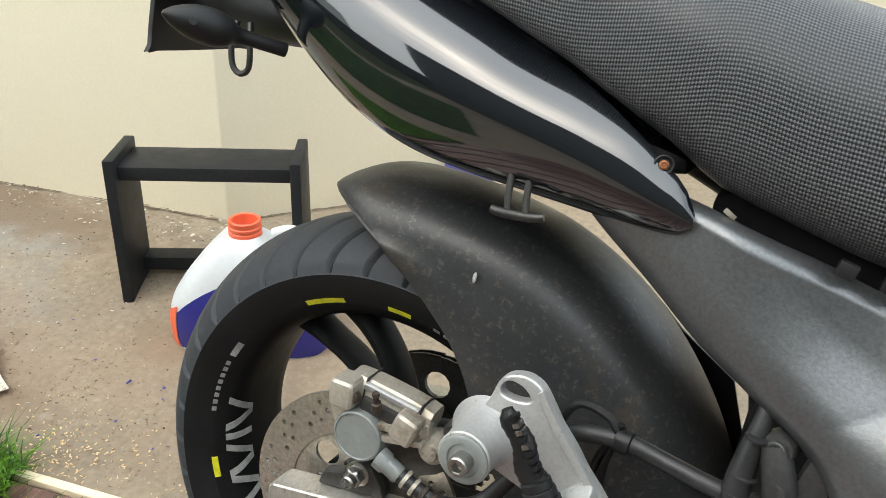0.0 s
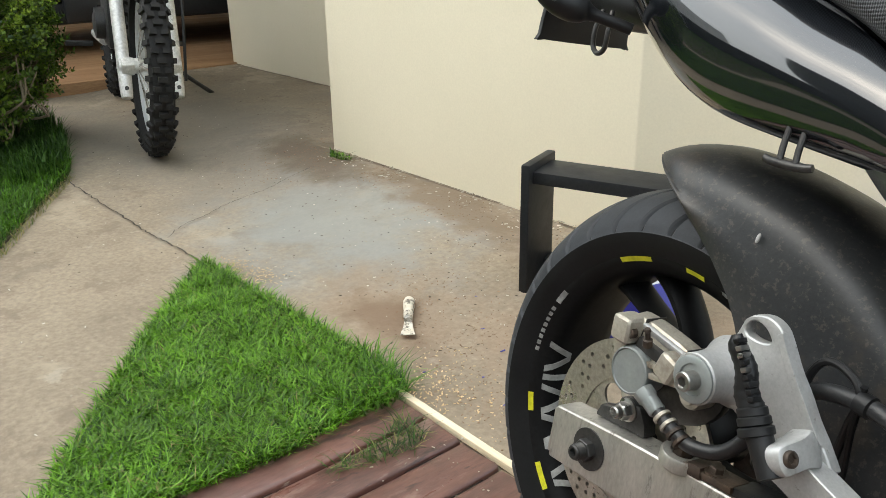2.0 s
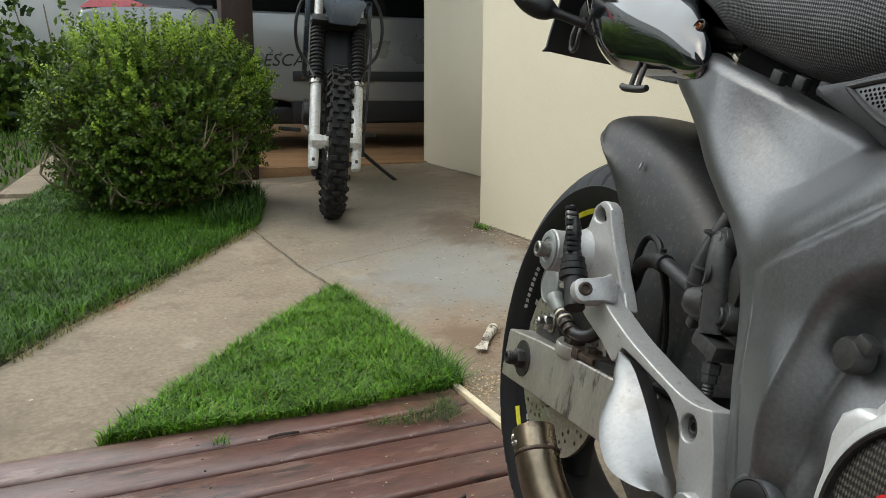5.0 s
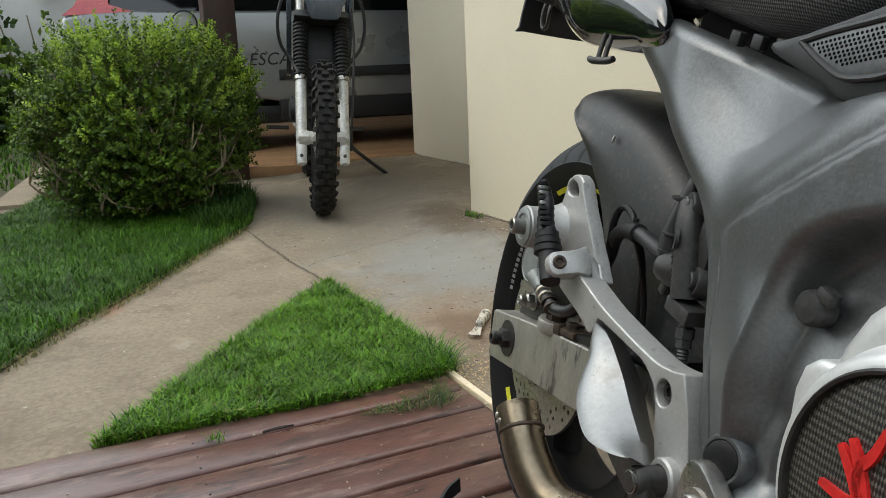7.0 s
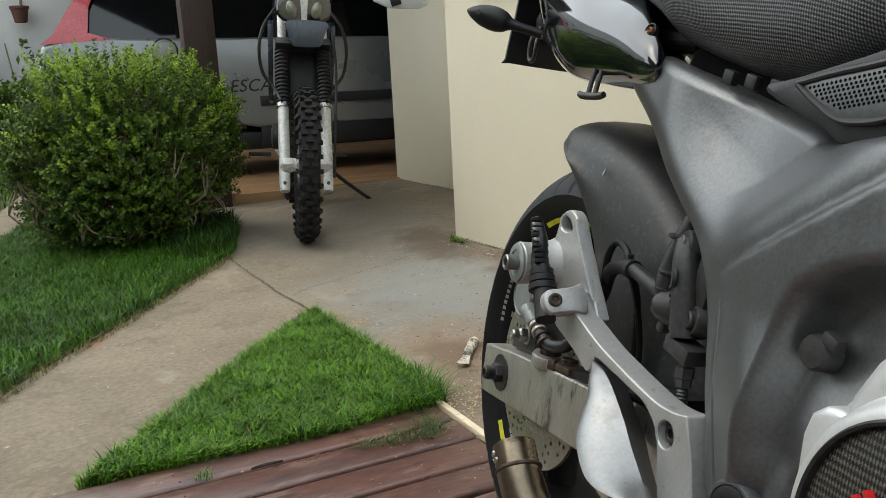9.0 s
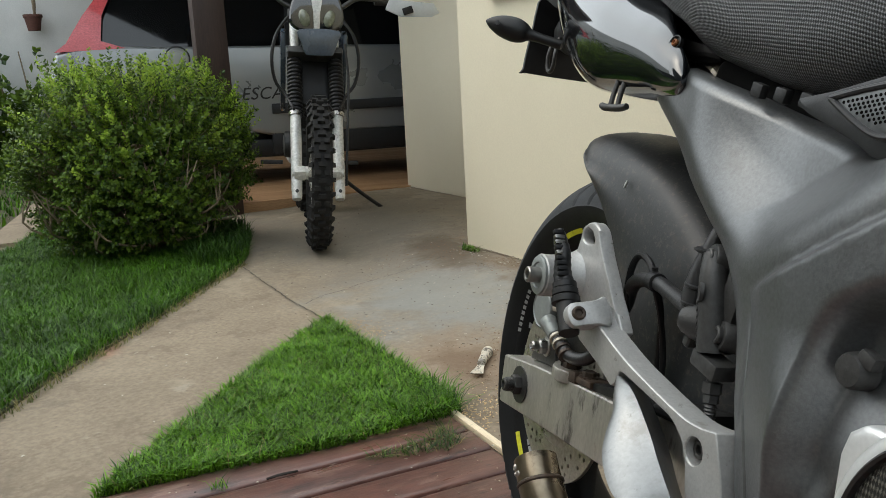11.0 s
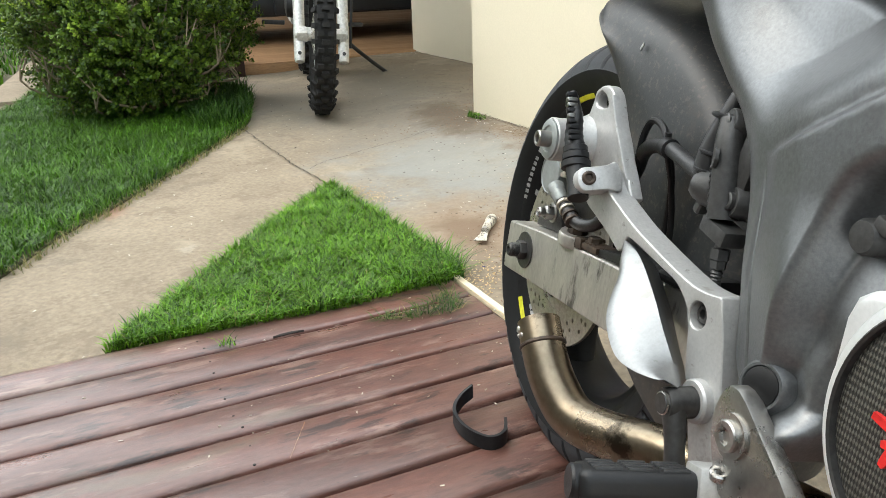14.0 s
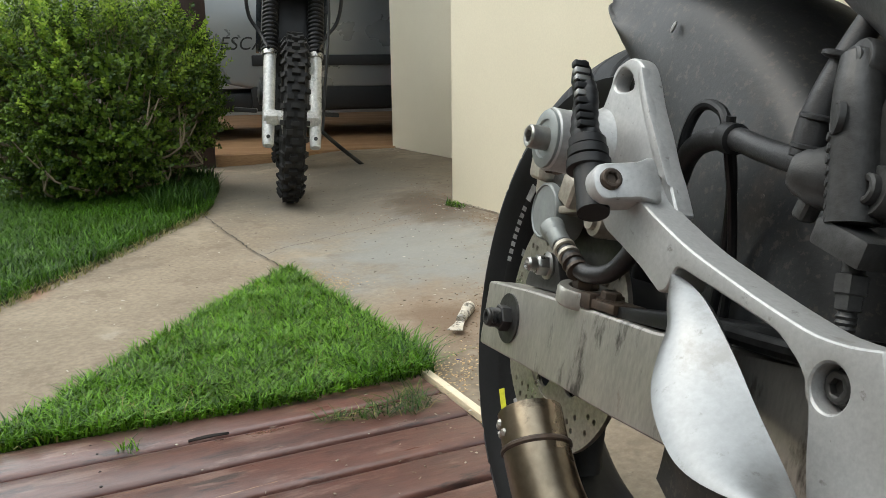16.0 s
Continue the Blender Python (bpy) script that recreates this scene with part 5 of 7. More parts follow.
part("paint_drop", bm, WHITE_PRINT, hugger, "white paint drop")

# polished hanger plate of the rear footpeg: a thin upper tab, a thicker arm and leg below
TAB = spline([(0.118, 0.462), (0.130, 0.484), (0.144, 0.502), (0.150, 0.516), (0.154, 0.528), (0.162, 0.536), (0.176, 0.5395), (0.189, 0.5355), (0.198, 0.526), (0.212, 0.506), (0.2265, 0.4895), (0.240, 0.472), (0.252, 0.4595)], 4)
TAB_BACK = [(0.268, 0.440), (0.250, 0.425), (0.215, 0.4275), (0.185, 0.437), (0.160, 0.446), (0.138, 0.449)]
SLOT = spline([(0.1575, 0.519), (0.1585, 0.528), (0.166, 0.5315), (0.1765, 0.5285), (0.184, 0.520), (0.1775, 0.5160), (0.165, 0.5155)], 4, closed=True)
bm = bmesh.new()
add_plate(bm, TAB + TAB_BACK, -0.1812, -0.167, 0.0034, [SLOT], 3)
hanger = part("hanger_plate", bm, ALU, bike, "polished cast aluminium footpeg hanger")
# raised rim along the tab's forward edge and the foot of its sunk panel
bm = bmesh.new()
rim_path = spline([(0.1890, 0.5290), (0.1960, 0.5170), (0.2085, 0.4990), (0.2225, 0.4815), (0.2335, 0.4680), (0.2390, 0.4630)], 5)
rim_outer = spline([(0.1935, 0.5330), (0.2015, 0.5205), (0.2145, 0.5030), (0.2290, 0.4860), (0.2420, 0.4700), (0.2540, 0.4570)], 5)
add_plate(bm, [tuple(p) for p in rim_path] + [tuple(p) for p in rim_outer][::-1], -0.1832, -0.176, 0.0012, seg=2)
part("tab_rim", bm, ALU, hanger)
RIDGE = spline([(0.238, 0.4655), (0.2500, 0.4515), (0.2625, 0.4440), (0.286, 0.4360), (0.317, 0.4270), (0.351, 0.4200), (0.378, 0.4150), (0.400, 0.4115), (0.4215, 0.4090), (0.4425, 0.4100), (0.4600, 0.4135)], 4)
LEG = [(0.4740, 0.3830), (0.4850, 0.3480), (0.4985, 0.3090), (0.5160, 0.2560), (0.4850, 0.2480), (0.4690, 0.2700), (0.4500, 0.3150)]
INNER = spline([(0.4385, 0.3360), (0.4325, 0.3550), (0.4275, 0.3750), (0.4205, 0.3880), (0.4095, 0.3965), (0.3955, 0.4030), (0.3760, 0.4060), (0.3515, 0.4095), (0.3270, 0.4126), (0.3105, 0.4140), (0.3060, 0.4080), (0.3030, 0.4000), (0.2960, 0.3960), (0.2880, 0.3985), (0.2680, 0.4065), (0.2400, 0.4150), (0.2180, 0.4220), (0.2120, 0.4330), (0.2220, 0.4480)], 4)
HOLE_AT = (0.4368, 0.3885)
bm = bmesh.new()
add_plate(bm, [tuple(p) for p in RIDGE] + LEG + [tuple(p) for p in INNER], -0.203, -0.176, 0.0026, [circle(*HOLE_AT, 0.0112, 28)], 3)
part("hanger_arm", bm, ALU, hanger)
bm = bmesh.new()
add_plate(bm, circle(*HOLE_AT, 0.0150, 28), -0.190, -0.184, 0.001)
part("bolt_seat", bm, DARK_METAL, hanger)
bolt(hanger, (HOLE_AT[0] - 0.002, -0.190, HOLE_AT[1]), RIGHT, 0.0078, 0.007, DARK_METAL)
# lug that holds the folded footpeg
n_l = Vector((0.86, -0.14, 0.46)).normalized()
u_l = (Vector((0.0, -1.0, -0.12)) - n_l * n_l.dot(Vector((0.0, -1.0, -0.12)))).normalized()
v_l = u_l.cross(n_l) * -1
if v_l.z < 0:
    v_l = -v_l
lug_c = Vector((0.2560, -0.216, 0.4565))
lug_o = spline([(0.008, -0.0120), (0.016, -0.0115), (0.0205, -0.004), (0.0195, 0.0065), (0.014, 0.0125), (0.0, 0.0130), (-0.012, 0.0135), (-0.024, 0.0145), (-0.024, -0.0130), (-0.010, -0.0120)], 4, closed=True)
rings = [[lug_c + u_l * (a * k) + v_l * (b * k) + n_l * h for a, b in lug_o] for k, h in ((0.86, -0.024), (1.0, -0.021), (1.0, -0.0030), (0.955, -0.0008), (0.89, 0.0))]
bm = bmesh.new()
add_loft(bm, rings)
part("peg_lug", bm, ALU, hanger)
bolt(hanger, lug_c + u_l * 0.0095 + v_l * 0.001 - n_l * 0.001, n_l, 0.0070, 0.005, RUSTY)
# boss with a broad washer and a socket bolt
bm = bmesh.new()
add_turned(bm, [(0.034, -0.006), (0.0285, 0.004), (0.0245, 0.018), (0.0232, 0.034), (0.0236, 0.044), (0.0225, 0.0455)], toward((0.1480, -0.178, 0.4735), RIGHT), 40)
part("boss", bm, ALU, hanger)
bm = bmesh.new()
add_turned(bm, [(0.0215, 0), (0.0215, 0.0022), (0.0195, 0.0032), (0.0145, 0.0032), (0.0138, 0.0015), (0.0, 0.0015)], toward((0.1490, -0.2235, 0.4735), RIGHT), 40)
part("washer", bm, ZINC, hanger, "broad zinc washer")
bolt(hanger, (0.1495, -0.2250, 0.4735), RIGHT, 0.0088, 0.0145, STEEL)
# teardrop heel guard: a curved blade that flares outwards from the arm
GUARD_REAR = [(0.3050, -0.2030, 0.4090), (0.3120, -0.2075, 0.4023), (0.3240, -0.2145, 0.3930), (0.3355, -0.2200, 0.3850), (0.3465, -0.2300, 0.3705), (0.3595, -0.2390, 0.3585), (0.3770, -0.2458, 0.3490), (0.4000, -0.2514, 0.3415), (0.4190, -0.2535, 0.3390), (0.4405, -0.2520, 0.3405), (0.4620, -0.2488, 0.3450), (0.4680, -0.2440, 0.3470)]
GUARD_FRONT = [(0.3100, -0.2010, 0.4125), (0.3260, -0.2030, 0.4110), (0.3420, -0.2050, 0.4070), (0.3580, -0.2070, 0.4000), (0.3740, -0.2090, 0.3915), (0.3890, -0.2110, 0.3830), (0.4030, -0.2140, 0.3755), (0.4170, -0.2170, 0.3685), (0.4310, -0.2195, 0.3615), (0.4450, -0.2220, 0.3545), (0.4570, -0.2245, 0.3480), (0.4660, -0.2270, 0.3420)]
GUARD_INNER = [(0.285, -0.165, 0.395), (0.286, -0.152, 0.385), (0.311, -0.152, 0.365), (0.334, -0.152, 0.345), (0.365, -0.162, 0.332), (0.390, -0.168, 0.319), (0.410, -0.172, 0.308)]
rear_line, front_line = spline(GUARD_REAR, 4), spline([(x, y, z - 0.003) for x, y, z in GUARD_FRONT], 4)
inner_line = [[lerp_table([(k, *p) for k, p in enumerate(GUARD_INNER)], 6 * i / (len(rear_line) - 1))[j] for j in range(3)] for i in range(len(rear_line))]
rings = []
for i, (a, b) in enumerate(zip(rear_line, front_line)):
    a, b = Vector(a), Vector(b)
    out = Vector((-0.05, -0.81, 0.58)).normalized()
    fat = min(1.0, (b - a).length / 0.03)
    ring = [a.lerp(b, t / 10) + out * (0.0045 * fat * math.sin(math.pi * min(1.0, (t / 10) ** 0.8))) for t in range(11)]
    c = b.lerp(Vector(inner_line[i]), fat)
    off = Vector((-0.003, 0.001, -0.002))
    ring += [b.lerp(c, 0.5), c, c + off, b.lerp(c, 0.5) + off]
    ring += [a.lerp(b, t / 6) - out * 0.004 for t in (5, 3, 1)]
    rings.append(ring)
bm = bmesh.new()
add_loft(bm, rings)
part("heel_guard", bm, GUARD_ALU, hanger, "smooth polished teardrop heel guard", 55)

# folded rear footpeg
peg = bmesh.new()
add_tube(peg, [(0.2460, -0.228, 0.4330), (0.2360, -0.226, 0.4450), (0.2230, -0.224, 0.4600)], [0.0105, 0.0108, 0.0112], 18)
pegp = part("rear_footpeg", peg, PLASTIC, hanger, "folded footpeg with worn black rubber")
axis_p = Vector((-0.038, 0.003, 0.062)).normalized()
for k, (rr, at) in enumerate(((0.0150, 0.0), (0.0138, 0.0085), (0.0126, 0.0160))):
    bm = bmesh.new()
    add_turned(bm, [(rr - 0.002, -0.0042), (rr, -0.0030), (rr, 0.0030), (rr - 0.002, 0.0042)], toward(Vector((0.2200, -0.2235, 0.4610)) + axis_p * at, axis_p), 24)
    part("collar", bm, PLASTIC, pegp)
bm = bmesh.new()
rings = []
side_p = axis_p.cross(Vector((0, 1, 0))).normalized()
for t in range(25):
    u = t / 24
    c = Vector((0.2095, -0.2230, 0.4780)) + axis_p * (0.060 * u) + side_p * (0.002 * math.sin(9 * u))
    w = lerp_table([(0, 0.0120), (0.3, 0.0110), (0.6, 0.0098), (0.88, 0.0085), (1.0, 0.0050)], u) * (1.0 + (0.03 if t % 3 == 1 else -0.03))
    rings.append([c + side_p * (w * math.cos(b)) + Vector((0, 0.80 * w * math.sin(b), 0)) for b in (2 * math.pi * q / 14 for q in range(14))])
add_loft(bm, rings)
part("rubber", bm, PLASTIC, pegp, "ribbed black rubber")
for k in range(9):
    bm = bmesh.new()
    u = 0.10 + 0.80 * k / 8
    w = lerp_table([(0, 0.0120), (0.3, 0.0110), (0.6, 0.0098), (0.88, 0.0085), (1.0, 0.0050)], u)
    c = Vector((0.2095, -0.2230, 0.4780)) + axis_p * (0.060 * u) - side_p * (w * 0.70) + Vector((0, -0.005, 0))
    add_box(bm, (0.006, 0.011, 0.0044), Matrix.Translation(c) @ pose(0, 0, 0, 0, -31, 0), 0.001)
    part("rib", bm, STEEL if k in (4, 6, 7) else PLASTIC, pegp, "worn bright rib" if k in (4, 6, 7) else "")

# rear brake master cylinder
bm = bmesh.new()
add_tube(bm, [(0.3700, -0.163, 0.540), (0.3770, -0.166, 0.520), (0.3840, -0.167, 0.495), (0.3930, -0.168, 0.458)], [0.0105, 0.0125, 0.0130, 0.0130], 18)
add_box(bm, (0.024, 0.016, 0.094), pose(0.400, -0.158, 0.506, 0, 14, 0), 0.005)
mc = part("master_cylinder", bm, GREY_METAL, bike, "grey cast brake master cylinder")
for p in ((0.3735, -0.158, 0.5360), (0.4030, -0.160, 0.4750)):
    bm = bmesh.new()
    add_turned(bm, [(0.0135, -0.008), (0.0130, 0.008), (0.0120, 0.0095), (0.0085, 0.0095)], toward(p, (-0.25, -1, 0.1)), 24)
    part("bolt_boss", bm, GREY_METAL, mc)
    bolt(mc, Vector(p) + Vector((-0.0015, -0.0080, 0.001)), (-0.25, -1, 0.1), 0.0078, 0.006, GREY_METAL)
bm = bmesh.new()
add_turned(bm, [(0.0165, -0.006), (0.0160, 0.004), (0.0130, 0.009), (0.0125, 0.012), (0.008, 0.017), (0.0, 0.018)], toward((0.3660, -0.166, 0.4780), (-0.75, -0.65, 0.1)), 24)
part("inlet", bm, GREY_METAL, mc)
bm = bmesh.new()
add_box(bm, (0.010, 0.012, 0.016), pose(0.3620, -0.168, 0.4620, 0, 20, 0), 0.004, 3)
part("union_lug", bm, GREY_METAL, mc)
for k in range(8):
    bm = bmesh.new()
    add_turned(bm, [(0.0026, 0), (0.0024, 0.0016), (0.0010, 0.0018)], toward((0.3765 + 0.0014 * k, -0.1775, 0.4985 - 0.0055 * k), (-0.5, -0.85, 0)), 8)
    part("cast_mark", bm, GREY_METAL, mc)
bm = bmesh.new()
add_turned(bm, [(0.0085, 0.0), (0.0085, 0.0030), (0.0072, 0.0034), (0.0062, 0.0022), (0.0, 0.0022)], toward((0.3800, -0.1770, 0.5080), (-0.5, -0.85, 0)), 24)
part("cast_mark", bm, GREY_METAL, mc)
bm = bmesh.new()
add_box(bm, (0.036, 0.024, 0.015), pose(0.3970, -0.167, 0.4490, 0, 12, 0), 0.003)
part("lower_lug", bm, GREY_METAL, mc)
bm = bmesh.new()
prof = [(0.0055, 0), (0.0055, 0.008), (0.0085, 0.009, 6), (0.0085, 0.018, 6), (0.0070, 0.019, 6), (0.0070, 0.026, 6), (0.004, 0.027)] + [(0.0045 + 0.0008 * (k % 2), 0.028 + 0.0015 * k) for k in range(26)]
add_turned(bm, prof, toward((0.3990, -0.167, 0.4430), (0.16, -0.05, -1)), 18)
part("push_rod", bm, GREY_METAL, mc, "threaded push rod")
bm = bmesh.new()
add_tube(bm, [(0.366, -0.12, 0.625), (0.362, -0.14, 0.590), (0.3585, -0.155, 0.555), (0.3545, -0.162, 0.528), (0.3520, -0.165, 0.505), (0.3520, -0.166, 0.487)], [0.0070, 0.0070, 0.0075, 0.0090, 0.0105, 0.0105], 16)
part("reservoir_hose", bm, SMOOTH_VINYL, mc, "black reservoir hose")
for zz, rr in ((0.541, 0.0090), (0.508, 0.0112), (0.492, 0.0118)):
    bm = bmesh.new()
    add_turned(bm, [(rr - 0.002, -0.002), (rr, -0.001), (rr, 0.001), (rr - 0.002, 0.002)], toward((0.3520 + 0.09 * (zz - 0.487), -0.1655, zz), (0.1, 0.05, 1)), 20)
    part("hose_ring", bm, SMOOTH_VINYL, mc)

# black block behind the wheel's front (frame, battery box), added to darken the inside
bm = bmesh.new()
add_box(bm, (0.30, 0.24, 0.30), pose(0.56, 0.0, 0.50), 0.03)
part("inner_dark_block", bm, PLASTIC, bike, "black block added to keep the inside dark")
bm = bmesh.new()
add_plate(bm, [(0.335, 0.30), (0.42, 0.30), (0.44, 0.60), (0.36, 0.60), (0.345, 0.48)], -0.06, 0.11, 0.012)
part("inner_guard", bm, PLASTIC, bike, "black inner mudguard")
bm = bmesh.new()
add_tube(bm, [(-0.16, -0.075, 0.82), (0.05, -0.09, 0.760), (0.20, -0.10, 0.705), (0.40, -0.10, 0.62), (0.6, -0.10, 0.54)], 0.014, 12)
add_tube(bm, [(-0.16, 0.075, 0.82), (0.05, 0.09, 0.760), (0.20, 0.10, 0.705), (0.40, 0.10, 0.62), (0.6, 0.10, 0.54)], 0.014, 12)
part("subframe", bm, DARK_METAL, bike, "dark tubular seat subframe")
bm = bmesh.new()
add_tube(bm, [(0.36, 0.0, 0.56), (0.385, 0.0, 0.45), (0.40, 0.0, 0.36)], [0.032, 0.032, 0.03], 18)
part("shock_absorber", bm, DARK_METAL, bike)

# painted frame spar with a crease, a recess, a boss and a round cap
LEFT_EDGE = spline([(0.187, 0.676), (0.210, 0.656), (0.252, 0.624), (0.292, 0.594), (0.340, 0.567), (0.390, 0.537), (0.426, 0.490), (0.446, 0.425), (0.463, 0.392), (0.482, 0.366), (0.505, 0.348), (0.530, 0.339), (0.552, 0.333)], 18)
RIGHT_EDGE = spline([(0.262, 0.706), (0.300, 0.697), (0.36, 0.680), (0.42, 0.664), (0.48, 0.648), (0.54, 0.637), (0.62, 0.640), (0.70, 0.62), (0.70, 0.56), (0.63, 0.49), (0.592, 0.43), (0.592, 0.375), (0.572, 0.338)], 18)


def smooth_step(a, b, x):
    """0 at a, 1 at b, eased."""
    t = min(max((x - a) / (b - a), 0), 1)
    return t * t * (3 - 2 * t)


RECESS = [Vector(p) for p in spline([(0.512, 0.33), (0.540, 0.395), (0.5435, 0.43), (0.5465, 0.465), (0.5505, 0.50), (0.558, 0.525), (0.575, 0.545), (0.615, 0.565), (0.70, 0.585), (0.80, 0.60)], 6)]


def inside_recess(x, z):
    """How far a point lies within the hollow, less than nothing outside it."""
    p, best, out = Vector((x, z)), 9.0, 0.0
    for a, b in zip(RECESS, RECESS[1:]):
        ab = b - a
        t = min(max((p - a).dot(ab) / ab.length_squared, 0), 1)
        d = (p - a - ab * t).length
        if d < best:
            best = d
            out = d if ab.x * (p.y - a.y) - ab.y * (p.x - a.x) < 0 else -d
    return out


def build_spar():
    rows = []
    nv = 230
    for L, R in zip(LEFT_EDGE, RIGHT_EDGE):
        row = [(L[0] + 0.012, -0.125, L[1] + 0.002)]
        for j in range(nv + 1):
            v = j / nv
            x, z = L[0] + (R[0] - L[0]) * v, L[1] + (R[1] - L[1]) * v
            y = -0.156 - 0.032 * smooth_step(0.22, 0.46, x + 0.35 * (0.66 - z)) - (0.010 + 0.020 * smooth_step(0.52, 0.44, z)) * smooth_step(0.45, 0.60, x)
            round_l = min(v * math.hypot(R[0] - L[0], R[1] - L[1]) / lerp_table([(0.33, 0.014), (0.40, 0.016), (0.50, 0.032), (0.56, 0.050), (0.62, 0.056), (0.70, 0.045)], z), 1)
            round_r = min((1 - v) * math.hypot(R[0] - L[0], R[1] - L[1]) / 0.02, 1)
            y += (0.027 + 0.012 * smooth_step(0.47, 0.56, z)) * (1 - math.sqrt(max(0, 1 - (1 - round_l) ** 2))) + 0.018 * (1 - math.sqrt(max(0, 1 - (1 - round_r) ** 2)))
            crease = (z - 0.5325) - 0.5585 * (x - 0.477)
            on = smooth_step(0.458, 0.490, x)
            y += on * (-0.0062 * smooth_step(0.0040, -0.0016, crease))
            rise = max(0.0, crease - 0.012)
            rise = 0.72 * (rise * rise / 0.06 if rise < 0.03 else min(rise, 0.070) - 0.015) + 0.25 * max(0.0, rise - 0.070)
            y += (rise - 0.016) * smooth_step(0.0, 0.09, x - L[0]) * smooth_step(0.30, 0.45, x)
            y += 0.034 * smooth_step(-0.003, 0.020, inside_recess(x, z)) * smooth_step(0.355, 0.385, z) * (0.68 + 0.32 * smooth_step(0.022, 0.060, math.hypot(x - 0.5450, z - 0.3810)))
            groove = abs(x - lerp_table([(0.36, 0.515), (0.40, 0.505), (0.427, 0.495), (0.45, 0.4855), (0.483, 0.4745), (0.52, 0.4635), (0.54, 0.458)], z))
            y += 0.0022 * (1 - smooth_step(0.0, 0.004, groove)) * smooth_step(0.37, 0.39, z) * (1 - smooth_step(0.5, 0.53, z))
            row.append((x, y, z))
        row.append((R[0], -0.125, R[1] - 0.006))
        rows.append(row)
    bm = bmesh.new()
    add_loft(bm, rows, closed_ring=False)
    bmesh.ops.recalc_face_normals(bm, faces=bm.faces)
    bmesh.ops.solidify(bm, geom=list(bm.faces), thickness=0.003)
    return part("frame_spar", bm, FRAME_GREY, bike, "satin dark grey painted frame spar", 60)


spar = build_spar()
# boss darker than the spar: the recess's dirt and shade are in its colour
bm = bmesh.new()
add_turned(bm, [(0.0125, -0.010), (0.0118, 0.002), (0.0100, 0.005), (0.0, 0.0058)], toward((0.579, -0.203, 0.501), RIGHT), 32)
add_box(bm, (0.014, 0.010, 0.010), pose(0.590, -0.202, 0.511, 0, 20, 0), 0.003)
part("boss", bm, GREY_METAL, spar)
bm = bmesh.new()
add_turned(bm, [(0.0270, -0.030), (0.0228, -0.013), (0.0198, -0.003), (0.0178, 0.0012), (0.0166, 0.0026), (0.0148, 0.0026), (0.0140, 0.0012), (0.0, 0.0010)], toward((0.5450, -0.2200, 0.3810), (0.25, -0.93, 0.20)), 40)
part("cap_ring", bm, FRAME_GREY, spar)
bm = bmesh.new()
add_turned(bm, [(0.0138, 0.0), (0.0136, 0.0022), (0.009, 0.0034), (0.0, 0.0038)], toward((0.5450, -0.2200, 0.3810), (0.25, -0.93, 0.20)), 40)
part("cap", bm, PLASTIC, spar, "round black frame cap")

# engine side: silver cover with a meshed centre and a red splash print
COVER = Vector((0.702, -0.205, 0.4215))
bm = bmesh.new()
add_turned(bm, [(0.112, -0.06), (0.110, -0.01), (0.104, 0.004), (0.0935, 0.014), (0.0890, 0.024), (0.0855, 0.0335), (0.0820, 0.0365), (0.0775, 0.0370), (0.0755, 0.0355), (0.0745, 0.030), (0.0, 0.030)], toward(COVER, RIGHT), 72)
cover = part("engine_cover", bm, SILVER_CASE, bike, "silver engine cover with a dark meshed centre")
bm = bmesh.new()
add_turned(bm, [(0.0762, 0.0345), (0.0775, 0.0385), (0.0760, 0.0400), (0.0742, 0.0390), (0.0736, 0.0340)], toward(COVER, RIGHT), 72, close=False)
part("bead", bm, DARK_METAL, cover, "dark wire bead round the mesh")
bm = bmesh.new()
add_turned(bm, [(0.0742, 0.0310), (0.0742, 0.0345), (0.070, 0.0360), (0.0, 0.0385)], toward(COVER, RIGHT), 64)
part("mesh_disc", bm, CARBON, cover, "dark woven mesh disc")
bm = bmesh.new()
add_plate(bm, [(0.622, 0.470), (0.627, 0.492), (0.640, 0.516), (0.662, 0.537), (0.70, 0.555), (0.80, 0.565), (0.80, 0.43), (0.640, 0.43)], -0.224, -0.13, 0.016, seg=4)
part("crankcase", bm, SILVER_CASE, bike, "silver engine crankcase")
bm = bmesh.new()
add_plate(bm, [(0.598, 0.425), (0.597, 0.455), (0.601, 0.470), (0.613, 0.480), (0.640, 0.478), (0.650, 0.40), (0.606, 0.40)], -0.222, -0.15, 0.007, seg=3)
part("case_lug", bm, SILVER_CASE, bike)
SPLASH = [[(-0.048, 0.014), (-0.034, -0.002), (-0.026, -0.016)], [(-0.040, 0.021), (-0.030, 0.006), (-0.020, -0.010)], [(-0.016, 0.036), (-0.022, 0.018), (-0.030, 0.004), (-0.026, -0.012), (-0.014, -0.016)], [(-0.058, -0.016), (-0.036, -0.018), (-0.012, -0.014), (0.008, -0.020)], [(-0.046, -0.030), (-0.026, -0.026), (-0.004, -0.034)], [(-0.020, -0.018), (-0.014, -0.040), (-0.020, -0.052)], [(-0.034, -0.022), (-0.042, -0.044)]]
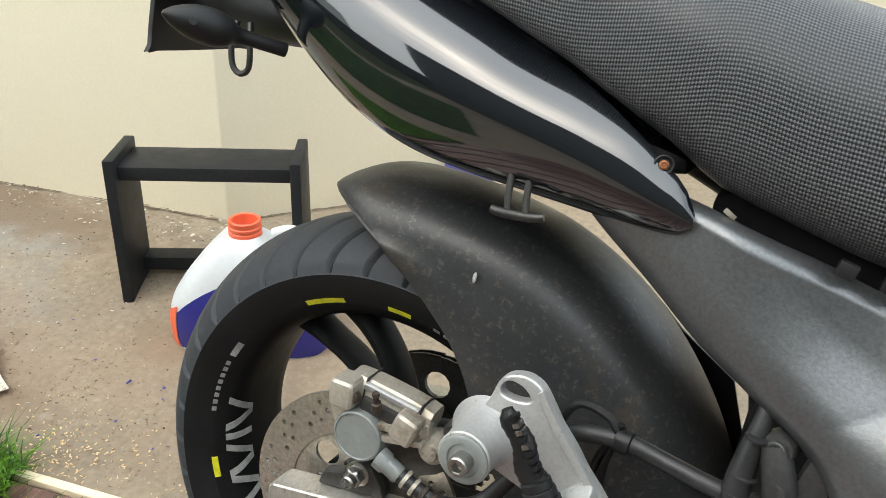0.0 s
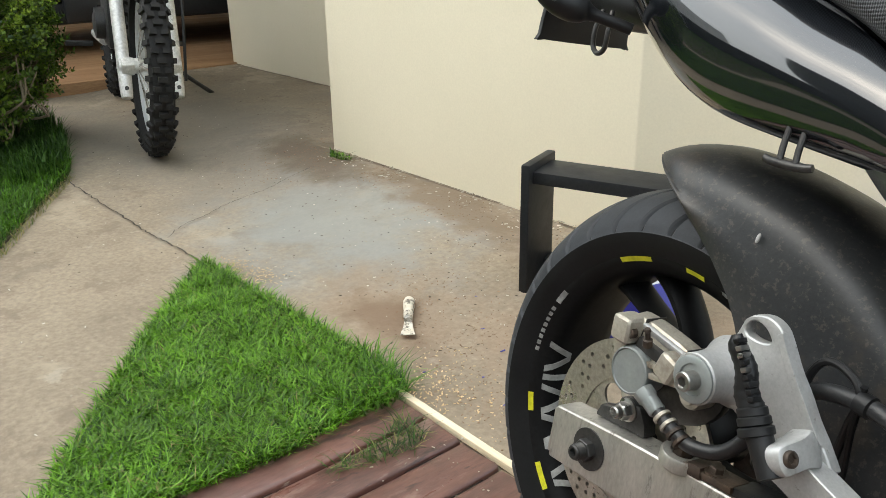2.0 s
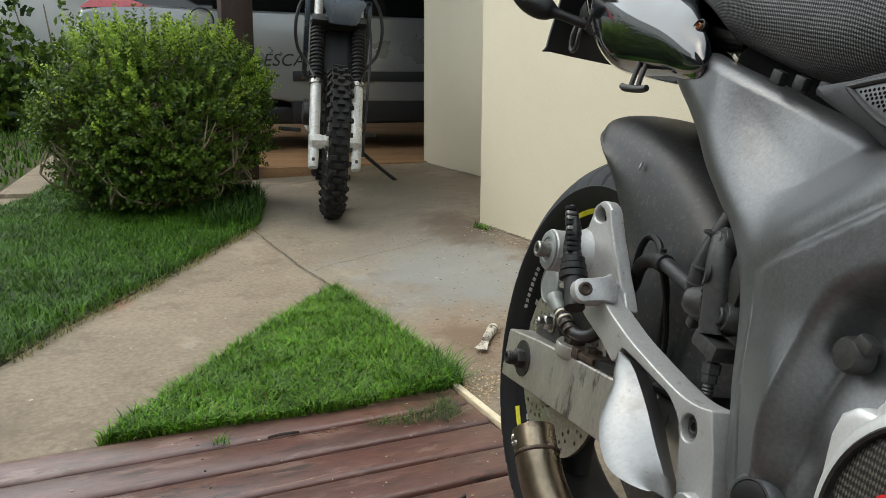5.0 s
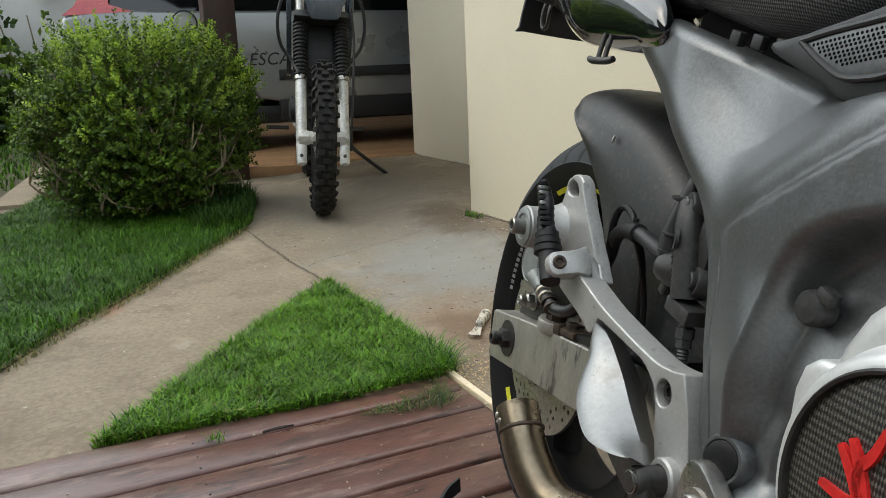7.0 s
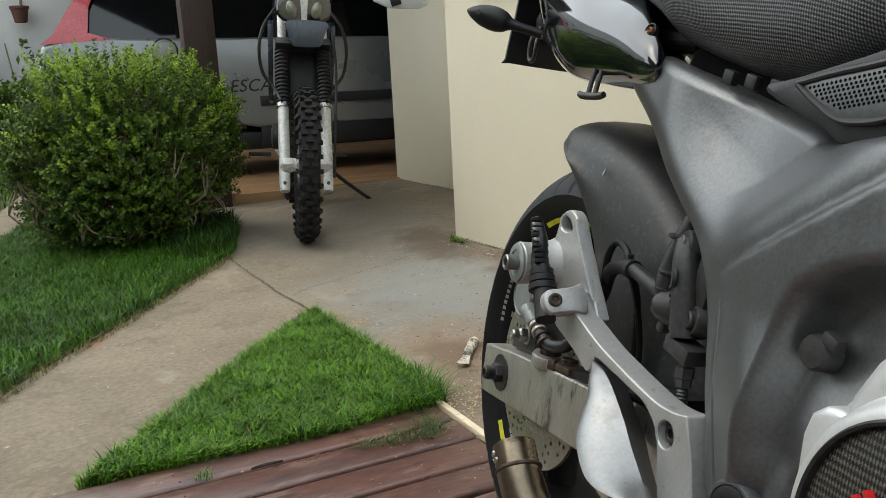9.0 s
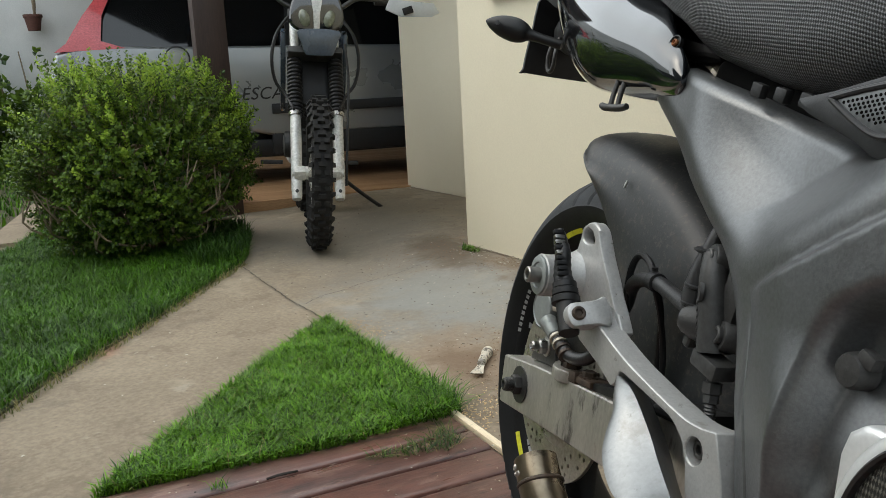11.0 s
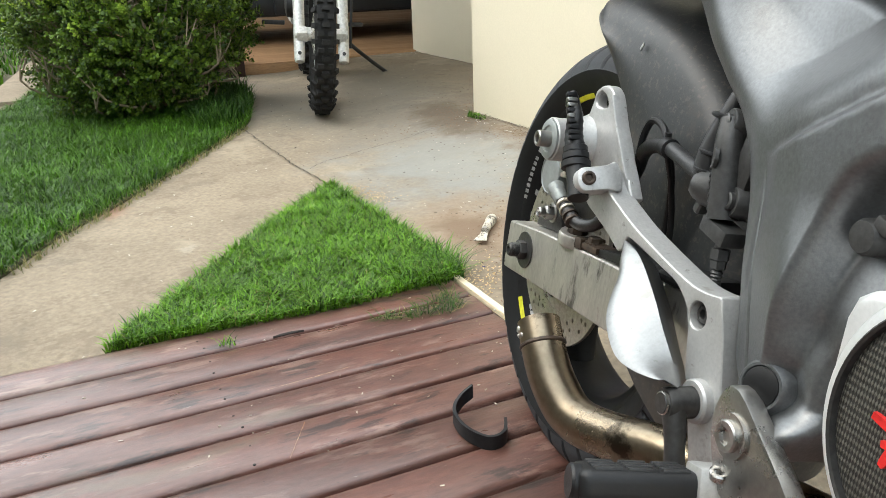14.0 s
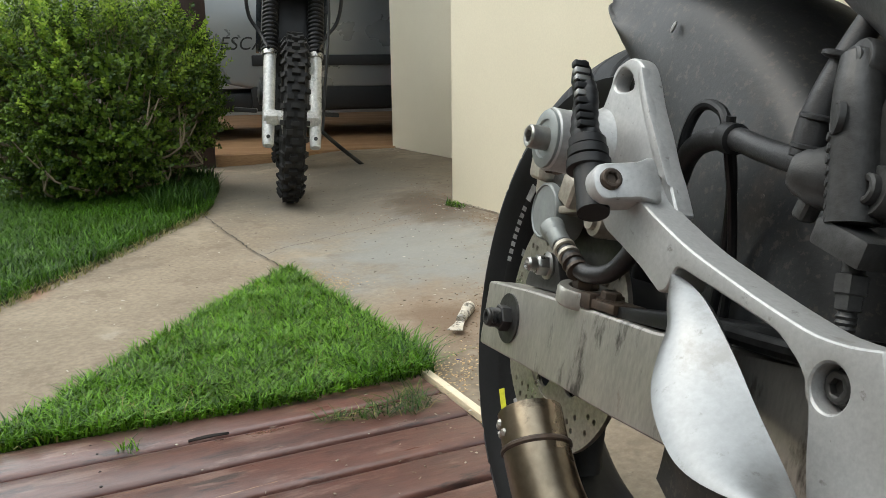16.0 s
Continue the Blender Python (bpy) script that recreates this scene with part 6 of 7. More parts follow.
for stroke in SPLASH:
    path = spline([(*p, 0.0) for p in stroke], 6)
    up, low = [], []
    for i, p in enumerate(path):
        t = Vector(path[min(i + 1, len(path) - 1)]) - Vector(path[max(i - 1, 0)])
        nrm = Vector((-t.y, t.x)).normalized() * (0.0026 * (0.45 + 0.75 * math.sin(math.pi * (0.12 + 0.8 * i / (len(path) - 1)))))
        up.append((COVER.x + 0.004 + 0.85 * p[0] + nrm.x, COVER.z + 0.015 + 0.85 * p[1] + nrm.y))
        low.append((COVER.x + 0.004 + 0.85 * p[0] - nrm.x, COVER.z + 0.015 + 0.85 * p[1] - nrm.y))
    bm = bmesh.new()
    add_plate(bm, up + low[::-1], COVER.y - 0.0402, COVER.y - 0.0372, 0.0)
    part("splash_print", bm, RED, cover, "red splash print")

# lower bracket, brake pivot and rider footpeg
bm = bmesh.new()
add_plate(bm, spline([(0.530, 0.372), (0.545, 0.378), (0.575, 0.360), (0.612, 0.335), (0.624, 0.315), (0.61, 0.298), (0.575, 0.296), (0.55, 0.300), (0.535, 0.318), (0.525, 0.345)], 3, closed=True), -0.238, -0.222, 0.003)
lowb = part("peg_bracket", bm, STEEL, bike, "polished footpeg bracket")
bolt(lowb, (0.550, -0.239, 0.346), RIGHT, 0.0115, 0.006, STEEL, washer=0.0165)
bm = bmesh.new()
add_turned(bm, [(0.0128, -0.036), (0.0128, 0.0), (0.0118, 0.003), (0.009, 0.003), (0.008, 0.006), (0.0, 0.0065)], toward((0.466, -0.234, 0.3255), RIGHT), 40)
lever = part("brake_lever", bm, DARK_METAL, bike, "brake lever pivot with a black arm")
bm = bmesh.new()
add_turned(bm, [(0.0070, 0.0), (0.0096, 0.001), (0.0096, 0.0046), (0.0070, 0.0056)], toward((0.466, -0.234, 0.3255), RIGHT), 28, close=False)
part("ring", bm, STEEL, lever, "bright steel ring")
bm = bmesh.new()
add_turned(bm, [(0.0120, -0.034), (0.0180, -0.033), (0.0180, -0.024), (0.0165, -0.022), (0.0125, -0.022)], toward((0.466, -0.234, 0.3265), RIGHT), 32, close=False)
part("pivot_washer", bm, ALU, lever, "pale aluminium collar")
bm = bmesh.new()
add_tube(bm, [(0.468, -0.228, 0.324), (0.480, -0.229, 0.300), (0.494, -0.230, 0.262), (0.506, -0.230, 0.215)], [0.011, 0.0085, 0.0085, 0.0085], 14)
part("arm", bm, DARK_METAL, lever)
bolt(lever, (0.450, -0.226, 0.3385), (0.1, 0, 1), 0.0055, 0.006, DARK_METAL, socket=False)
bm = bmesh.new()
add_box(bm, (0.040, 0.092, 0.024), pose(0.517, -0.282, 0.289, 3, -20, -14), 0.009, 4)
fp = part("rider_footpeg", bm, PLASTIC, bike, "ribbed black rubber rider footpeg")
for k in range(4):
    for j in range(3):
        bm = bmesh.new()
        add_box(bm, (0.005, 0.021, 0.004), Matrix(pose(0.517, -0.282, 0.289, 3, -20, -14)) @ pose(-0.0125 + 0.0083 * k, -0.025 + 0.025 * j, 0.0118), 0.0014)
        part("rib", bm, SMOOTH_VINYL, fp)
bm = bmesh.new()
add_turned(bm, [(0.012, -0.005), (0.0135, -0.003), (0.0135, 0.003), (0.012, 0.005)], toward((0.5065, -0.326, 0.286), (-0.25, -1, 0.0)), 20)
part("end_cap", bm, PLASTIC, fp)
bm = bmesh.new()
add_box(bm, (0.03, 0.03, 0.026), pose(0.535, -0.232, 0.298, 0, -20, -14), 0.004)
part("clevis", bm, ALU, fp)
bolt(fp, (0.545, -0.236, 0.310), (0.2, -0.2, 1), 0.007, 0.006, STEEL)

# cut exhaust stub
bm = bmesh.new()
add_tube(bm, [(0.62, -0.05, 0.245), (0.48, -0.115, 0.238), (0.385, -0.160, 0.2270), (0.318, -0.185, 0.2080), (0.272, -0.200, 0.2030), (0.236, -0.210, 0.2230), (0.2085, -0.215, 0.2500), (0.1835, -0.215, 0.2735)], [0.024, 0.024, 0.0240, 0.0243, 0.0248, 0.0250, 0.0245, 0.0240], 32, 8, cap=False)
bmesh.ops.solidify(bm, geom=list(bm.faces), thickness=0.0022)
pipe = part("exhaust_pipe", bm, PIPE_STEEL, bike, "heat-stained cut-off exhaust pipe")
bm = bmesh.new()
add_turned(bm, [(0.0246, -0.0025), (0.0262, -0.001), (0.0262, 0.001), (0.0246, 0.0025)], toward((0.2045, -0.2150, 0.2540), (-0.70, 0.0, 0.71)), 32, close=False)
part("weld_bead", bm, RUSTY, pipe, "rusty weld bead")
r = random.Random(61)
for k in range(9):
    bm = bmesh.new()
    a = 2.2 + 0.32 * k + r.uniform(-0.1, 0.1)
    c = Vector((0.1900, -0.215, 0.2675)) + Vector((0.71, 0, 0.70)) * (0.0246 * math.cos(a)) + Vector((0, -1, 0)) * (0.0246 * abs(math.sin(a))) + Vector((0.012, 0, -0.012)) * r.uniform(-0.5, 0.8)
    add_turned(bm, [(0.0030 * r.uniform(0.6, 1.3), -0.001), (0.0025, 0.0012), (0.001, 0.0016)], toward(c, c - Vector((0.19, -0.215, 0.2675))), 8)
    part("weld_spatter", bm, ALU_DIRTY, pipe)

# glossy tail cowls, one each side
TAIL = [(-0.30, 0.905, 0.945, -0.050), (-0.26, 0.872, 0.935, -0.080), (-0.19, 0.815, 0.915, -0.108), (-0.126, 0.764, 0.895, -0.128), (-0.048, 0.716, 0.868, -0.147), (0.025, 0.691, 0.838, -0.158), (0.086, 0.684, 0.814, -0.164), (0.15, 0.678, 0.787, -0.166), (0.20, 0.674, 0.764, -0.168), (0.24, 0.671, 0.738, -0.170), (0.262, 0.674, 0.722, -0.170), (0.274, 0.680, 0.707, -0.168), (0.278, 0.686, 0.698, -0.166)]


def tail_at(x):
    """The cowl's lower edge, upper edge and side at x, with the joints between stations eased."""
    near = [lerp_table(TAIL, min(max(x + 0.008 * k, -0.30), 0.278)) for k in range(-4, 5)]
    ease = min(1.0, (0.278 - x) / 0.04, (x + 0.30) / 0.04)
    return [v + ease * (sum(n[i] for n in near) / 9 - v) for i, v in enumerate(lerp_table(TAIL, x))]


def build_cowl(s):
    rows = []
    for i in range(64):
        x = -0.30 + 0.578 * i / 63
        zl, zu, ym = tail_at(x)
        h = zu - zl
        k = min(1, h / 0.09)
        q = k * (1 - 0.6 * smooth_step(0.10, 0.235, x))
        pts = [(ym + 0.085 * k, zl + 0.22 * h), (ym + 0.058 * k, zl + 0.03 * h), (ym + 0.036 * k, zl), (ym + 0.020 * k, zl + 0.07 * h), (ym + 0.009 * k, zl + 0.20 * h), (ym + 0.0022 * k, zl + 0.38 * h), (ym, zl + 0.55 * h), (ym + 0.007 * q, zl + 0.72 * h), (ym + 0.026 * q, zl + 0.88 * h), (ym + 0.046 * q, zl + 0.97 * h), (ym + 0.056 * q, zl + 0.99 * h)]
        line = [(x, s * -p[0], p[1]) for p in spline(pts, 4)]
        line += [(x, s * -(ym + 0.07 * q), zl + 0.96 * h), (x, s * -(ym + 0.02 * k + 0.07 * q), zl + 0.6 * h)]
        rows.append(line)
    bm = bmesh.new()
    add_loft(bm, rows)
    return part("tail_cowl", bm, GLOSS_BLACK, bike, "glossy black tail cowl", 50)


for side in (-1, 1):
    cowl = build_cowl(side)
    bm = bmesh.new()
    rings = []
    for i in range(40):
        x = -0.19 + 0.425 * i / 39
        zl, zu, ym = tail_at(x)
        y = ym + 0.064
        rings.append([(x, side * -(y - 0.010), zu - 0.004), (x, side * -(y - 0.014), zu + 0.003), (x, side * -(y - 0.012), zu + 0.007), (x, side * -(y - 0.004), zu + 0.015), (x, side * -(y + 0.008), zu + 0.024), (x, side * -(y + 0.016), zu + 0.025), (x, side * -(y + 0.016), zu - 0.004)])
    add_loft(bm, rings)
    part("cowl_lip", bm, GLOSS_BLACK, cowl, "raised glossy lip", 50)
# bare pale edge between cowl and seat
bm = bmesh.new()
rings = []
for i in range(30):
    x = -0.10 + 0.32 * i / 29
    zl, zu, ym = lerp_table(TAIL, x)
    y = ym + 0.080
    rings.append([(x, y - 0.006, zu + 0.018), (x, y - 0.004, zu + 0.0285), (x, y + 0.010, zu + 0.034), (x, y + 0.018, zu + 0.008)])
add_loft(bm, rings)
part("seat_edge_strip", bm, CALIPER, bike, "tan dusty piping under the seat edge")
for side in (-1, 1):
    bm = bmesh.new()
    add_tube(bm, [(-0.13, side * 0.118, 0.85), (-0.185, side * 0.118, 0.855), (-0.235, side * 0.108, 0.875), (-0.265, side * 0.098, 0.915), (-0.268, side * 0.085, 0.965), (-0.26, side * 0.06, 1.0)], [0.018, 0.022, 0.024, 0.024, 0.023, 0.02], 20)
    part("grab_rail", bm, GLOSS_BLACK, bike, "glossy black grab rail")
bm = bmesh.new()
add_plate(bm, [(-0.30, 0.865), (-0.10, 0.785), (0.10, 0.725), (0.26, 0.712), (0.26, 0.73), (0.10, 0.765), (-0.10, 0.83), (-0.29, 0.90)], -0.115, 0.115, 0.012)
part("undertray", bm, PLASTIC, bike, "black undertray")
# seat base coloured hole-black, so the gap's shade is in its colour
bm = bmesh.new()
add_plate(bm, [(0.285, 0.67), (0.45, 0.62), (0.72, 0.60), (0.72, 0.75), (0.45, 0.72), (0.31, 0.72), (0.285, 0.71)], -0.135, 0.135, 0.008)
part("seat_base", bm, HOLE, bike, "seat base blacked out as the dark gap under the seat")
# fastener by the cowl's tip
bolt(bike, (0.248, -0.1590, 0.7285), (0.2, -1, 0.25), 0.0036, 0.003, RUST_ORANGE, "seat_bolt")
bm = bmesh.new()
add_turned(bm, [(0.0078, -0.004), (0.0078, 0.0010), (0.0068, 0.0016), (0.0056, 0.0008), (0.0052, -0.001), (0.0, -0.001)], toward((0.248, -0.1590, 0.7285), (0.2, -1, 0.25)), 24)
part("bolt_cup", bm, PLASTIC, bike, "dark cup round the seat bolt")
bm = bmesh.new()
add_box(bm, (0.010, 0.001, 0.004), pose(0.300, -0.146, 0.700, 0, 32, 0), 0.0003)
part("paper_tag", bm, CALIPER, bike, "scrap of beige paper under the seat")
for k, x in enumerate((0.385, 0.415, 0.445)):
    bm = bmesh.new()
    add_box(bm, (0.014, 0.008, 0.012), pose(x, -0.158, 0.682 - 0.15 * (x - 0.38), 0, 14, 0), 0.002)
    part("clip", bm, PLASTIC, bike)
# T-shaped luggage hooks beneath the cowl
for side in (-1, 1):
    bm = bmesh.new()
    for dx in (-0.008, 0.008):
        add_tube(bm, [(0.136 + dx, side * 0.149, 0.70), (0.137 + dx, side * 0.154, 0.680), (0.139 + dx, side * 0.157, 0.667)], 0.003, 10)
    add_tube(bm, [(0.118, side * 0.161, 0.667), (0.127, side * 0.160, 0.665), (0.151, side * 0.156, 0.665), (0.162, side * 0.154, 0.667)], [0.0036, 0.0042, 0.0042, 0.0036], 12)
    part("luggage_hook", bm, DARK_METAL, bike, "bare metal luggage hook")
# plate holder with a hanging ring and the indicators
bm = bmesh.new()
add_plate(bm, spline([(-0.080, 0.735), (-0.074, 0.728), (0.074, 0.728), (0.080, 0.735), (0.072, 0.80), (0.055, 0.86), (-0.055, 0.86), (-0.072, 0.80)], 3, closed=True), 0.330, 0.337, 0.002, m=Matrix.Rotation(radians(90), 4, "Z"))
holder = part("plate_holder", bm, PLASTIC, bike, "black plastic plate holder without a plate")
bm = bmesh.new()
add_tube(bm, [(-0.335, 0.0, 0.80), (-0.27, -0.02, 0.795), (-0.20, -0.04, 0.79), (-0.14, -0.05, 0.785)], [0.03, 0.036, 0.036, 0.03], 14)
part("holder_arm", bm, PLASTIC, holder)
bm = bmesh.new()
add_tube(bm, [(-0.212, -0.082, 0.775), (-0.213, -0.089, 0.752), (-0.210, -0.09, 0.731), (-0.200, -0.09, 0.724), (-0.190, -0.09, 0.731), (-0.190, -0.089, 0.752), (-0.196, -0.082, 0.775)], 0.0032, 10)
part("wire_loop", bm, DARK_METAL, holder, "bare wire loop")
for side in (-1, 1):
    bm = bmesh.new()
    a, b2 = Vector((-0.135, side * 0.105, 0.757)), Vector((-0.200, side * 0.200, 0.783))
    pts = [a + (b2 - a) * t for t in (0, 0.3, 0.42, 0.5, 0.62, 0.78, 0.92, 1.0)]
    add_tube(bm, pts, [0.007, 0.007, 0.009, 0.0145, 0.0175, 0.0155, 0.009, 0.002], 20)
    part("indicator", bm, PLASTIC, bike, "black stalk indicator")
bm = bmesh.new()
add_turned(bm, [(0.0035, 0), (0.0035, 0.0015)], toward((-0.172, -0.192, 0.779), (0.7, -0.6, 0.1)), 12)
part("screw", bm, DARK_TRIM, bike)

# seat with a woven cover
SEAT = [(-0.20, 0.915, 1.00, 0.096, 0.2), (-0.10, 0.889, 0.995, 0.121, 0.2), (0.0, 0.850, 0.975, 0.138, 0.2), (0.086, 0.816, 0.950, 0.147, 0.2), (0.157, 0.785, 0.925, 0.152, 0.22), (0.207, 0.758, 0.905, 0.159, 0.28), (0.245, 0.738, 0.892, 0.164, 0.36), (0.285, 0.712, 0.880, 0.167, 0.42), (0.345, 0.694, 0.862, 0.170, 0.42), (0.413, 0.677, 0.85, 0.170, 0.42), (0.48, 0.674, 0.845, 0.168, 0.42), (0.56, 0.693, 0.845, 0.162, 0.42), (0.66, 0.72, 0.85, 0.15, 0.42), (0.76, 0.75, 0.86, 0.13, 0.42)]
rows = []
for i in range(70):
    x = -0.20 + 0.96 * i / 69
    zb, zt, w, eq = lerp_table(SEAT, x)
    h = zt - zb
    ring = []
    for k in range(48):
        a = 2 * math.pi * k / 48
        c, s = math.cos(a), math.sin(a)
        ring.append((x, w * math.copysign(abs(c) ** (0.62 if s > 0 else 0.30), c), zb + h * (eq + (1 - eq if s > 0 else eq) * math.copysign(abs(s) ** (0.75 if s > 0 else 0.62), s))))
    rows.append(ring)
bm = bmesh.new()
add_loft(bm, rows)
seat = part("seat", bm, SEAT_VINYL, bike, "black woven-texture vinyl seat", 60)
weave = seat.data.attributes.new("weave", "FLOAT_VECTOR", "POINT")
along, k = 0.0, 0
for i, ring in enumerate(rows):
    if i:
        along += (Vector(ring[12]) - Vector(rows[i - 1][12])).length
    girth = 0.0
    for j in range(len(ring)):
        j2 = (j + 36) % len(ring)  # begin beneath, so that the seam stays hidden
        if j:
            girth += (Vector(ring[j2]) - Vector(ring[(j2 - 1) % len(ring)])).length
        weave.data[i * len(ring) + j2].vector = (along, girth, 0)

# side trim with a perforated panel below the seat
bm = bmesh.new()
add_plate(bm, spline([(0.463, 0.668), (0.500, 0.677), (0.56, 0.690), (0.64, 0.708), (0.66, 0.69), (0.63, 0.655), (0.585, 0.636), (0.548, 0.632), (0.525, 0.642)], 3, closed=True), -0.186, -0.165, 0.004)
trim = part("side_trim", bm, TRIM_BLACK, bike, "satin black trim with a perforated panel")
bm = bmesh.new()
add_plate(bm, spline([(0.502, 0.671), (0.56, 0.680), (0.62, 0.688), (0.622, 0.668), (0.585, 0.650), (0.545, 0.648)], 3, closed=True), -0.1885, -0.184, 0.0015)
grille = part("perforated_panel", bm, FRAME_GREY, trim, "dark grey perforated panel")
bm = bmesh.new()
add_tube(bm, [(x, -0.1885, z) for x, z in ((0.502, 0.671), (0.53, 0.6765), (0.56, 0.681), (0.60, 0.687), (0.622, 0.688), (0.623, 0.670), (0.605, 0.659), (0.585, 0.6495), (0.565, 0.6465), (0.545, 0.6475), (0.523, 0.658), (0.502, 0.671))], 0.0024, 8)
part("panel_rim", bm, TRIM_BLACK, trim)
bm = bmesh.new()
for i in range(34):
    for j in range(14):
        x, z = 0.507 + 0.0038 * i + 0.0019 * (j % 2), 0.6490 + 0.0030 * j + 0.0006 * i
        if 0.6525 + max(0, (0.548 - x)) * 0.42 + max(0, x - 0.585) * 0.5 < z < 0.6685 + 0.14 * (x - 0.502) and x < 0.616:
            add_turned(bm, [(0.00115, 0), (0.00115, 0.0004)], toward((x, -0.1884, z), RIGHT), 8)
part("perforation", bm, HOLE, grille)["kind"] = "stuff"


# ---- clipped bush on the lawn ----
def leaf_cloud(name, sprigs, per, size, material, parent, seed, label=""):
    """Many small folded leaves along short twigs (root, direction, length)."""
    r = random.Random(seed)
    verts, faces = [], []
    for root, d, length in sprigs:
        side = d.orthogonal().normalized()
        for i in range(per):
            t = (i + 0.5) / per
            side = (Matrix.Rotation(2.4, 3, d) @ side).normalized()
            c = root + d * (length * t)
            out = (side * 0.8 + d * r.uniform(0.2, 0.9) + Vector((0, 0, r.uniform(-0.1, 0.35)))).normalized()
            w = out.cross(d + Vector((r.uniform(-0.4, 0.4), r.uniform(-0.4, 0.4), r.uniform(-0.4, 0.4)))).normalized()
            n = w.cross(out)
            l = size * r.uniform(0.7, 1.25)
            k = len(verts)
            mid = c + out * (l * 0.5) - n * (l * 0.08)
            verts += [c, mid + w * (l * 0.34), c + out * l, mid - w * (l * 0.34)]
            faces += [(k, k + 1, k + 2), (k, k + 2, k + 3)]
    return soup(name, verts, faces, material, parent, label)


def bush_surface(r, cx, cy, rx, ry, z0, z1, inner=0.86):
    """A random spot on a rounded, slightly boxy crown, with the way out of it."""
    a = r.uniform(0, 2 * math.pi)
    v = r.uniform(-1, 1)
    s = max(0.0, 1 - abs(v) ** 3.2) ** (1 / 3.2)
    lump = 1 + 0.09 * noise.noise((math.cos(a) * 2.2, math.sin(a) * 2.2, v * 2.2)) + 0.05 * noise.noise((math.cos(a) * 6, math.sin(a) * 6, v * 6))
    f = r.uniform(inner, 1.0) * lump
    narrow = 1 - 0.20 * max(0, -v) ** 1.5
    p = Vector((cx + rx * s * math.cos(a) * f * narrow, cy + ry * s * math.sin(a) * f * narrow, (z0 + z1) / 2 + (z1 - z0) / 2 * v * f))
    out = Vector((s * math.cos(a) / rx, s * math.sin(a) / ry, v * 1.4 + 0.35)).normalized()
    return p, out


def build_bush():
    bush = empty("bush", pose(-3.36, -0.76, -0.035), "dense rounded green boxwood bush on the lawn", "bush")
    r = random.Random(31)
    bm = bmesh.new()
    for k in range(46):
        a = r.uniform(0, 6.28)
        top, _ = bush_surface(r, 0, 0, 0.46, 0.47, 0.12, 0.86, 0.8)
        base = Vector((0.09 * math.cos(a), 0.12 * math.sin(a), -0.01))
        m1 = base.lerp(top, 0.35) + Vector((r.uniform(-0.04, 0.04), r.uniform(-0.04, 0.04), -0.03))
        m2 = base.lerp(top, 0.7) + Vector((r.uniform(-0.03, 0.03), r.uniform(-0.03, 0.03), 0.0))
        add_tube(bm, [base, m1, m2, top], [0.014, 0.010, 0.007, 0.0035], 6, 4)
        for j in range(3):
            q, o = bush_surface(r, 0, 0, 0.48, 0.50, 0.1, 0.88, 0.85)
            if (q - m2).length < 0.28:
                add_tube(bm, [m2, m2.lerp(q, 0.5) + Vector((0, 0, 0.02)), q], [0.005, 0.0035, 0.002], 5, 3)
    for k in range(95):
        q, o = bush_surface(r, 0, 0, 0.48, 0.495, 0.14, 0.62, 0.98)
        root = Vector((q.x * r.uniform(0.4, 0.6) + r.uniform(-0.12, 0.12), q.y * r.uniform(0.4, 0.6) + r.uniform(-0.12, 0.12), max(0.0, q.z - r.uniform(0.05, 0.24))))
        mid = root.lerp(q, 0.5) + Vector((q.x * 0.14 + r.uniform(-0.03, 0.03), q.y * 0.14 + r.uniform(-0.03, 0.03), -0.03))
        add_tube(bm, [root, mid, q], [0.007, 0.0048, 0.0024], 5, 3)
        fork = q + Vector((r.uniform(-0.08, 0.08), r.uniform(-0.08, 0.08), r.uniform(0.04, 0.11)))
        add_tube(bm, [mid, mid.lerp(fork, 0.5) + Vector((0, 0, -0.01)), fork], [0.005, 0.004, 0.002], 5, 3)
    part("trunk", bm, BARK, bush, "bare grey-brown branching stems")
    dense, young, inner = [], [], []
    for k in range(3000):
        p, o = bush_surface(r, 0, 0, 0.47, 0.50, 0.07, 0.85)
        thin = noise.noise((p.x * 4, p.y * 4, p.z * 4))
        if thin > (-0.06 if p.z < 0.46 else 0.15) and r.random() < 0.92:
            continue
        d = (o + Vector((r.uniform(-0.4, 0.4), r.uniform(-0.4, 0.4), r.uniform(0.0, 0.7) + (0.7 if p.z > 0.68 else 0.0)))).normalized()
        (young if p.z > 0.68 + r.uniform(-0.30, 0.16) and r.random() < 0.72 else dense).append((p, d, r.uniform(0.07, 0.15) * (1.2 if p.z > 0.75 else 1)))
    for k in range(1500):
        p, o = bush_surface(r, 0, 0, 0.43, 0.45, 0.10, 0.82, 0.55)
        inner.append((p, o, 0.07))
    verts, faces = [], []
    for p, d, length in dense + young:
        w = d.orthogonal().normalized() * (0.0023 if p.z < 0.5 else 0.0015)
        k = len(verts)
        verts += [p - d * length * 0.5 - w, p - d * length * 0.5 + w, p + d * length]
        faces.append((k, k + 1, k + 2))
    soup("twig", verts, faces, BARK, bush, "thin twigs")["kind"] = "stuff"
    leaf_cloud("crown", dense, 26, 0.0200, LEAF, bush, 32, "small dark green leaves")
    leaf_cloud("young_crown", young, 26, 0.0185, YOUNG_LEAF, bush, 33, "bright green young shoots")
    leaf_cloud("inner_leaves", inner, 12, 0.027, LEAF, bush, 34)
    return bush


build_bush()

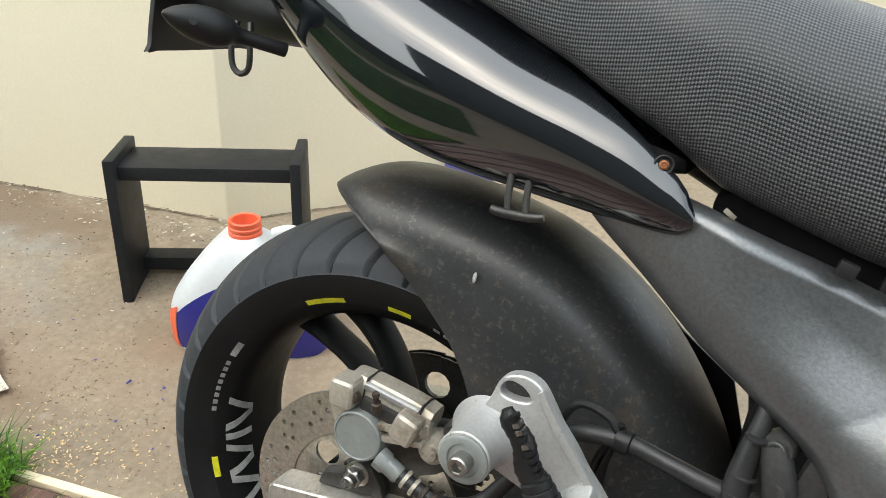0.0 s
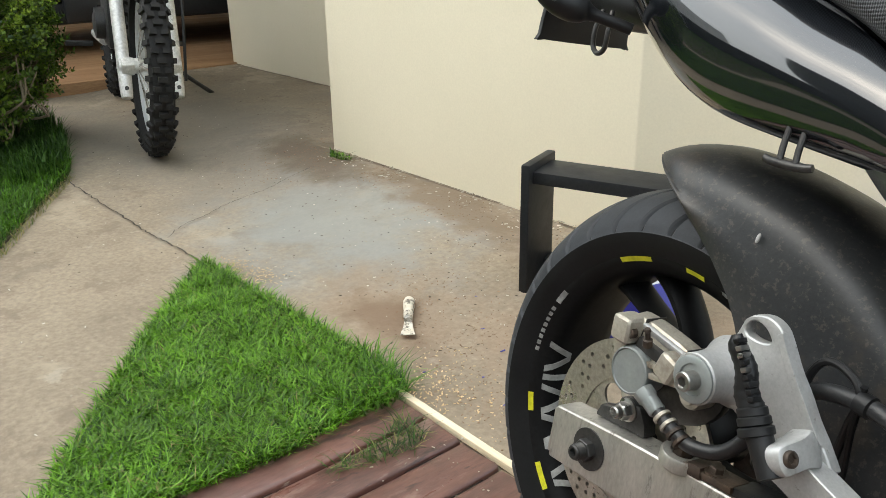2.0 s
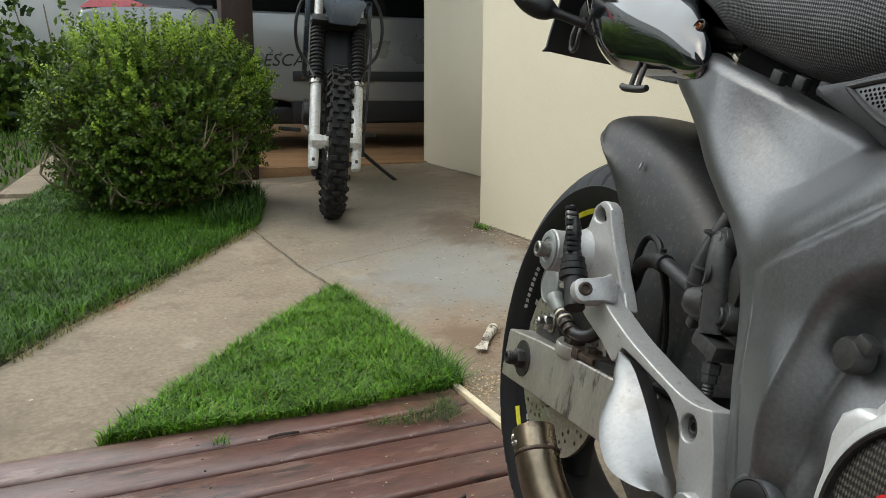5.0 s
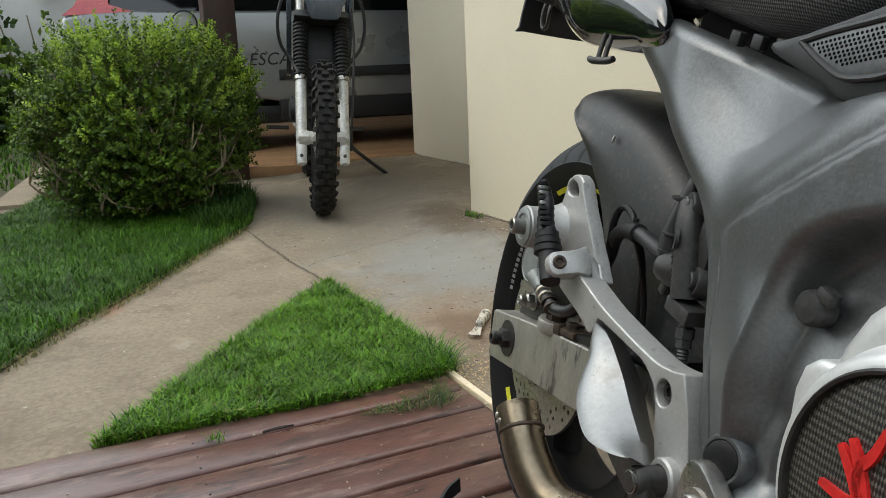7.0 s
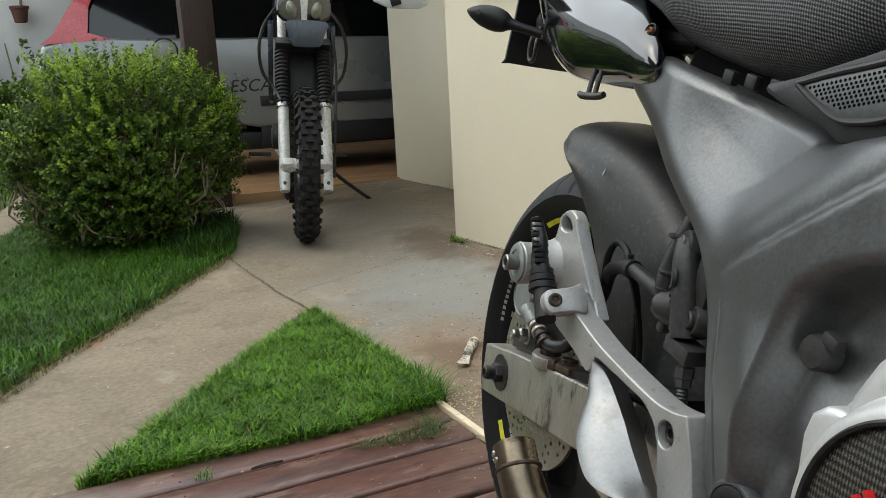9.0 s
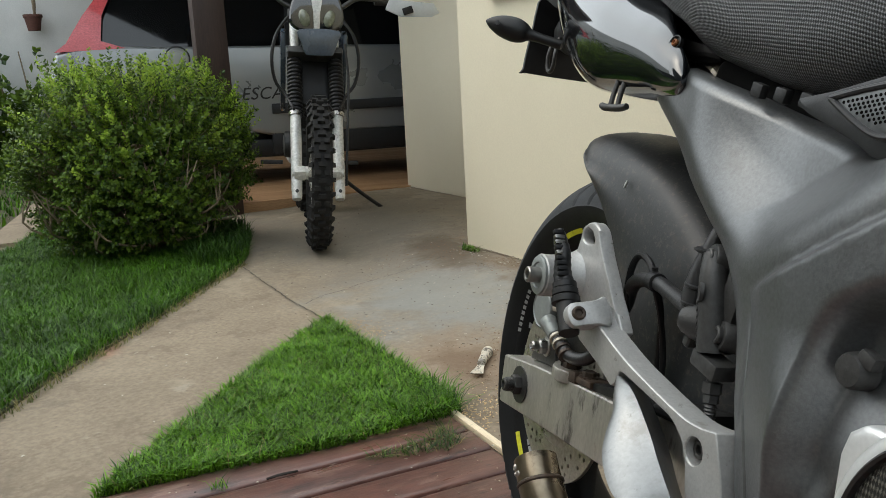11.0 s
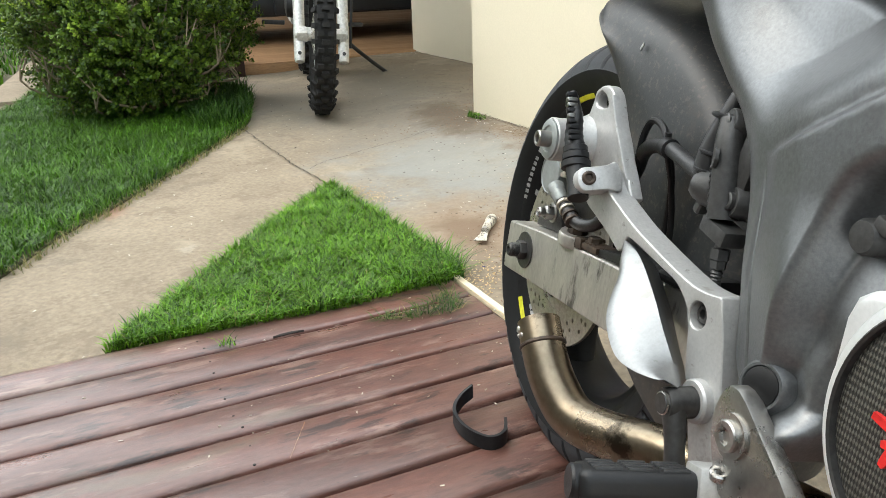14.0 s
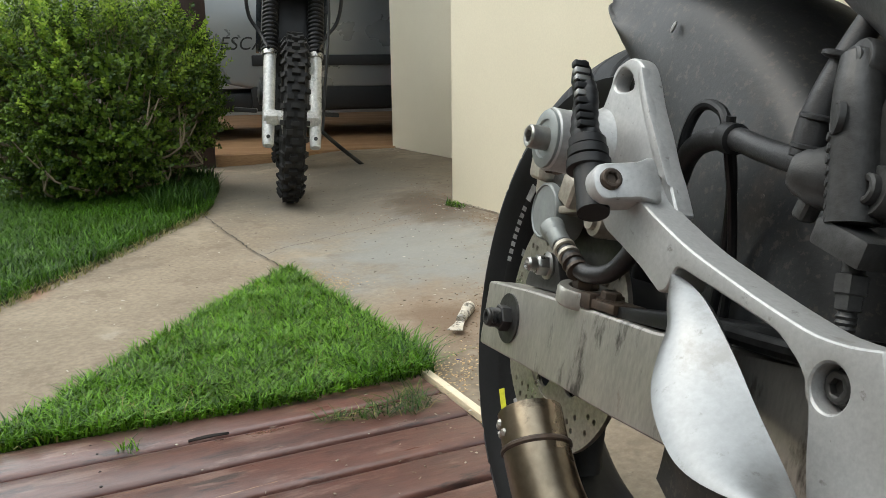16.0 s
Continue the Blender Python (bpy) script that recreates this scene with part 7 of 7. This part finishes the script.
# broad-leaved creeper against the far wall
creeper = empty("creeper", pose(-8.6, -2.5, 0), "dark green climbing plant against the white wall", "plant")
r = random.Random(41)
sp = []
for k in range(900):
    y = r.uniform(-1.3, 0.75)
    z = abs(r.gauss(0, 0.5)) * (1.1 if y < 0.3 else 0.8)
    sp.append((Vector((r.uniform(-0.25, 0.25), y, min(z, 1.35))), Vector((r.uniform(0.1, 1), r.uniform(-0.7, 0.7), r.uniform(-0.3, 0.6))).normalized(), 0.12))
leaf_cloud("leaves", sp, 7, 0.085, LEAF, creeper, 42)
bm = bmesh.new()
for k in range(7):
    y = -0.9 + 0.22 * k
    add_tube(bm, [(0, y, 0), (-0.1, y + 0.05, 0.6), (-0.2, y + 0.1 * math.sin(k), 1.3)], [0.018, 0.012, 0.006], 6)
part("stem", bm, BARK, creeper)

# hanging pots on the far wall
for k, (y, z) in enumerate(((-1.93, 1.62), (-2.55, 1.75))):
    pot = empty("wall_pot", pose(-8.85, y, z), "small dark terracotta pot hung on the white wall", "pot", "pots on the wall")
    bm = bmesh.new()
    add_turned(bm, [(0.055, -0.11), (0.06, -0.112), (0.085, 0.02), (0.095, 0.022), (0.095, 0.05), (0.085, 0.05), (0.078, 0.03), (0.01, 0.028)], None, 24)
    part("body", bm, TERRACOTTA, pot)
    bm = bmesh.new()
    add_tube(bm, [(-0.095, 0, 0.03), (-0.12, 0, 0.08), (-0.145, 0, 0.12)], 0.006, 8)
    part("hook", bm, DARK_METAL, pot)
    bm = bmesh.new()
    add_tube(bm, [(0.0, 0.02, 0.03), (0.02, 0.03, 0.2), (-0.02, 0.02, 0.42), (-0.06, 0.04, 0.7)], [0.012, 0.02, 0.014, 0.006], 8)
    part("stalk", bm, BARK, pot)


# ---- dirt bike facing the yard ----
trail = empty("dirt_bike", pose(-2.86, 0.03, 0.002, -4.5, 0, -5.5), "dark off-road motorcycle with silver fork legs on its side stand", "motorcycle")


def knobby_wheel(parent, cx, cz, radius, width, name, rim_r):
    c = Vector((cx, 0, cz))
    m = Matrix.Translation(c) @ Matrix.Rotation(radians(90), 4, "X")
    bm = bmesh.new()
    add_turned(bm, [(rim_r + 0.004, -0.018), (rim_r + 0.006, -0.022), (rim_r - 0.002, -0.022), (rim_r - 0.016, -0.012), (rim_r - 0.016, 0.012), (rim_r - 0.002, 0.022), (rim_r + 0.006, 0.022), (rim_r + 0.004, 0.018)], m, 64, close=False)
    wheel = part(name, bm, WHITE_PLASTIC, parent, "spoked wheel with a pale rim")
    bm = bmesh.new()
    h = width / 2
    add_turned(bm, [(rim_r + 0.002, -0.02), (rim_r + 0.02, -h * 0.86), (radius - 0.035, -h * 0.92), (radius - 0.018, -h * 0.7), (radius - 0.012, 0), (radius - 0.018, h * 0.7), (radius - 0.035, h * 0.92), (rim_r + 0.02, h * 0.86), (rim_r + 0.002, 0.02)], m, 72, close=False)
    n = 32
    for k in range(n):
        for j, (y, rr, wy) in enumerate(((-0.86, 0.026, 0.2), (-0.44, 0.008, 0.25), (0.0, 0.004, 0.32), (0.44, 0.008, 0.25), (0.86, 0.026, 0.2))):
            a = 2 * math.pi * (k + (0.5 if j % 2 else 0)) / n
            r0 = radius - rr - 0.004
            b = Matrix.Translation(c) @ Matrix.Rotation(-a, 4, "Y") @ Matrix.Translation((r0, y * h, 0)) @ Matrix.Rotation(radians(-38 * (y if abs(y) > 0.6 else y * 0.5)), 4, "Z")
            add_box(bm, (0.028, wy * width, 0.019), b, 0)
    part("tyre", bm, KNOB_RUBBER, wheel, "black knobby tyre", 30)
    bm = bmesh.new()
    add_turned(bm, [(0.012, -0.07), (0.03, -0.065), (0.03, -0.04), (0.022, -0.03), (0.022, 0.03), (0.03, 0.04), (0.03, 0.065), (0.012, 0.07)], m, 24)
    part("hub", bm, FORK_SILVER, wheel)
    bm = bmesh.new()
    for k in range(32):
        a = 2 * math.pi * k / 32
        y = 0.045 if k % 2 else -0.045
        a2 = a + (0.35 if k % 4 < 2 else -0.35)
        p = c + Vector((0.03 * math.cos(a2), y, 0.03 * math.sin(a2)))
        q = c + Vector(((rim_r - 0.015) * math.cos(a), 0, (rim_r - 0.015) * math.sin(a)))
        add_tube(bm, [p, q], 0.0016, 5)
    part("spokes", bm, STEEL, wheel)
    return wheel


knobby_wheel(trail, 0.0, 0.352, 0.352, 0.098, "front_wheel", 0.268)
knobby_wheel(trail, -1.36, 0.33, 0.33, 0.115, "rear_wheel", 0.235)
RAKE = Vector((-0.47, 0, 0.88))
for s in (-1, 1):
    foot = Vector((0.05, s * 0.098, 0.235))
    leg = bmesh.new()
    add_tube(leg, [foot, foot + RAKE * 0.05, foot + RAKE * 0.30, foot + RAKE * 0.44], [0.021, 0.025, 0.026, 0.026], 20, 3)
    fork = part("fork_leg", leg, FORK_SILVER, trail, "silver fork leg with a black rubber gaiter")
    bm = bmesh.new()
    prof = []
    for k in range(15):
        prof += [(0.029, 0.020 * k), (0.036, 0.020 * k + 0.006), (0.036, 0.020 * k + 0.012), (0.029, 0.020 * k + 0.018)]
    add_turned(bm, prof, toward(foot + RAKE * 0.44, RAKE), 22)
    part("gaiter", bm, PLASTIC, fork, "ribbed black gaiter")
    bm = bmesh.new()
    add_turned(bm, [(0.030, -0.012), (0.033, -0.01), (0.033, 0.01), (0.030, 0.012)], toward(foot + RAKE * 0.43, RAKE), 22)
    part("clamp_ring", bm, STEEL, fork)
    bm = bmesh.new()
    add_box(bm, (0.06, 0.05, 0.05), pose(0.01, s * 0.085, 0.352, 0, 25, 0), 0.01)
    add_turned(bm, [(0.018, -0.01), (0.018, 0.012), (0.01, 0.014)], toward((0.01, s * 0.105, 0.352), (0, s, 0)), 16)
    part("axle_lug", bm, FORK_SILVER, fork)
    bolt(fork, (0.058, s * 0.098, 0.275), (1, 0, 0.4), 0.008, 0.006, DARK_METAL)
    bm = bmesh.new()
    add_tube(bm, [foot + RAKE * 0.74, foot + RAKE * 0.98], 0.021, 16)
    part("upper_tube", bm, FORK_SILVER, fork)
for z, x in ((0.90, -0.27), (1.08, -0.37)):
    bm = bmesh.new()
    add_box(bm, (0.09, 0.26, 0.035), pose(x, 0, z, 0, -28, 0), 0.01)
    part("fork_clamp", bm, DARK_METAL, trail)
# low bluish front guard, headlamp mask with two lamps
bm = bmesh.new()
rows = []
for i in range(15):
    t = i / 14
    x = -0.11 - 0.43 * t
    z = 0.945 + 0.035 * math.sin(t * 2.2)
    w = 0.075 * (0.72 + 0.28 * math.sin(min(1, t * 2.5) * math.pi / 2))
    rows.append([(x - 0.02 * abs(u) ** 2, w * u, z - 0.035 * abs(u) ** 2.2) for u in (-1, -0.75, -0.5, -0.25, 0, 0.25, 0.5, 0.75, 1)])
add_loft(bm, rows, closed_ring=False)
bmesh.ops.solidify(bm, geom=list(bm.faces), thickness=0.006)
part("front_mudguard", bm, BLUE_DARK, trail, "dark blue-grey high front mudguard")
bm = bmesh.new()
add_plate(bm, spline([(-0.062, 0.885), (-0.078, 0.93), (-0.085, 0.985), (0.085, 0.985), (0.078, 0.93), (0.062, 0.885), (0.04, 0.877), (-0.04, 0.877)], 4, closed=True), -0.10, -0.088, 0.004, m=Matrix.Rotation(radians(90), 4, "Z") @ pose(0, 0, 0))
part("guard_front", bm, BLUE_DARK, trail, "shiny dark blue guard")
mask = bmesh.new()
add_plate(mask, spline([(-0.05, 0.985), (-0.115, 1.02), (-0.125, 1.08), (-0.10, 1.16), (-0.06, 1.22), (0.06, 1.22), (0.10, 1.16), (0.125, 1.08), (0.115, 1.02), (0.05, 0.985)], 4, closed=True), 0.12, 0.19, 0.02, seg=3, m=Matrix.Rotation(radians(90), 4, "Z"))
mask = part("headlamp_mask", mask, GLOSS_BLACK, trail, "dark headlamp mask with two round lamps")
for s in (-1, 1):
    bm = bmesh.new()
    add_turned(bm, [(0.040, 0), (0.040, 0.012), (0.036, 0.016), (0.027, 0.022), (0.0, 0.026)], toward((-0.122, s * 0.056, 1.052), (1, s * 0.12, 0.05)) @ Matrix.Rotation(radians(-18 * s), 4, "Z") @ Matrix.Diagonal((0.62, 1.0, 1, 1)), 28)
    part("lamp", bm, LENS, mask, "round yellowish lamp")
bm = bmesh.new()
add_plate(bm, [(-0.012, 0.97), (-0.016, 1.08), (-0.03, 1.16), (0.03, 1.16), (0.016, 1.08), (0.012, 0.97)], 0.112, 0.124, 0.003, m=Matrix.Rotation(radians(90), 4, "Z"))
part("nose_strip", bm, FORK_SILVER, mask)
# handlebar with a pale hand guard
bm = bmesh.new()
add_tube(bm, [(-0.42, -0.40, 1.17), (-0.38, -0.22, 1.18), (-0.36, -0.1, 1.12), (-0.36, 0.1, 1.12), (-0.38, 0.22, 1.18), (-0.42, 0.40, 1.17)], 0.012, 12)
bar = part("handlebar", bm, DARK_METAL, trail, "black handlebar")
for s in (-1, 1):
    bm = bmesh.new()
    add_tube(bm, [(-0.41, s * 0.30, 1.172), (-0.42, s * 0.42, 1.168)], 0.017, 14)
    part("grip", bm, PLASTIC, bar)
    bm = bmesh.new()
    add_plate(bm, [(s * 0.34, 1.125), (s * 0.36, 1.175), (s * 0.58, 1.165), (s * 0.61, 1.12), (s * 0.57, 1.10), (s * 0.42, 1.095)], 0.29, 0.31, 0.005, m=Matrix.Rotation(radians(90), 4, "Z"))
    for v in bm.verts:
        v.co.z += 0.10 if s < 0 else 0.0
    guard = part("hand_guard", bm, WHITE_PLASTIC, bar, "pale plastic hand guard")
    bm = bmesh.new()
    add_box(bm, (0.012, 0.05, 0.035), pose(-0.283, s * 0.45, 1.125 + (0.10 if s < 0 else 0), 20, 0, 0), 0.004)
    part("guard_mount", bm, PLASTIC, guard)
# hoses and side shrouds
for s in (-1, 1):
    bm = bmesh.new()
    add_tube(bm, [(-0.30, s * 0.12, 1.08), (-0.24, s * 0.18, 0.99), (-0.22, s * 0.205, 0.88), (-0.22, s * 0.19, 0.77), (-0.20, s * 0.14, 0.70), (-0.12, s * 0.105, 0.64)], 0.008, 8)
    part("hose", bm, PLASTIC, trail)
    bm = bmesh.new()
    add_plate(bm, spline([(-0.35, 1.0), (-0.42, 0.78), (-0.62, 0.62), (-0.80, 0.72), (-0.82, 0.95), (-0.6, 1.02)], 4, closed=True), s * 0.15 - 0.012, s * 0.15 + 0.012, 0.006)
    part("shroud", bm, BLUE_DARK, trail)
bm = bmesh.new()
add_tube(bm, [(0.06, 0.125, 0.30), (0.03, 0.13, 0.45), (-0.05, 0.14, 0.62), (-0.16, 0.15, 0.80), (-0.25, 0.14, 0.95)], 0.006, 8)
part("brake_hose", bm, PLASTIC, trail)
bm = bmesh.new()
add_tube(bm, [(-0.33, 0, 0.95), (-0.50, 0, 0.62), (-0.62, 0, 0.36), (-0.95, 0, 0.32), (-1.05, 0, 0.55), (-0.9, 0, 0.85), (-0.45, 0, 0.98)], 0.024, 12)
part("frame", bm, DARK_METAL, trail)
bm = bmesh.new()
add_box(bm, (0.30, 0.20, 0.26), pose(-0.78, 0, 0.46), 0.03)
add_box(bm, (0.20, 0.16, 0.24), pose(-0.70, 0, 0.66, 0, 14, 0), 0.02)
add_turned(bm, [(0.075, 0), (0.07, 0.05), (0.03, 0.06)], toward((-0.76, -0.09, 0.44), (0, -1, 0)), 24)
part("engine", bm, GREY_METAL, trail, "grey engine block")
bm = bmesh.new()
add_box(bm, (0.10, 0.17, 0.34), pose(-0.36, 0, 0.80, 0, -22, 0), 0.02)
part("radiator", bm, PLASTIC, trail, "black radiator behind the fork")
bm = bmesh.new()
add_plate(bm, spline([(-0.45, 0.98), (-0.62, 1.03), (-0.85, 0.98), (-1.35, 0.96), (-1.75, 0.98), (-1.70, 0.93), (-1.25, 0.89), (-0.85, 0.90), (-0.60, 0.88)], 4, closed=True), -0.11, 0.11, 0.03, seg=3)
part("seat", bm, PLASTIC, trail, "long black seat")
bm = bmesh.new()
add_tube(bm, [(-0.95, -0.09, 0.34), (-1.36, -0.10, 0.33)], 0.026, 10)
add_tube(bm, [(-0.95, 0.09, 0.34), (-1.36, 0.10, 0.33)], 0.026, 10)
part("swingarm", bm, FORK_SILVER, trail)
for s in (-1, 1):
    bm = bmesh.new()
    add_box(bm, (0.04, 0.12, 0.022), pose(-0.86, s * 0.21, 0.335, 0, 0, s * 6), 0.004)
    part("footpeg", bm, GREY_METAL, trail)
bm = bmesh.new()
add_tube(bm, [(-0.80, 0.10, 0.33), (-0.90, 0.24, 0.20), (-1.00, 0.47, 0.033)], 0.011, 10)
add_box(bm, (0.05, 0.06, 0.012), pose(-1.005, 0.475, 0.034), 0.003)
part("side_stand", bm, DARK_METAL, trail, "rusty side stand")

# ---- silver hatchback under the carport ----
car = empty("car", Matrix.Translation((-5.45, 0, 0.052)) @ Matrix.Rotation(radians(90), 4, "Z"), "silver hatchback with dark side mouldings under the carport", "car")


def arch(cy, cz, r, a0, a1, n=14):
    return [(cy + r * math.cos(radians(a0 + (a1 - a0) * k / (n - 1))), cz + r * math.sin(radians(a0 + (a1 - a0) * k / (n - 1)))) for k in range(n)]


SIDE = [(-1.36, 0.40), (-0.80, 0.36)] + arch(-0.40, 0.31, 0.37, 172, 14) + [(0.10, 0.37), (2.15, 0.36)] + arch(2.55, 0.31, 0.37, 172, 8) + [(3.25, 0.38), (3.35, 0.62), (3.2, 0.80), (2.3, 0.98), (0.6, 1.02), (-0.6, 1.045), (-1.10, 1.07), (-1.33, 1.02), (-1.40, 0.72)]
bm = bmesh.new()
add_plate(bm, SIDE, 0.0, 1.62, 0.035, seg=3)
body = part("body", bm, SILVER_CAR, car, "silver painted body")
bm = bmesh.new()
lo = [(-1.24, 0.03, 1.04), (2.2, 0.03, 1.0), (2.2, 1.59, 1.0), (-1.24, 1.59, 1.04)]
hi = [(-0.92, 0.20, 1.46), (1.3, 0.20, 1.46), (1.3, 1.42, 1.46), (-0.92, 1.42, 1.46)]
add_loft(bm, [lo, hi])
bevel_sharp(bm, 0.02, 2)
part("window", bm, DARK_GLASS, car, "dark tinted windows")
bm = bmesh.new()
add_loft(bm, [[(-0.97, 0.17, 1.44), (1.33, 0.17, 1.44), (1.33, 1.45, 1.44), (-0.97, 1.45, 1.44)], [(-0.85, 0.26, 1.52), (1.2, 0.26, 1.52), (1.2, 1.36, 1.52), (-0.85, 1.36, 1.52)]])
bevel_sharp(bm, 0.02, 2)
part("roof", bm, SILVER_CAR, car)
for y0, y1, w in ((0.30, 0.34, 0.075),):
    bm = bmesh.new()
    add_loft(bm, [[(y0 - w / 2, 0.018, 1.03), (y0 + w / 2, 0.018, 1.03), (y0 + w / 2, 0.06, 1.03), (y0 - w / 2, 0.06, 1.03)], [(y1 - w / 2, 0.19, 1.47), (y1 + w / 2, 0.19, 1.47), (y1 + w / 2, 0.23, 1.47), (y1 - w / 2, 0.23, 1.47)]])
    part("window_pillar", bm, DARK_TRIM if w < 0.1 else SILVER_CAR, car)
bm = bmesh.new()
add_loft(bm, [[(-1.33, 0.0, 1.03), (-0.86, -0.003, 1.045), (-0.88, 0.05, 1.045), (-1.30, 0.10, 1.03)], [(-1.25, 0.015, 1.09), (-1.02, 0.012, 1.10), (-1.03, 0.06, 1.10), (-1.22, 0.12, 1.09)], [(-1.13, 0.09, 1.28), (-1.0, 0.085, 1.28), (-1.0, 0.14, 1.28), (-1.1, 0.18, 1.28)], [(-1.0, 0.165, 1.45), (-0.92, 0.16, 1.45), (-0.92, 0.22, 1.45), (-0.97, 0.25, 1.45)]])
part("tail_lamp", bm, RED_LENS, car, "tall red tail lamp")
bm = bmesh.new()
add_box(bm, (3.0, 0.03, 0.075), pose(1.62, -0.008, 0.565), 0.008)
part("side_moulding", bm, DARK_TRIM, car, "black side moulding")
bm = bmesh.new()
add_box(bm, (2.1, 0.10, 0.17), pose(1.16, 0.055, 0.30), 0.02)
part("sill", bm, DARK_TRIM, car, "black sill")
bm = bmesh.new()
add_turned(bm, [(0.080, 0), (0.080, 0.008), (0.074, 0.011), (0.070, 0.006), (0.058, 0.006), (0.054, 0.011), (0.0, 0.012)], toward((-0.52, -0.001, 0.955), (0, -1, 0)), 40)
flap = part("fuel_flap", bm, SILVER_CAR, car, "round fuel flap")
bm = bmesh.new()
add_turned(bm, [(0.092, 0), (0.092, 0.003), (0.070, 0.003), (0.070, 0)], toward((-0.52, -0.0005, 0.955), (0, -1, 0)), 40, close=False)
part("flap_gap", bm, DARK_TRIM, flap)
bm = bmesh.new()
add_box(bm, (0.5, 0.12, 0.30), pose(-1.22, 0.03, 0.50), 0.04, 3)
part("rear_bumper", bm, DARK_TRIM, car)
letters = bpy.data.curves.new("side_decal", "FONT")
letters.body, letters.size, letters.extrude, letters.shear, letters.space_character = "ESCA", 0.128, 0.002, 0.25, 1.05
letters.materials.append(DARK_TRIM)
decal = new("side_decal", letters)
decal.parent = car
decal.matrix_local = pose(-0.100, -0.004, 0.640, 90, 0, 0)
decal["label"] = "thin dark lettering on the door"
bm = bmesh.new()
add_box(bm, (0.012, 0.004, 0.080), pose(0.262, -0.004, 0.684, 0, 6, 0), 0.001)
part("decal_stroke", bm, DARK_TRIM, car)
for cy in (-0.40, 2.55):
    bm = bmesh.new()
    m = Matrix.Translation((cy, 0.12, 0.29)) @ Matrix.Rotation(radians(90), 4, "X")
    add_turned(bm, [(0.18, -0.08), (0.20, -0.09), (0.26, -0.095), (0.285, -0.08), (0.29, 0), (0.285, 0.08), (0.26, 0.095), (0.20, 0.09), (0.18, 0.08)], m, 48)
    wh = part("wheel", bm, RUBBER, car, "dark car wheel")
    bm = bmesh.new()
    add_turned(bm, [(0.19, 0.09), (0.185, 0.095), (0.17, 0.07), (0.05, 0.06), (0.04, 0.08), (0.0, 0.085)], m, 40)
    part("rim", bm, GREY_METAL, wh)
bm = bmesh.new()
add_box(bm, (3.6, 1.4, 0.14), pose(0.9, 0.8, 0.27), 0.03)
part("underbody", bm, DARK_TRIM, car)
